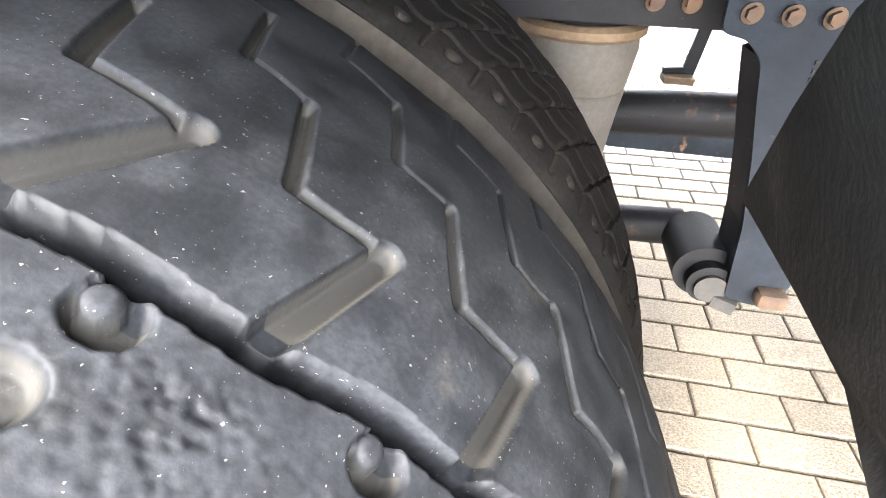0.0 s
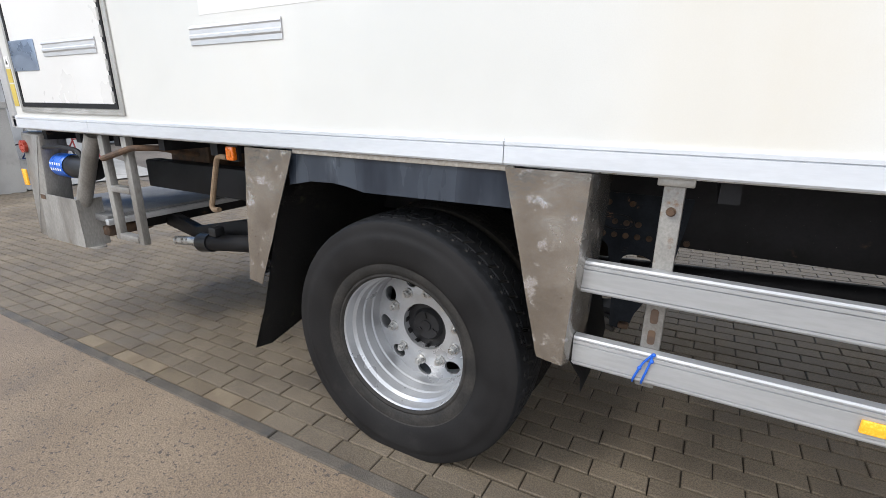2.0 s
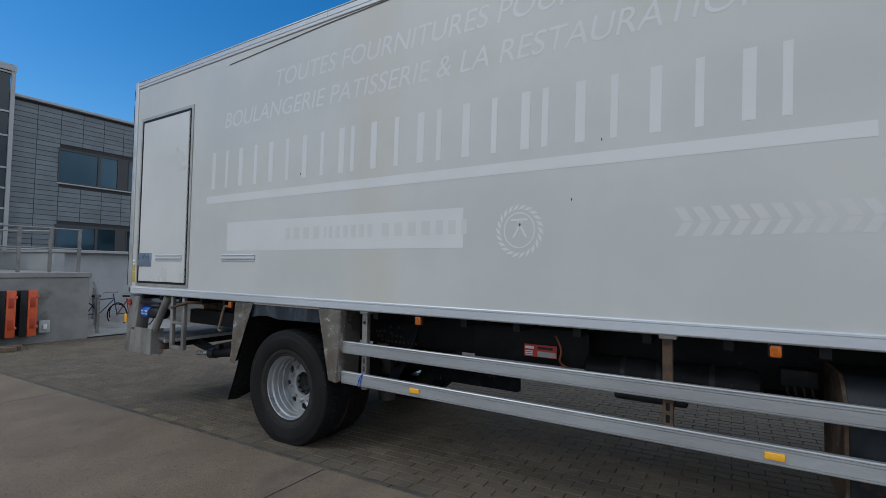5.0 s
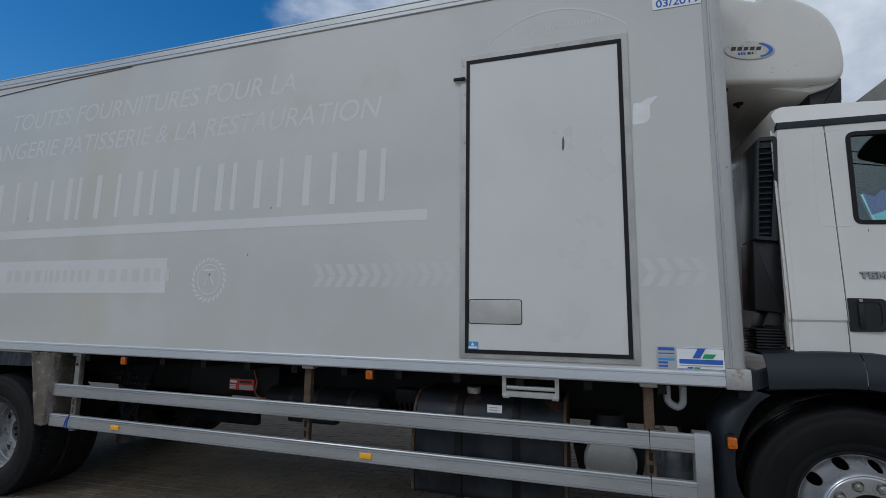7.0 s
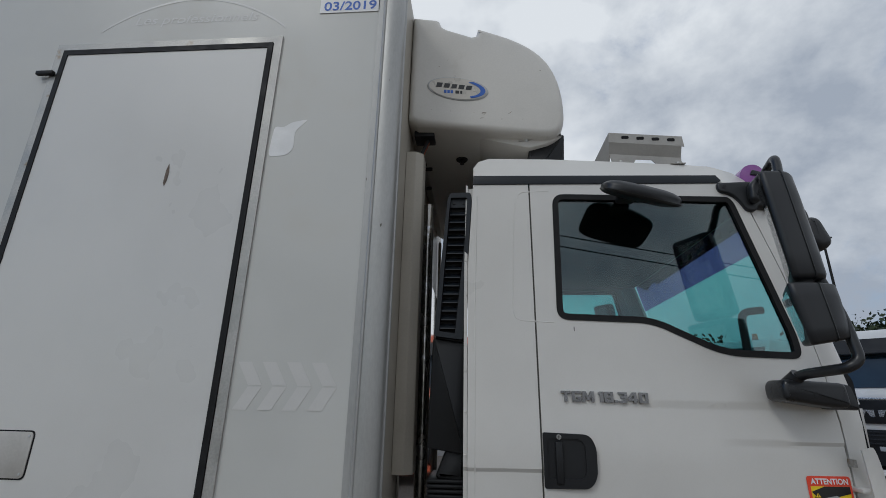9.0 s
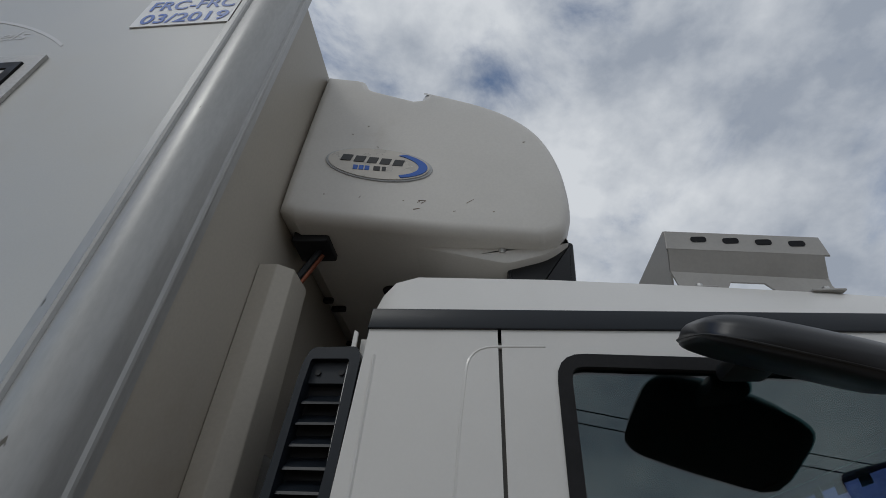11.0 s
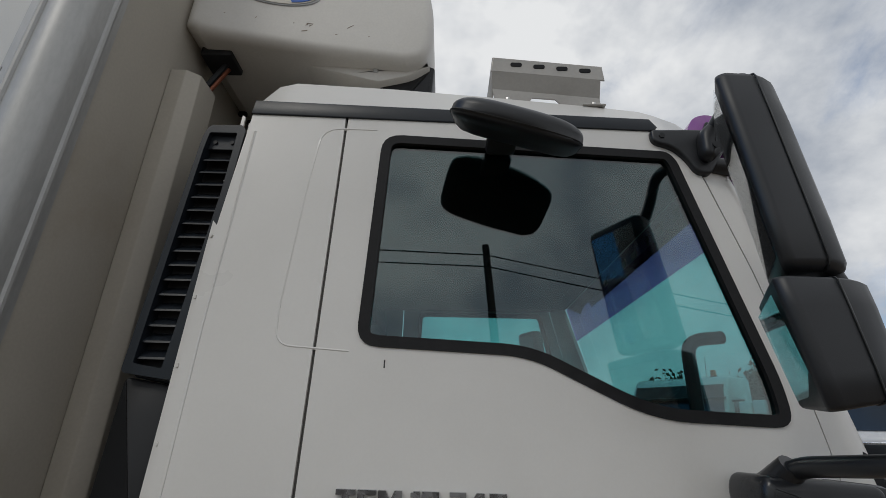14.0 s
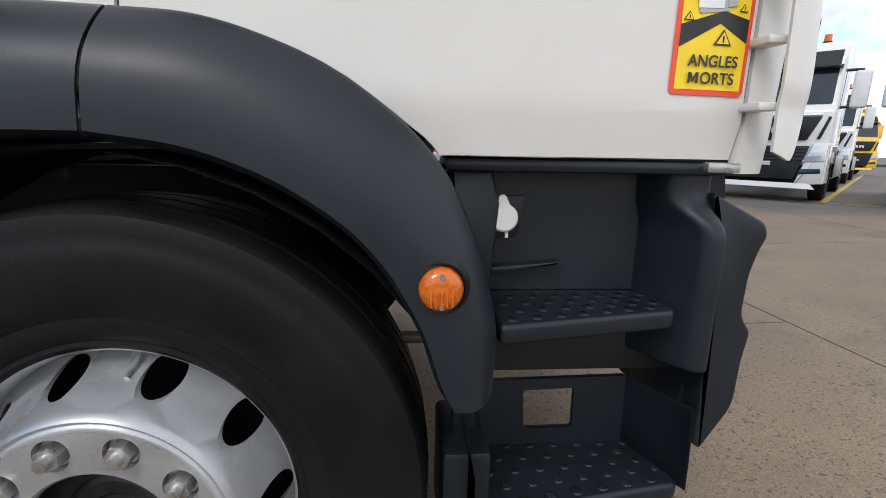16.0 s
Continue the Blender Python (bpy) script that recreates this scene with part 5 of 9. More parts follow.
for ob in list(CH.children):
    if ob.name.split(".")[0] in ("oval_rib", "spring_hanger", "hanger_web", "cast_mark", "hanger_eye", "hanger_nut", "hanger_foot"):
        for v in ob.data.vertices:
            v.co = hanger_lean(v.co)
part("link_arm", rod((0.22, 0.86, 0.575), (-0.46, 0.92, 0.50), 0.035), CHASSIS, CH)
part("rear_axle", rod((AXLE_R[0], 0.5, AXLE_R[2]), (AXLE_R[0], BW - 0.5, AXLE_R[2]), 0.075, sides=20), CHASSIS, CH)
part("differential", rod((AXLE_R[0] - 0.05, 1.1, AXLE_R[2]), (AXLE_R[0] - 0.05, 1.45, AXLE_R[2]), 0.2, sides=28), CHASSIS, CH)
part("front_axle", rod((AXLE_F[0], 0.4, AXLE_F[2] - 0.05), (AXLE_F[0], BW - 0.4, AXLE_F[2] - 0.05), 0.06), CHASSIS, CH)
bag = [(0.0, -0.34), (0.078, -0.34), (0.080, -0.10), (0.081, 0.0), (0.082, 0.03), (0.086, 0.10), (0.090, 0.14), (0.086, 0.146), (0.090, 0.152), (0.096, 0.22), (0.093, 0.24), (0.0, 0.24)]
bm = lathe(bag, 40)
bmesh.ops.rotate(bm, verts=bm.verts[:], cent=(0, 0, 0), matrix=Matrix.Rotation(radians(90), 3, "X"))
part("air_bag", bm, AIRBAG, CH, "dusty rubber air spring", 40, m=Matrix.Translation((-0.02, 1.02, 0.635)) @ Matrix.Diagonal((1.15, 1.15, 1.0, 1.0)))
bm = lathe([(0.0, 0.0), (0.096, 0.0), (0.102, 0.006), (0.102, 0.018), (0.094, 0.026), (0.0, 0.026)], 40)
bmesh.ops.rotate(bm, verts=bm.verts[:], cent=(0, 0, 0), matrix=Matrix.Rotation(radians(90), 3, "X"))
part("air_bag_flange", bm, BRASS_RUST, CH, "rusty flange", 40, m=Matrix.Translation((-0.02, 1.02, 0.876)) @ Matrix.Diagonal((1.15, 1.15, 1.0, 1.0)))
part("air_bag_head", rod((-0.02, 1.02, 0.90), (-0.02, 1.02, 1.03), 0.10, sides=24), CHASSIS, CH)
stay = sheet_with_hole([(0.20, 0.99), (0.44, 0.99), (0.36, 0.854), (0.345, 0.66), (0.265, 0.672), (0.262, 0.695), (0.315, 0.70), (0.325, 0.80), (0.255, 0.88)], rounded([(0.275, 0.90), (0.33, 0.93), (0.335, 0.885), (0.30, 0.855)], 0.015), 1.50, 1.515)
part("stay", stay, CHASSIS, CH, "black stay plate", None)
part("stay_foot", box(0.262, 0.345, 1.46, 1.52, 0.662, 0.682, 0.004), BRASS_RUST, CH)
part("cross_tube", box(0.15, 1.3, 1.47, 1.55, 0.455, 0.612, 0.012), CHASSIS_BLUE, CH)
part("prop_shaft", rod((-0.3, 1.275, 0.62), (4.6, 1.275, 0.86), 0.055), CHASSIS, CH)
# wheel-house roof sheet over the duals
curved_guard([(-1.0, 1.13), (-0.94, 1.2), (-0.80, 1.25), (-0.1, 1.27), (0.06, 1.26)], 0.05, 1.1, "arch_liner", FLAP, "black arch liner", thick=0.006)

# side guard: two ribbed rails on posts
GUARD = part("side_guard", prism(rail_profile(0.034, 0.953, 1.056, [(0.12, 0.16), (0.72, 0.76), (0.86, 0.9)]), 0.252, 5.141, "x"), GUARD_ALU, TRUCK, "ribbed aluminium side guard rails", None)
part("rail", prism(rail_profile(0.034, 0.693, 0.797, [(0.12, 0.16), (0.72, 0.76), (0.86, 0.9)]), 0.248, 5.141, "x"), GUARD_ALU, GUARD, smooth=None)
part("rail_joint", box(5.139, 5.146, 0.033, 0.062, 0.945, 1.062), GASKET_AND_SHADE, GUARD, smooth=None)
part("rail_joint", box(5.139, 5.146, 0.033, 0.062, 0.686, 0.803), GASKET_AND_SHADE, GUARD, smooth=None)
for z0, z1 in ((0.953, 1.056), (0.693, 0.797)):
    part("rail", prism(rail_profile(0.034, z0, z1, [(0.12, 0.16), (0.72, 0.76)]), 5.145, 5.378, "x"), GUARD_ALU, GUARD, smooth=None)
part("end_post", prism(rounded([(5.378, 0.028), (5.462, 0.03), (5.472, 0.05), (5.472, 0.12), (5.378, 0.12)], [0.004, 0.03, 0.02, 0.004, 0.004]), 0.685, 1.066, "z", 0.004), GUARD_ALU, GUARD, "rounded aluminium end post")
SLOT = rounded(rect(-0.011, 0.011, -0.024, 0.024), 0.01)


def guard_post(x, material, z_low, label):
    p = part("guard_post", box(x - 0.028, x + 0.028, 0.066, 0.112, z_low, 1.325, 0.004), material, GUARD, label)
    for z in (0.735, 0.835, 0.905, 0.975):
        part("slot", prism([(x + a, z + b) for a, b in SLOT], 0.0645, 0.0665, "y"), RUSTY if material is not RUSTY else CHASSIS, GUARD, smooth=None)
    part("post_cap", box(x - 0.045, x + 0.05, 0.05, 0.12, 1.302, 1.325, 0.004), ALU_DULL, GUARD)


guard_post(0.472, POST_GALV, 0.66, "galvanised slotted guard post")
guard_post(2.815, RUSTY, 0.66, "rusty guard post")
guard_post(5.15, RUSTY, 0.66, "rusty guard post")
part("bolt", BOLT, BRASS_RUST, GUARD, m=Matrix.Translation((0.472, 0.062, 1.23)))
part("cord", tube(arc_points([(0.488, 0.03, 0.80), (0.462, 0.024, 0.765), (0.44, 0.027, 0.70), (0.438, 0.05, 0.68)], 0.02), 0.0035, 8, bm=tube(arc_points([(0.488, 0.03, 0.80), (0.478, 0.024, 0.75), (0.466, 0.027, 0.70), (0.464, 0.05, 0.68)], 0.02), 0.0035, 8)), CORD, GUARD, "blue cord tied round the lower rail")
for p in ((0.489, 0.028, 0.797), (0.486, 0.026, 0.775), (0.455, 0.024, 0.745)):
    bm = bmesh.new()
    bmesh.ops.create_icosphere(bm, subdivisions=2, radius=0.0065, matrix=Matrix.Translation(p))
    part("cord_knot", bm, CORD, GUARD)
for x in (1.027, 3.325):
    part("reflector", box(x - 0.045, x + 0.045, 0.020, 0.030, 0.722, 0.76, 0.004), AMBER_REFLECT, GUARD, "amber reflector")


def marker_lamp(x, y, z, w=0.052, h=0.062, parent=TRUCK):
    p = part("marker_lamp", prism(rounded(rect(x - w / 2, x + w / 2, z - h / 2, z + h / 2), 0.011), y - 0.02, y + 0.002, "y", 0.005), AMBER, parent, "amber side marker lamp")
    part("lamp_base", prism(rounded(rect(x - w / 2 - 0.006, x + w / 2 + 0.006, z - h / 2 - 0.006, z + h / 2 + 0.006), 0.012), y + 0.003, y + 0.02, "y"), BLACK_PLASTIC, p)
    part("lamp_bracket", box(x - 0.012, x + 0.012, y + 0.012, y + 0.016, z, 1.33 if z > 1.2 else z + 0.05), CHASSIS, p, smooth=None)
    part("lens_square", prism(rect(x - 0.010, x + 0.010, z - 0.012, z + 0.012), y - 0.022, y - 0.019, "y"), mat("dark_amber", (0.45, 0.12, 0.01), None, 30.0, 0.3) if "dark_amber" not in bpy.data.materials else bpy.data.materials["dark_amber"], p, smooth=None)


for x in (-1.343, 1.055, 3.336):
    marker_lamp(x, 0.035, 1.288)

# ---- cab ----
# grey of the strips behind the panel gaps, with the gap's shade as colour
SEAM_GREY = mat("painted_seam_shade", (0.10, 0.095, 0.088), None, 20.0, 0.7)


def side_y(x, z):
    """How far in the cab's skin stands: leaning in with height, and rounding in towards the front."""
    y = 0.210 + 0.055 * max(0.0, z - 1.75) + 0.058 * (x - 6.33)
    if x > 7.25:
        y += 0.5 * (x - 7.25) ** 2
    return y


def skin(outline, hole=None, thick=0.03, cuts_z=(1.36, 1.398, 1.42, 1.48, 1.55, 1.65, 1.692, 1.702, 1.716, 1.726, 1.75, 1.802, 1.812, 1.826, 1.836, 1.932, 1.942, 1.960, 1.970, 2.0, 2.1, 2.26, 2.4, 2.55, 2.68, 2.8), cuts_x=(6.35, 6.4, 6.45, 6.5, 6.55, 6.6, 6.65, 6.7, 6.75, 6.8, 6.85, 6.9, 6.95, 7.0, 7.05, 7.1, 7.15, 7.2, 7.25, 7.3), shift=0.0):
    """A cab panel cut from an (x, z) outline, bent to the cab's side."""
    bm = sheet_with_hole(outline, hole, 0.0, thick) if hole else prism(outline, 0.0, thick, "y")
    for z in cuts_z:
        bmesh.ops.bisect_plane(bm, geom=bm.verts[:] + bm.edges[:] + bm.faces[:], plane_co=(0, 0, z), plane_no=(0, 0, 1))
    for x in cuts_x:
        bmesh.ops.bisect_plane(bm, geom=bm.verts[:] + bm.edges[:] + bm.faces[:], plane_co=(x, 0, 0), plane_no=(1, 0, 0))
    for v in bm.verts:
        y = side_y(v.co.x, v.co.z)
        if v.co.z < 1.950:
            y += 0.005 * min(1.0, max(0.0, (v.co.x - 6.4) / 0.4))
        if v.co.x < 6.25 and v.co.z < 1.709:
            y += 0.008
        if v.co.z < 1.82:
            y += 0.008 * min(1.0, max(0.0, (v.co.x - 6.9) / 0.3))
        y += 0.014 * min(1.0, max(0.0, (1.42 - v.co.z) / 0.10))
        v.co.y += y + shift
    return bm


arch_line = [(6.243, 1.536), (6.29, 1.537), (6.33, 1.536), (6.375, 1.531), (6.42, 1.522), (6.465, 1.511), (6.51, 1.496), (6.553, 1.477), (6.595, 1.454), (6.635, 1.427), (6.672, 1.400), (6.70, 1.378), (6.728, 1.358), (6.745, 1.342), (6.757, 1.326)]
door_outline = [(6.243, 2.908)] + arch_line + [(7.362, 1.328), (7.371, 1.40), (7.367, 1.45), (7.369, 1.9), (7.353, 2.1), (7.330, 2.27), (7.284, 2.5), (7.192, 2.86), (7.168, 2.90), (7.14, 2.922)]
window_hole = rounded([(6.328, 2.275), (6.715, 2.264), (6.828, 2.209), (6.98, 2.138), (7.286, 2.130), (7.284, 2.22), (7.150, 2.82), (7.128, 2.847), (6.342, 2.852)], [0.05, 0.10, 0.10, 0.12, 0.045, 0.1, 0.03, 0.05, 0.055])
CAB = part("cab", skin(door_outline, window_hole), CAB_WHITE, TRUCK, "white lorry cab door, shut", 25)
quarter = [(5.962, 1.528), (6.236, 1.535), (6.236, 2.908), (5.985, 2.903), (5.962, 2.5)]
part("pressed_edge", tube([(5.990 + 0.012 * min(1.0, max(0.0, (z - 2.3) / 0.5)), side_y(6.0, z) + 0.002 + (0.008 if z < 1.709 else 0.0), z) for z in (1.56, 1.69, 1.702, 1.716, 1.73, 2.0, 2.3, 2.55, 2.84)], 0.0045, 6), CAB_WHITE, CAB)
part("quarter_panel", skin(quarter, cuts_x=(6.0, 6.1)), CAB_WHITE, CAB, "", 25)
part("seam", skin([(6.2345, 1.54), (6.2445, 1.54), (6.2445, 2.875), (6.2345, 2.875)], thick=0.01, shift=0.008, cuts_x=()), SEAM_GREY, CAB, smooth=None)
part("seam", skin([(7.345, 1.335), (7.390, 1.335), (7.391, 1.9), (7.386, 1.96), (7.35, 1.96), (7.35, 1.9)], thick=0.008, shift=0.008, cuts_x=()), SEAM_GREY, CAB, smooth=None)
part("seam", skin([(7.376, 1.96), (7.340, 2.27), (7.197, 2.87), (7.18, 2.87), (7.322, 2.25), (7.357, 1.96)], thick=0.008, shift=0.008, cuts_x=()), SEAM_GREY, CAB, smooth=None)
part("panel_flange", skin([(5.946, 1.54), (5.960, 1.54), (5.960, 2.895), (5.952, 2.90), (5.946, 2.5)], thick=0.006, shift=0.012, cuts_x=()), CAB_WHITE, CAB, "", 25)
for k in range(9):
    z = 1.60 + k * 0.155
    part("flange_rivet", rod((5.953, side_y(5.953, z) + 0.008, z), (5.953, side_y(5.953, z) + 0.0135, z), 0.004, 0.005, sides=12), CAB_WHITE, CAB)
# raised outline of the pressed rear panel
press = arc_points([(6.325, 0.0, 2.866), (6.18, 0.0, 2.862), (6.165, 0.0, 2.70), (6.148, 0.0, 2.34), (6.155, 0.0, 2.27), (6.315, 0.0, 2.262)], 0.05)
part("pressed_edge", tube([(p.x, side_y(p.x, p.z) + 0.0022, p.z) for p in press], 0.0036, 6), CAB_WHITE, CAB)



def ring_band(run, inset, y_out, y_in, shift=None):
    """A band that follows a closed outline, inset inwards."""
    c = Vector((sum(p[0] for p in run) / len(run), sum(p[1] for p in run) / len(run)))
    n = len(run)
    inner = []
    for k in range(n):
        a, b, d = Vector(run[k - 1]), Vector(run[k]), Vector(run[(k + 1) % n])
        t = (d - a).normalized()
        q = Vector((-t.y, t.x))
        if (c - b).dot(q) < 0:
            q = -q
        inner.append(tuple(b + q * inset))
    bm = sheet_with_hole(run, inner, y_out, y_in)
    for v in bm.verts:
        v.co.y += side_y(v.co.x, v.co.z)
    return bm, inner


bm, pane_outline = ring_band(window_hole, 0.026, -0.004, 0.02)
part("window_seal", bm, GASKET_AND_SHADE, CAB, "black rubber window seal", 40)
part("window_pane", skin(pane_outline, thick=0.004, shift=0.008), CAB_GLASS, CAB, "tinted side window glass", 40).visible_shadow = False
# far side, mirrored
FAR_CAB = BW


def mirrored(bm):
    for v in bm.verts:
        v.co.y = FAR_CAB - v.co.y
    bmesh.ops.reverse_faces(bm, faces=bm.faces[:])
    return bm


part("far_door", mirrored(skin(door_outline, window_hole)), CAB_WHITE, CAB, "", 25)
part("far_quarter_panel", mirrored(skin(quarter)), CAB_WHITE, CAB, "", 25)
bm, _ = ring_band(window_hole, 0.026, -0.004, 0.02)
part("window_seal", mirrored(bm), GASKET_AND_SHADE, CAB, "", 40)
part("window_pane", mirrored(skin(pane_outline, thick=0.004, shift=0.008)), WINDSCREEN, CAB, "", 40).visible_shadow = False

# shell behind the skins: floor, back wall, roof, corner pillars, front
part("cab_floor", box(5.98, 7.42, 0.30, BW - 0.30, 1.56, 1.60), DARK_CLOTH, CAB, smooth=None)
part("cab_back", box(5.962, 5.99, 0.285, BW - 0.285, 1.55, 2.89), CAB_WHITE, CAB, smooth=None)
part("back_lining", box(5.992, 6.05, 0.30, BW - 0.30, 1.6, 2.88), DARK_CLOTH, CAB, smooth=None)
part("door_lining", skin([(6.26, 1.56), (6.45, 1.545), (6.72, 1.38), (7.30, 1.36), (7.31, 2.09), (6.955, 2.10), (6.7, 2.225), (6.27, 2.23)], thick=0.03, shift=0.034, cuts_z=(), cuts_x=()), DARK_CLOTH, CAB, smooth=None)
part("far_door_lining", mirrored(skin([(6.26, 1.56), (6.45, 1.545), (6.72, 1.38), (7.30, 1.36), (7.31, 2.09), (6.955, 2.10), (6.7, 2.225), (6.27, 2.23)], thick=0.03, shift=0.034, cuts_z=(), cuts_x=())), DARK_CLOTH, CAB, smooth=None)


def roof_shell():
    """The moulded roof: rounded sides, falling to the windscreen."""
    bm = bmesh.new()
    rows = []
    for x, top, edge, inset in ((5.985, 3.035, 2.937, 0.0), (6.01, 3.075, 2.938, 0.0), (6.06, 3.095, 2.938, 0.0), (6.35, 3.094, 2.942, 0.0), (6.65, 3.083, 2.946, 0.0), (6.95, 3.068, 2.950, 0.0), (7.10, 3.058, 2.946, 0.0), (7.14, 3.052, 2.916, 0.0), (7.22, 3.032, 2.905, 0.012), (7.28, 2.998, 2.89, 0.026), (7.32, 2.955, 2.87, 0.04), (7.38, 2.86, 2.83, 0.07)):
        start = side_y(x, 2.945) + 0.010 + inset
        row = []
        for k in range(33):
            u = k / 32
            y = start + (BW - 2 * start) * u
            side = min(u, 1 - u) * (BW - 2 * start)
            h = min(1.0, side / 0.13)
            z = edge + (top - edge) * (1 - (1 - h) ** 2) ** 0.5 + 0.004 * (1 - (2 * u - 1) ** 2)
            row.append(bm.verts.new((x, y, z)))
        rows.append(row)
    for ra, rb in zip(rows, rows[1:]):
        for k in range(32):
            bm.faces.new((ra[k], rb[k], rb[k + 1], ra[k + 1]))
    low = [bm.verts.new((v.co.x, v.co.y, 2.90)) for v in rows[0]]
    for k in range(32):
        bm.faces.new((low[k], rows[0][k], rows[0][k + 1], low[k + 1]))
    bmesh.ops.recalc_face_normals(bm, faces=bm.faces[:])
    return bm


part("roof", roof_shell(), CAB_WHITE, CAB, "white moulded cab roof", 40)
bm = box(6.0, 7.2, 0.0, BW, 2.86, 2.9)
for v in bm.verts:
    inward = side_y(v.co.x, v.co.z) + 0.028
    v.co.y = inward if v.co.y < 1 else BW - inward
part("roof_lining", bm, DARK_CLOTH, CAB, smooth=None)
part("header_lining", prism([(7.195, 2.858), (7.288, 2.862), (7.282, 2.886), (7.195, 2.90)], 0.40, BW - 0.40, "y"), DARK_CLOTH, CAB, smooth=None)
for far in (False, True):
    bm = prism([(5.982, 2.896), (7.098, 2.916), (7.114, 2.930), (7.094, 2.957), (5.986, 2.942)], -0.006, 0.036, "y", 0.003)
    for v in bm.verts:
        v.co.y += side_y(v.co.x, v.co.z)
    part("roof_strip", mirrored(bm) if far else bm, PLASTIC, CAB, "dark roof edge strip")


def corner_panel(z_pairs, name, material, far=False):
    """The rounded front corner from the door's front seam to the nose."""
    bm = bmesh.new()
    rows = []
    for z, x0, x1, y1 in z_pairs:
        y0 = side_y(x0, z) + (0.012 if z < 1.82 else 0.004)
        row = []
        for k in range(9):
            a = math.pi / 2 * k / 8
            row.append(bm.verts.new((x0 + (x1 - x0) * math.sin(a), y0 + (y1 - y0) * (1 - math.cos(a)), z)))
        rows.append(row)
    for ra, rb in zip(rows, rows[1:]):
        for k in range(8):
            bm.faces.new((ra[k], ra[k + 1], rb[k + 1], rb[k]))
    bmesh.ops.recalc_face_normals(bm, faces=bm.faces[:])
    bmesh.ops.solidify(bm, geom=bm.faces[:], thickness=0.02)
    if far:
        mirrored(bm)
    part(name, bm, material, CAB, "", 35)


for far in (False, True):
    corner_panel([(1.30, 7.368, 7.52, 0.50), (1.40, 7.377, 7.53, 0.50), (1.45, 7.377, 7.53, 0.50), (1.9, 7.376, 7.55, 0.47), (1.905, 7.375, 7.55, 0.47), (1.95, 7.372, 7.55, 0.46)], "corner_panel", CAB_WHITE, far)
    corner_panel([(1.965, 7.369, 7.53, 0.42), (2.1, 7.359, 7.50, 0.41), (2.27, 7.337, 7.46, 0.40), (2.5, 7.291, 7.405, 0.38), (2.86, 7.20, 7.30, 0.37), (2.90, 7.185, 7.28, 0.38)], "pillar", CAB_WHITE, far)
part("front_panel", prism([(7.50, 1.30), (7.55, 1.40), (7.555, 1.98), (7.53, 2.05), (7.50, 2.05), (7.50, 1.30)][:5], 0.46, BW - 0.46, "y", 0.01), CAB_WHITE, CAB, "white cab front")
bm = bmesh.new()
for y0, y1 in ((0.40, BW - 0.40),):
    vs = [bm.verts.new(p) for p in ((7.52, y0, 2.05), (7.52, y1, 2.05), (7.30, y1 - 0.02, 2.87), (7.30, y0 + 0.02, 2.87))]
    bm.faces.new(vs)
bmesh.ops.solidify(bm, geom=bm.faces[:], thickness=0.006)
part("windscreen", bm, WINDSCREEN, CAB, "clear windscreen", None).visible_shadow = False
bm = bmesh.new()
vs = [bm.verts.new(p) for p in ((7.343, 0.42, 2.66), (7.343, BW - 0.42, 2.66), (7.292, BW - 0.42, 2.86), (7.292, 0.42, 2.86))]
bm.faces.new(vs)
bmesh.ops.solidify(bm, geom=bm.faces[:], thickness=0.002)
part("sun_strip", bm, PURPLE, CAB, "purple sun strip on the windscreen", None).visible_shadow = False
for k, wide in enumerate((0.10, 0.08, 0.10, 0.03, 0.10, 0.09, 0.08, 0.10)):
    y = 0.50 + k * 0.125
    part("strip_mark", prism([(y, 2.80), (y + wide * 0.5, 2.80), (y + wide * 0.5, 2.84), (y, 2.84)], 7.300, 7.304, "x"), STICKER_BLACK, CAB, smooth=None)
VISOR_M = mat("purple_visor", (0.26, 0.09, 0.31), (0.30, 0.11, 0.36), 4.0, 0.12, fine=0.0)
bow = rounded([(7.272, 2.995), (7.290, 3.062), (7.362, 3.078), (7.412, 3.00), (7.452, 2.88)], [0.0, 0.04, 0.05, 0.06, 0.0], 6)
part("outer_visor", prism(bow + [(x - 0.004, z - 0.007) for x, z in reversed(bow)], 0.44, BW - 0.44, "y"), VISOR_M, CAB, "purple tinted outer sun visor", None)
part("visor_end", prism(bow, 0.437, 0.443, "y", 0.002), VISOR_M, CAB)
part("visor_clip", prism(rounded([(7.318, 3.015), (7.33, 3.04), (7.375, 3.025), (7.39, 2.985), (7.37, 2.98), (7.355, 3.01)], 0.006), 0.429, 0.437, "y", 0.002), MIRROR_SHELL, CAB)
# inside
part("dashboard", prism(rounded([(7.05, 1.75), (7.08, 2.10), (7.25, 2.17), (7.48, 2.08), (7.48, 1.62), (7.15, 1.62)], 0.04), 0.32, BW - 0.32, "y", 0.01), DARK_CLOTH, CAB, "dark dashboard")
for y in (0.78, BW - 0.78):
    part("seat", box(6.32, 6.85, y - 0.25, y + 0.25, 1.78, 1.95, 0.05), DARK_CLOTH, CAB, "dark cloth seat")
    part("backrest", prism(rounded([(6.28, 1.9), (6.45, 1.92), (6.34, 2.40), (6.20, 2.40)], 0.04), y - 0.23, y + 0.23, "y", 0.03), DARK_CLOTH, CAB)
    part("headrest", prism(rounded([(6.20, 2.41), (6.32, 2.41), (6.29, 2.56), (6.20, 2.56)], 0.03), y - 0.13, y + 0.13, "y", 0.03), DARK_CLOTH, CAB)
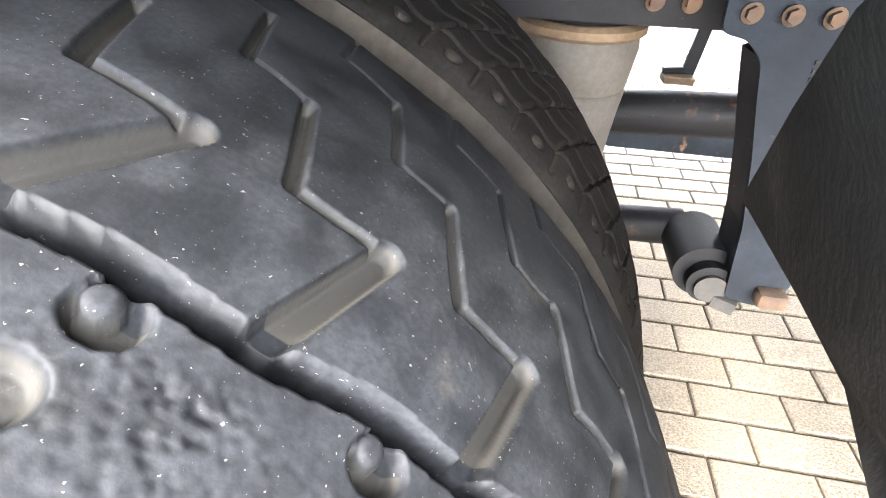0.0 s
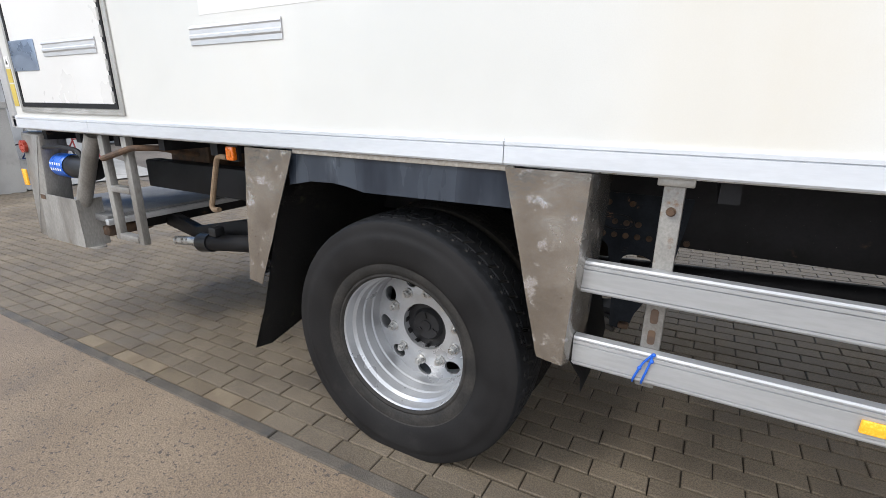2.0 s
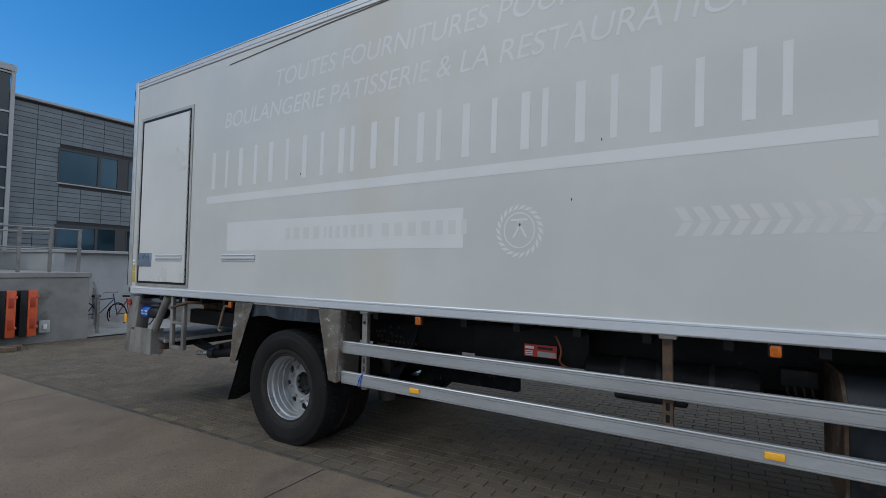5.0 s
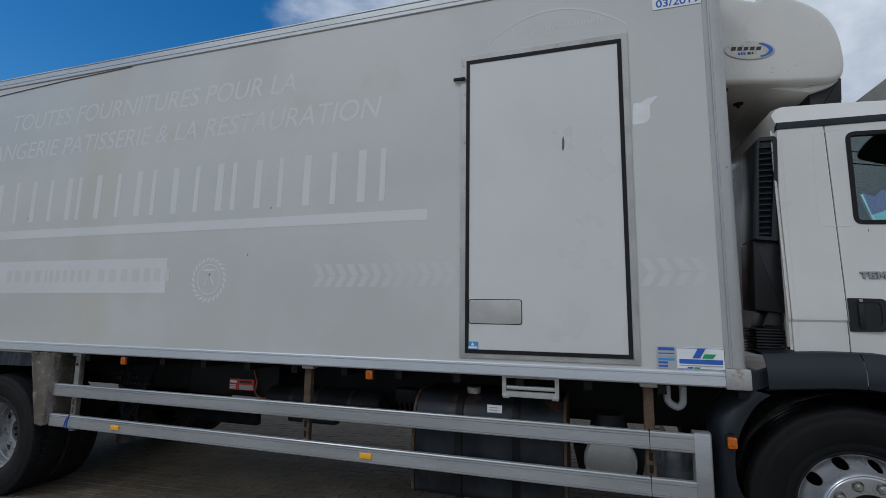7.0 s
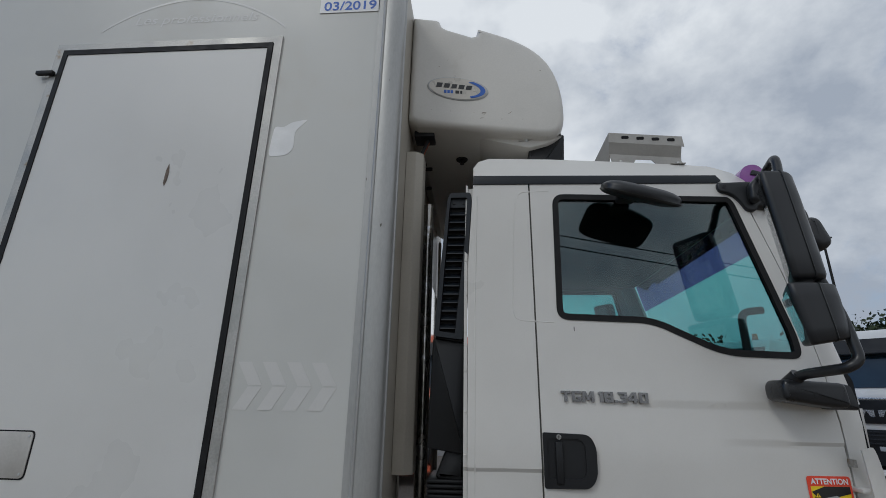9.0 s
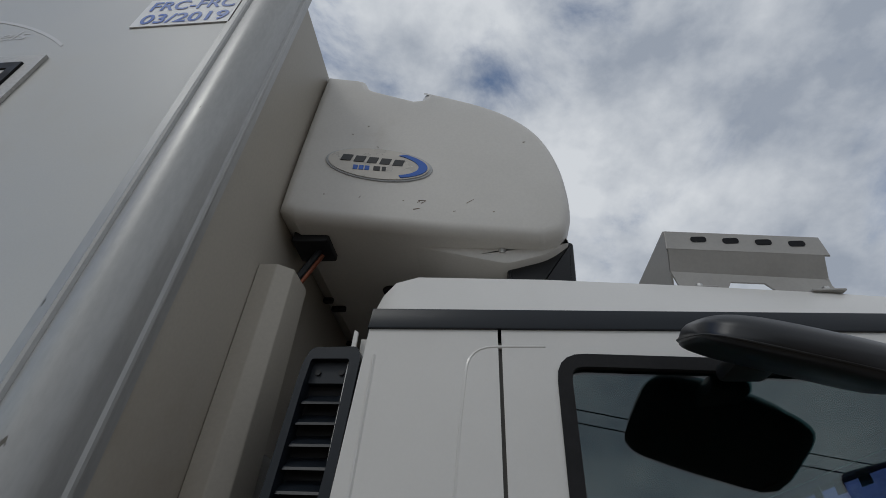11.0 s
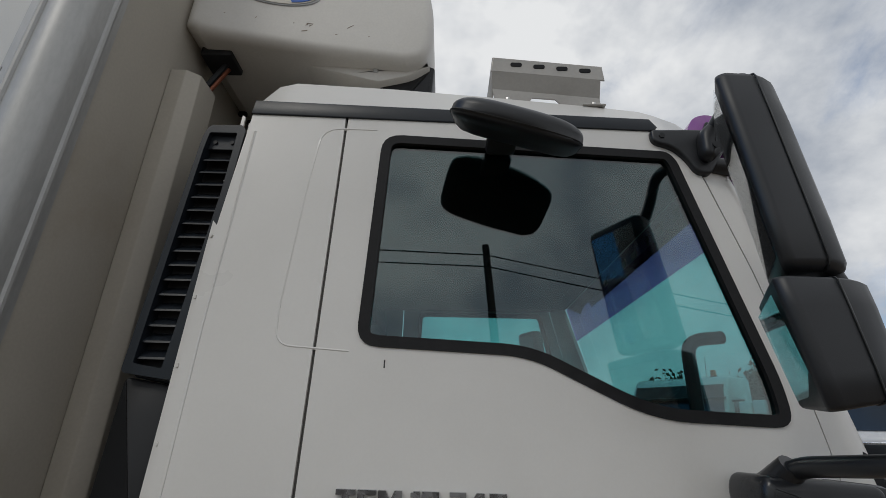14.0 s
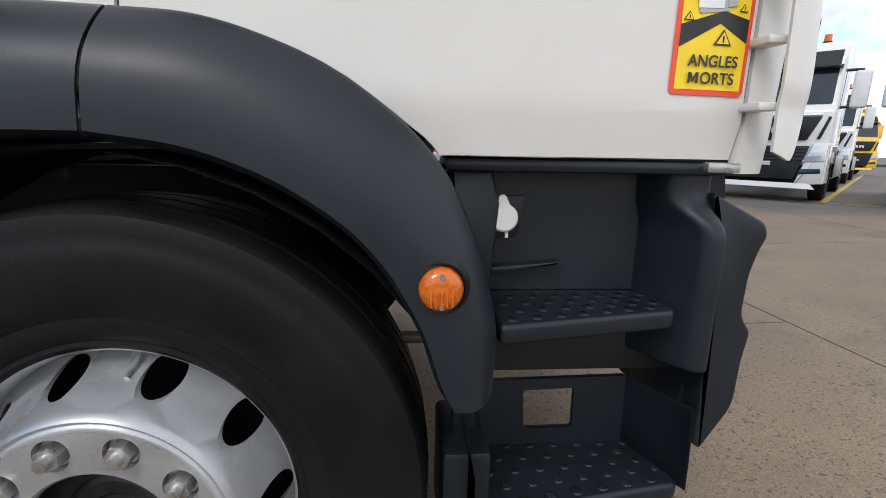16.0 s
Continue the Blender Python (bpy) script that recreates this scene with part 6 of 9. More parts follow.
bm = tube([(6.98 - 0.13 * math.sin(a) , BW - 0.78 + 0.23 * math.cos(a), 2.16 + 0.19 * math.sin(a)) for a in [2 * math.pi * k / 28 for k in range(28)]], 0.015, 8, closed=True)
part("steering_wheel", bm, BLACK_PLASTIC, CAB)
for y in (0.36, BW - 0.36):
    part("grab_handle", tube(arc_points([(7.20, y, 2.05), (7.12, y, 2.10), (7.12, y, 2.33), (7.21, y, 2.34)], 0.04), 0.016, 10), BLACK_PLASTIC, CAB, "black grab handle")

# model lettering and door handle
CHROME_BRIGHT = mat("worn_chrome_lettering", (0.22, 0.22, 0.225), (0.32, 0.32, 0.325), 30.0, 0.25, 0.9, fine=0.05)
RING = [(0, 0, 0.72, 0.22), (0, 0.78, 0.72, 1), (0, 0.22, 0.24, 0.78), (0.48, 0.22, 0.72, 0.78)]
GLYPHS = {
    "T": (0.78, [(0, 0.76, 0.78, 1), (0.26, 0, 0.52, 0.76)]),
    "G": (0.74, [(0, 0, 0.74, 0.22), (0, 0.78, 0.74, 1), (0, 0.22, 0.25, 0.78), (0.50, 0.22, 0.74, 0.48), (0.36, 0.32, 0.50, 0.48)]),
    "1": (0.36, [(0.11, 0, 0.36, 1), (0, 0.74, 0.11, 0.94)]),
    "8": (0.72, [(0, 0, 0.72, 0.2), (0, 0.41, 0.72, 0.59), (0, 0.8, 0.72, 1), (0, 0.2, 0.24, 0.41), (0, 0.59, 0.24, 0.8), (0.48, 0.2, 0.72, 0.41), (0.48, 0.59, 0.72, 0.8)]),
    ".": (0.24, [(0, 0, 0.24, 0.24)]),
    "3": (0.68, [(0, 0, 0.68, 0.2), (0.16, 0.41, 0.68, 0.59), (0, 0.8, 0.68, 1), (0.44, 0.2, 0.68, 0.41), (0.44, 0.59, 0.68, 0.8)]),
    "4": (0.78, [(0.42, 0, 0.66, 1), (0, 0.2, 0.42, 0.42), (0.66, 0.2, 0.78, 0.42)]),
    "0": (0.72, RING),
}
x, across, tall = 6.322, 0.0478, 0.0395
for sign in "TGM 18.340":
    if sign == " ":
        x += 0.26 * across
        continue
    bm = bmesh.new()
    if sign == "M":
        wide = 0.96
        prism([(x + a * across, 1.955 + b * tall) for a, b in ((0, 0), (0, 1), (0.30, 1), (0.48, 0.56), (0.66, 1), (0.96, 1), (0.96, 0), (0.72, 0), (0.72, 0.58), (0.56, 0.16), (0.40, 0.16), (0.24, 0.58), (0.24, 0))], -0.010, 0.002, "y", bm=bm)
    else:
        wide, blocks = GLYPHS[sign]
        for a0, b0, a1, b1 in blocks:
            prism(rect(x + a0 * across, x + a1 * across, 1.955 + b0 * tall, 1.955 + b1 * tall), -0.010, 0.002, "y", bm=bm)
        if sign == "4":
            prism([(x + a * across, 1.955 + b * tall) for a, b in ((0, 0.42), (0.22, 0.42), (0.42, 0.76), (0.42, 1), (0.34, 1))], -0.010, 0.002, "y", bm=bm)
    for v in bm.verts:
        v.co.y += side_y(v.co.x, 1.975)
        v.co.z -= 0.006 * (v.co.x - 6.322)
    part("model_lettering", bm, CHROME_BRIGHT, CAB, smooth=None)
    x += (wide + 0.09) * across
hy = side_y(6.3, 1.75)
outer = rounded([(6.244, 1.652), (6.409, 1.654), (6.436, 1.694), (6.438, 1.796), (6.416, 1.838), (6.244, 1.843)], [0.008, 0.03, 0.03, 0.03, 0.03, 0.008])
inner = rounded([(6.258, 1.685), (6.385, 1.685), (6.398, 1.71), (6.398, 1.80), (6.38, 1.822), (6.258, 1.822)], 0.02)
part("door_handle", sheet_with_hole(outer, inner, hy - 0.009, hy + 0.004), BLACK_PLASTIC, CAB, "black recessed door handle", 30)
part("handle_recess", prism(inner, hy - 0.003, hy - 0.0005, "y"), BLACK_PLASTIC, CAB, smooth=None)
part("handle_grip", box(6.288, 6.315, hy - 0.016, hy - 0.002, 1.668, 1.812, 0.005), BLACK_PLASTIC, CAB)
part("key_lock", rod((6.302, hy - 0.016, 1.828), (6.302, hy + 0.002, 1.828), 0.009, sides=18), BARE_STEEL, CAB)
part("key_slot", box(6.3005, 6.3035, hy - 0.0175, hy - 0.0155, 1.823, 1.833), STICKER_BLACK, CAB, smooth=None)

# warning sticker
sx0, sx1, sz0, sz1 = 7.190, 7.352, 1.450, 1.712


def sticker_y(x):
    return side_y(x, 1.6) + 0.012


def sticker_x(x):
    return 7.277 + (x - 7.266) * 1.06


def on_door(points, lift, material, name="sticker_shape", label=""):
    bm = prism(points, 0.0, 0.0008, "y")
    bmesh.ops.bisect_plane(bm, geom=bm.verts[:] + bm.edges[:] + bm.faces[:], plane_co=(7.23, 0, 0), plane_no=(1, 0, 0))
    bmesh.ops.bisect_plane(bm, geom=bm.verts[:] + bm.edges[:] + bm.faces[:], plane_co=(7.28, 0, 0), plane_no=(1, 0, 0))
    for v in bm.verts:
        v.co.x = sticker_x(v.co.x)
        v.co.y += sticker_y(v.co.x) - lift
    return part(name, bm, material, CAB, label, None)


on_door(rounded(rect(sx0, sx1 - 0.01, sz0, sz1), 0.012), 0.0022, STICKER_RED, "warning_sticker", "red and yellow blind-spot warning sticker")
on_door(rect(7.199, 7.333, 1.460, 1.678), 0.0034, STICKER_YELLOW)
on_door([(7.199, 1.66), (7.225, 1.63), (7.333, 1.655), (7.333, 1.678), (7.245, 1.678)][::-1], 0.0044, STICKER_BLACK)
on_door([(7.199, 1.575), (7.199, 1.535), (7.275, 1.58), (7.333, 1.548), (7.333, 1.59), (7.28, 1.602)], 0.0044, STICKER_BLACK)
on_door([(7.222, 1.625), (7.232, 1.595), (7.288, 1.602), (7.296, 1.638), (7.282, 1.648), (7.235, 1.64)], 0.0054, STICKER_GREY)
on_door([(7.225, 1.627), (7.276, 1.632), (7.276, 1.606), (7.227, 1.604)], 0.0064, STICKER_WHITE)
on_door([(7.282, 1.630), (7.302, 1.632), (7.303, 1.612), (7.284, 1.608)], 0.0064, STICKER_GREY)
for a, b, s_ in ((7.217, 1.648, 0.012), (7.212, 1.588, 0.010), (7.283, 1.552, 0.018), (7.318, 1.608, 0.009)):
    on_door([(a - s_, b - s_ * 0.6), (a + s_, b - s_ * 0.6), (a, b + s_)], 0.0056, STICKER_BLACK)
    on_door([(a - s_ * 0.72, b - s_ * 0.45), (a + s_ * 0.72, b - s_ * 0.45), (a, b + s_ * 0.72)], 0.0066, STICKER_YELLOW)
    on_door(rect(a - s_ * 0.08, a + s_ * 0.08, b - s_ * 0.3, b + s_ * 0.35), 0.0074, STICKER_BLACK)
lean_door = Matrix.Rotation(radians(4.5), 4, "Z")
letter("ATTENTION", 0, 0, 0, 0.019, STICKER_WHITE, CAB, width=0.136, offset=0.03, m=Matrix.Translation((sticker_x(7.200), sticker_y(sticker_x(7.200)) - 0.0065, 1.686)) @ lean_door)
letter("ANGLES", 0, 0, 0, 0.021, STICKER_BLACK, CAB, width=0.106, offset=0.02, m=Matrix.Translation((sticker_x(7.218), sticker_y(sticker_x(7.218)) - 0.0075, 1.502)) @ lean_door)
at_m = Matrix.Translation((sticker_x(7.222), sticker_y(sticker_x(7.222)) - 0.0075, 1.471)) @ lean_door
part("sticker_letter", prism([(a * 0.0215, b * 0.0198) for a, b in ((0, 0), (0, 1), (0.27, 1), (0.5, 0.45), (0.73, 1), (1, 1), (1, 0), (0.79, 0), (0.79, 0.66), (0.57, 0.14), (0.43, 0.14), (0.21, 0.66), (0.21, 0))], -0.0004, 0.0004, "y"), STICKER_BLACK, CAB, smooth=None, m=at_m)
letter("ORTS", 0, 0, 0, 0.021, STICKER_BLACK, CAB, width=0.0725, offset=0.02, m=at_m @ Matrix.Translation((0.0255, 0, 0)))
part("paint_chip", box(6.393, 6.396, side_y(6.4, 2.24) - 0.001, side_y(6.4, 2.24) + 0.002, 2.228, 2.246), STICKER_BLACK, CAB, smooth=None)

# white air deflector ahead of the door with its dark gap
bm = bmesh.new()
rows = []
for i in range(25):
    v = i / 24
    row = []
    for k in range(13):
        u = k / 12
        top = 1.806 + 0.016 * u - 0.06 * max(0.0, (u - 0.6) / 0.4) ** 3
        low = 1.346 - 0.028 * u + 0.085 * max(0.0, (u - 0.5) / 0.5) ** 3
        z = low + (top - low) * v
        left = 7.372 + 0.016 * (1.80 - z) / 0.4
        right = 7.440 + 0.020 * min(1.0, (1.80 - z) / 0.3)
        bulge = 0.006 * min(1.0, max(0.0, (1.45 - z) / 0.012))
        row.append(bm.verts.new((left + (right - left) * u, 0.214 + 0.024 * u ** 2 + bulge, z)))
    rows.append(row)
for ra, rb in zip(rows, rows[1:]):
    for k in range(12):
        bm.faces.new((ra[k], ra[k + 1], rb[k + 1], rb[k]))
bmesh.ops.recalc_face_normals(bm, faces=bm.faces[:])
bmesh.ops.solidify(bm, geom=bm.faces[:], thickness=0.007)
part("air_deflector", bm, CAB_WHITE, CAB, "white air deflector", 40)
for z in (1.43, 1.55, 1.67):
    part("deflector_web", box(7.358, 7.402, 0.235, 0.30, z - 0.008, z + 0.008, 0.005), CAB_WHITE, CAB)
part("deflector_bracket", box(7.362, 7.374, 0.255, 0.285, 1.745, 1.772), ALU_DULL, CAB, smooth=None)

# mirrors on the door's front pillar
part("mirror_mount", prism(rounded([(7.094, 1.972), (7.27, 1.948), (7.318, 1.952), (7.312, 2.034), (7.105, 2.046), (7.092, 2.02)], 0.018), 0.125, 0.25, "y", 0.018, segments=3), MIRROR_SHELL, CAB, "black mirror mount")
part("mount_tip", prism(rounded([(7.305, 1.945), (7.368, 1.942), (7.352, 2.03), (7.31, 2.036)], 0.015), 0.16, 0.31, "y", 0.012), MIRROR_SHELL, CAB)
part("mount_cap", rod((7.20, 0.1235, 1.992), (7.20, 0.127, 1.992), 0.0085, sides=20), BLACK_PLASTIC, CAB)
part("mirror_arm", tube(arc_points([(7.145, 0.18, 2.035), (7.163, 0.12, 2.062), (7.205, -0.045, 2.074), (7.245, -0.05, 2.10), (7.240, -0.03, 2.24), (7.190, 0.02, 2.5), (7.150, 0.03, 2.72)], 0.05), 0.0175, 14), MIRROR_SHELL, CAB, "bent black mirror arm")
part("arm_foot", rod((7.142, 0.185, 2.015), (7.160, 0.135, 2.062), 0.034, 0.024), MIRROR_SHELL, CAB)
part("upper_bracket", prism(rounded([(7.087, 2.912), (7.086, 2.870), (7.145, 2.854), (7.177, 2.814), (7.195, 2.775), (7.233, 2.772), (7.292, 2.862), (7.286, 2.888), (7.266, 2.913), (7.21, 2.916)], [0.012, 0.02, 0.04, 0.04, 0.02, 0.012, 0.02, 0.015, 0.02, 0.03]), 0.300, 0.352, "y", 0.008, segments=3), MIRROR_SHELL, CAB, "black mirror bracket")
part("bracket_boss", prism(rounded([(7.205, 2.885), (7.200, 2.815), (7.225, 2.795), (7.278, 2.845), (7.272, 2.905), (7.235, 2.918)], 0.02), 0.258, 0.305, "y", 0.018, segments=4), MIRROR_SHELL, CAB)
part("upper_arm", tube(arc_points([(7.258, 0.31, 2.892), (7.247, 0.175, 2.930), (7.232, 0.112, 2.932), (7.212, 0.08, 2.84), (7.170, 0.05, 2.74)], 0.045), 0.0175, 16), MIRROR_SHELL, CAB, "bent black tubular mirror arm")
part("arm_collar", rod((7.259, 0.310, 2.892), (7.252, 0.235, 2.913), 0.030, 0.021), MIRROR_SHELL, CAB)
part("bracket_bolt", rod((7.115, 0.297, 2.890), (7.115, 0.304, 2.890), 0.008, sides=12), BLACK_PLASTIC, CAB)
part("bracket_bolt", rod((7.232, 0.255, 2.835), (7.232, 0.262, 2.835), 0.009, sides=12), BLACK_PLASTIC, CAB)


def mirror_head(top, low, y0, y1, slant, name, label, far=False):
    """A moulded mirror case between two levels (z, x of the glass, x of the nose), with a parting seam and the glass facing back."""
    bm = bmesh.new()
    rings, seam = [], []
    levels = [(0.0, 0.030), (0.004, 0.018), (0.016, 0.007), (0.04, 0.002), (0.25, 0.0), (0.5, 0.0), (0.75, 0.0), (0.955, 0.002), (0.982, 0.007), (0.995, 0.018), (1.0, 0.030)]
    for v, inset in levels:
        z = top[0] + (low[0] - top[0]) * v
        a, b = top[1] + (low[1] - top[1]) * v, top[2] + (low[2] - top[2]) * v
        w = b - a
        plan = rounded([(a, y0 + 0.014), (a + 0.012, y0), (a + 0.62 * w, y0 + 0.002), (a + 0.93 * w, y0 + 0.035), (b, y0 + 0.09), (b - 0.04 * w, y1 - 0.02), (a + 0.10, y1), (a + 0.088, y1 - 0.006)], [0.006, 0.02, 0.05, 0.03, 0.03, 0.02, 0.006, 0.004], 3)
        c = Vector((a + 0.5 * w, (y0 + y1) / 2))
        ring = []
        for p in plan:
            q = Vector(p)
            d = (c - q)
            q = q + d.normalized() * min(inset, 0.6 * d.length)
            ring.append(bm.verts.new((q.x, q.y, z - slant * v * (b - q.x) / w)))
        rings.append(ring)
        seam.append((a + 0.50 * w, y0 + 0.001 + inset * 0.8, z - slant * v * 0.5))
    n = len(rings[0])
    for ra, rb in zip(rings, rings[1:]):
        for k in range(n):
            bm.faces.new((ra[k], ra[(k + 1) % n], rb[(k + 1) % n], rb[k]))
    bm.faces.new(rings[0][::-1])
    bm.faces.new(rings[-1])
    bmesh.ops.recalc_face_normals(bm, faces=bm.faces[:])
    h = part(name, mirrored(bm) if far else bm, MIRROR_SHELL, CAB, label, 50)
    st = tube(seam, 0.0016, 6)
    part("case_seam", mirrored(st) if far else st, STICKER_BLACK, h)
    bm = bmesh.new()
    za, zb = top[0] - 0.03, low[0] + 0.03
    bm.faces.new([bm.verts.new(p) for p in ((top[1] + 0.003, y0 + 0.026, za), (top[1] + 0.076, y1 - 0.02, za), (low[1] + 0.076, y1 - 0.02, zb - slant), (low[1] + 0.003, y0 + 0.026, zb - slant))])
    bmesh.ops.solidify(bm, geom=bm.faces[:], thickness=0.003)
    part("mirror_glass", mirrored(bm) if far else bm, MIRROR_FACE, h, "mirror glass", None)
    return h


for far in (False, True):
    mirror_head((2.790, 7.050, 7.200), (2.376, 7.090, 7.242), -0.066, 0.115, 0.006, "far_mirror" if far else "main_mirror", "tall black wing mirror", far)
    mirror_head((2.356, 7.055, 7.252), (2.172, 7.092, 7.262), -0.082, 0.115, 0.030, "far_wide_mirror" if far else "wide_mirror", "black wide-angle mirror", far)
# kerb mirror above the window: flat, with a pointed front end
def kerb_shell(x, y, z):
    """A unit-ball point laid on the kerb mirror's case, squarer below where its glass sits."""
    rho, a = math.hypot(x, y), math.atan2(y, x)
    power = 4.0 + 5.0 * min(1.0, max(0.0, -1.6 * z))
    square = (abs(math.cos(a)) ** power + abs(math.sin(a)) ** power) ** (-1.0 / power)
    reach = rho ** 0.55 * square
    taper = 1.0 - 0.22 * (1.0 - min(1.0, max(0.0, -1.6 * z))) * max(0.0, reach * math.cos(a)) ** 1.5
    return Vector((0.158 * reach * math.cos(a), 0.105 * taper * reach * math.sin(a), (0.040 if z > 0 else 0.026) * math.copysign(abs(z) ** 0.75, z)))


kerb_m = Matrix.Translation((6.682, 0.140, 2.782)) @ Matrix.Rotation(radians(16), 4, "Y") @ Matrix.Rotation(radians(24), 4, "X")
bm = bmesh.new()
bmesh.ops.create_uvsphere(bm, u_segments=36, v_segments=18, radius=1.0)
for v in bm.verts:
    v.co = kerb_m @ kerb_shell(*v.co)
KERB_MIRROR = part("kerb_mirror", bm, MIRROR_SHELL, CAB, "black kerb mirror over the window", 60)
part("case_seam", tube([kerb_m @ (kerb_shell(math.cos(a) * 0.985, math.sin(a) * 0.985, -0.17) * 1.002) for a in [2 * math.pi * k / 64 for k in range(65)]], 0.0016, 6), STICKER_BLACK, KERB_MIRROR)
bm = lathe([(0.0, -0.004), (0.8, -0.0035), (1.0, 0.002), (1.0, 0.012)], 28)
part("case_boss", bm, MIRROR_SHELL, KERB_MIRROR, "", 50, m=kerb_m @ Matrix.Translation((0.0, -0.036, 0.036)) @ Matrix.Rotation(radians(12), 4, "X") @ Matrix.Rotation(radians(-90), 4, "X") @ Matrix.Diagonal((0.030, 1.0, 0.013, 1.0)))
part("kerb_mirror_arm", box(6.62, 6.70, 0.19, 0.285, 2.80, 2.832, 0.012), MIRROR_SHELL, CAB)
part("front_mirror", prism(rounded([(7.42, 2.74), (7.48, 2.74), (7.52, 2.62), (7.47, 2.58), (7.42, 2.62)], 0.03), 0.28, 0.46, "y", 0.03, segments=3), MIRROR_SHELL, CAB, "black front mirror", 50)
part("front_mirror_arm", tube(arc_points([(7.235, 0.325, 2.812), (7.35, 0.325, 2.803), (7.45, 0.345, 2.785), (7.455, 0.36, 2.70)], 0.04), 0.024, 12), MIRROR_SHELL, CAB)

# roof bracket left from a removed deflector
RACK_M = mat("grey_folded_steel", (0.36, 0.345, 0.32), (0.42, 0.405, 0.38), 6.0, 0.45, 0.2, fine=0.05)
part("roof_bracket", prism([(6.655, 3.225), (6.999, 3.195), (7.003, 3.140), (6.648, 3.170)], 0.368, 0.373, "y", 0.0015), RACK_M, CAB, "grey folded steel roof bracket", None)
bm = prism([(0.368, 3.172), (0.392, 3.120), (0.397, 3.122), (0.373, 3.174)], 6.652, 6.990, "x")
for v in bm.verts:
    v.co.z -= 0.087 * (v.co.x - 6.652)
part("bracket_fold", bm, RACK_M, CAB, smooth=None)
bm = prism([(6.652, 3.124), (6.990, 3.094), (6.985, 3.085), (7.012, 3.025), (6.888, 3.040), (6.850, 3.083), (6.778, 3.088), (6.758, 3.055), (6.665, 3.060)], 0.392, 0.397, "y")
part("bracket_web", bm, RACK_M, CAB, smooth=None)
part("bracket_side", prism([(0.370, 3.225), (0.370, 3.172), (0.393, 3.124), (0.42, 3.06), (1.3, 3.11), (1.3, 3.235)], 6.652, 6.657, "x"), RACK_M, CAB, smooth=None)
part("bracket_side", prism([(0.390, 3.10), (0.395, 3.05), (1.3, 3.10), (1.3, 3.15)], 6.985, 6.990, "x"), RACK_M, CAB, smooth=None)
for x in (6.728, 6.800, 6.872, 6.944):
    z = 3.225 - (x - 6.655) * 0.087 - 0.023
    # dark plate on the face stands in for an open slot
    part("slot", prism(rounded(rect(x - 0.018, x + 0.018, z - 0.008, z + 0.008), 0.0075), 0.3665, 0.3685, "y"), CHASSIS, CAB, smooth=None)
for x in (6.700, 6.965):
    part("bracket_foot", box(x - 0.035, x + 0.035, 0.372, 0.400, 3.062 - 0.045 * (x - 6.7), 3.067 - 0.045 * (x - 6.7), 0.0015), RACK_M, CAB)
    part("foot_bolt", rod((x, 0.383, 3.064 - 0.045 * (x - 6.7)), (x, 0.383, 3.075 - 0.045 * (x - 6.7)), 0.008, sides=8), BARE_STEEL, CAB)

# air intake tower behind the cab
INT = part("air_intake", prism(rounded([(5.822, 2.20), (5.945, 2.18), (5.975, 2.84), (5.968, 2.858), (5.882, 2.855), (5.868, 2.83)], 0.012), 0.285, 0.52, "y", 0.006), PLASTIC, CAB, "dark slatted air intake")
rimr = rounded([(5.820, 2.205), (5.940, 2.19), (5.978, 2.835), (5.970, 2.855), (5.880, 2.853), (5.868, 2.82)], 0.012)
rimi = rounded([(5.842, 2.225), (5.908, 2.215), (5.950, 2.65), (5.958, 2.830), (5.884, 2.830), (5.878, 2.78)], 0.006)
part("intake_rim", sheet_with_hole(rimr, rimi, 0.245, 0.285), PLASTIC, INT)
# black plate on the solid tower paints the shade between the slats
part("intake_dark", prism(rimi, 0.281, 0.284, "y"), GASKET_AND_SHADE, INT, smooth=None)
part("intake_plate", prism([(5.880, 2.788), (5.956, 2.788), (5.958, 2.830), (5.884, 2.830)], 0.262, 0.28, "y"), PLASTIC, INT, smooth=None)
for x in (5.897, 5.942):
    part("intake_screw", rod((x, 0.258, 2.808), (x, 0.263, 2.808), 0.0055, sides=12), BLACK_PLASTIC, INT)
for k in range(15):
    z = 2.235 + k * 0.0365
    part("slat", prism([(0.252, z), (0.254, z + 0.005), (0.281, z + 0.026), (0.283, z + 0.021)], 5.844 + 0.0026 * k, 5.907 + 0.0036 * k, "x"), PLASTIC, INT, smooth=None)
part("intake_lower", prism(rounded([(5.800, 1.77), (5.955, 1.75), (5.958, 2.178), (5.815, 2.198)], 0.012), 0.27, 0.52, "y", 0.01), BLACK_PLASTIC, CAB)
part("intake_neck", prism(rounded([(5.83, 1.66), (5.955, 1.65), (5.955, 1.76), (5.875, 1.77)], 0.02), 0.29, 0.52, "y", 0.02), BLACK_PLASTIC, CAB)
for k in range(9):
    z = 1.50 + k * 0.018
    part("bellow_ring", box(5.80, 5.955, 0.29, 0.55, z, z + 0.014, 0.006), BLACK_PLASTIC, CAB)

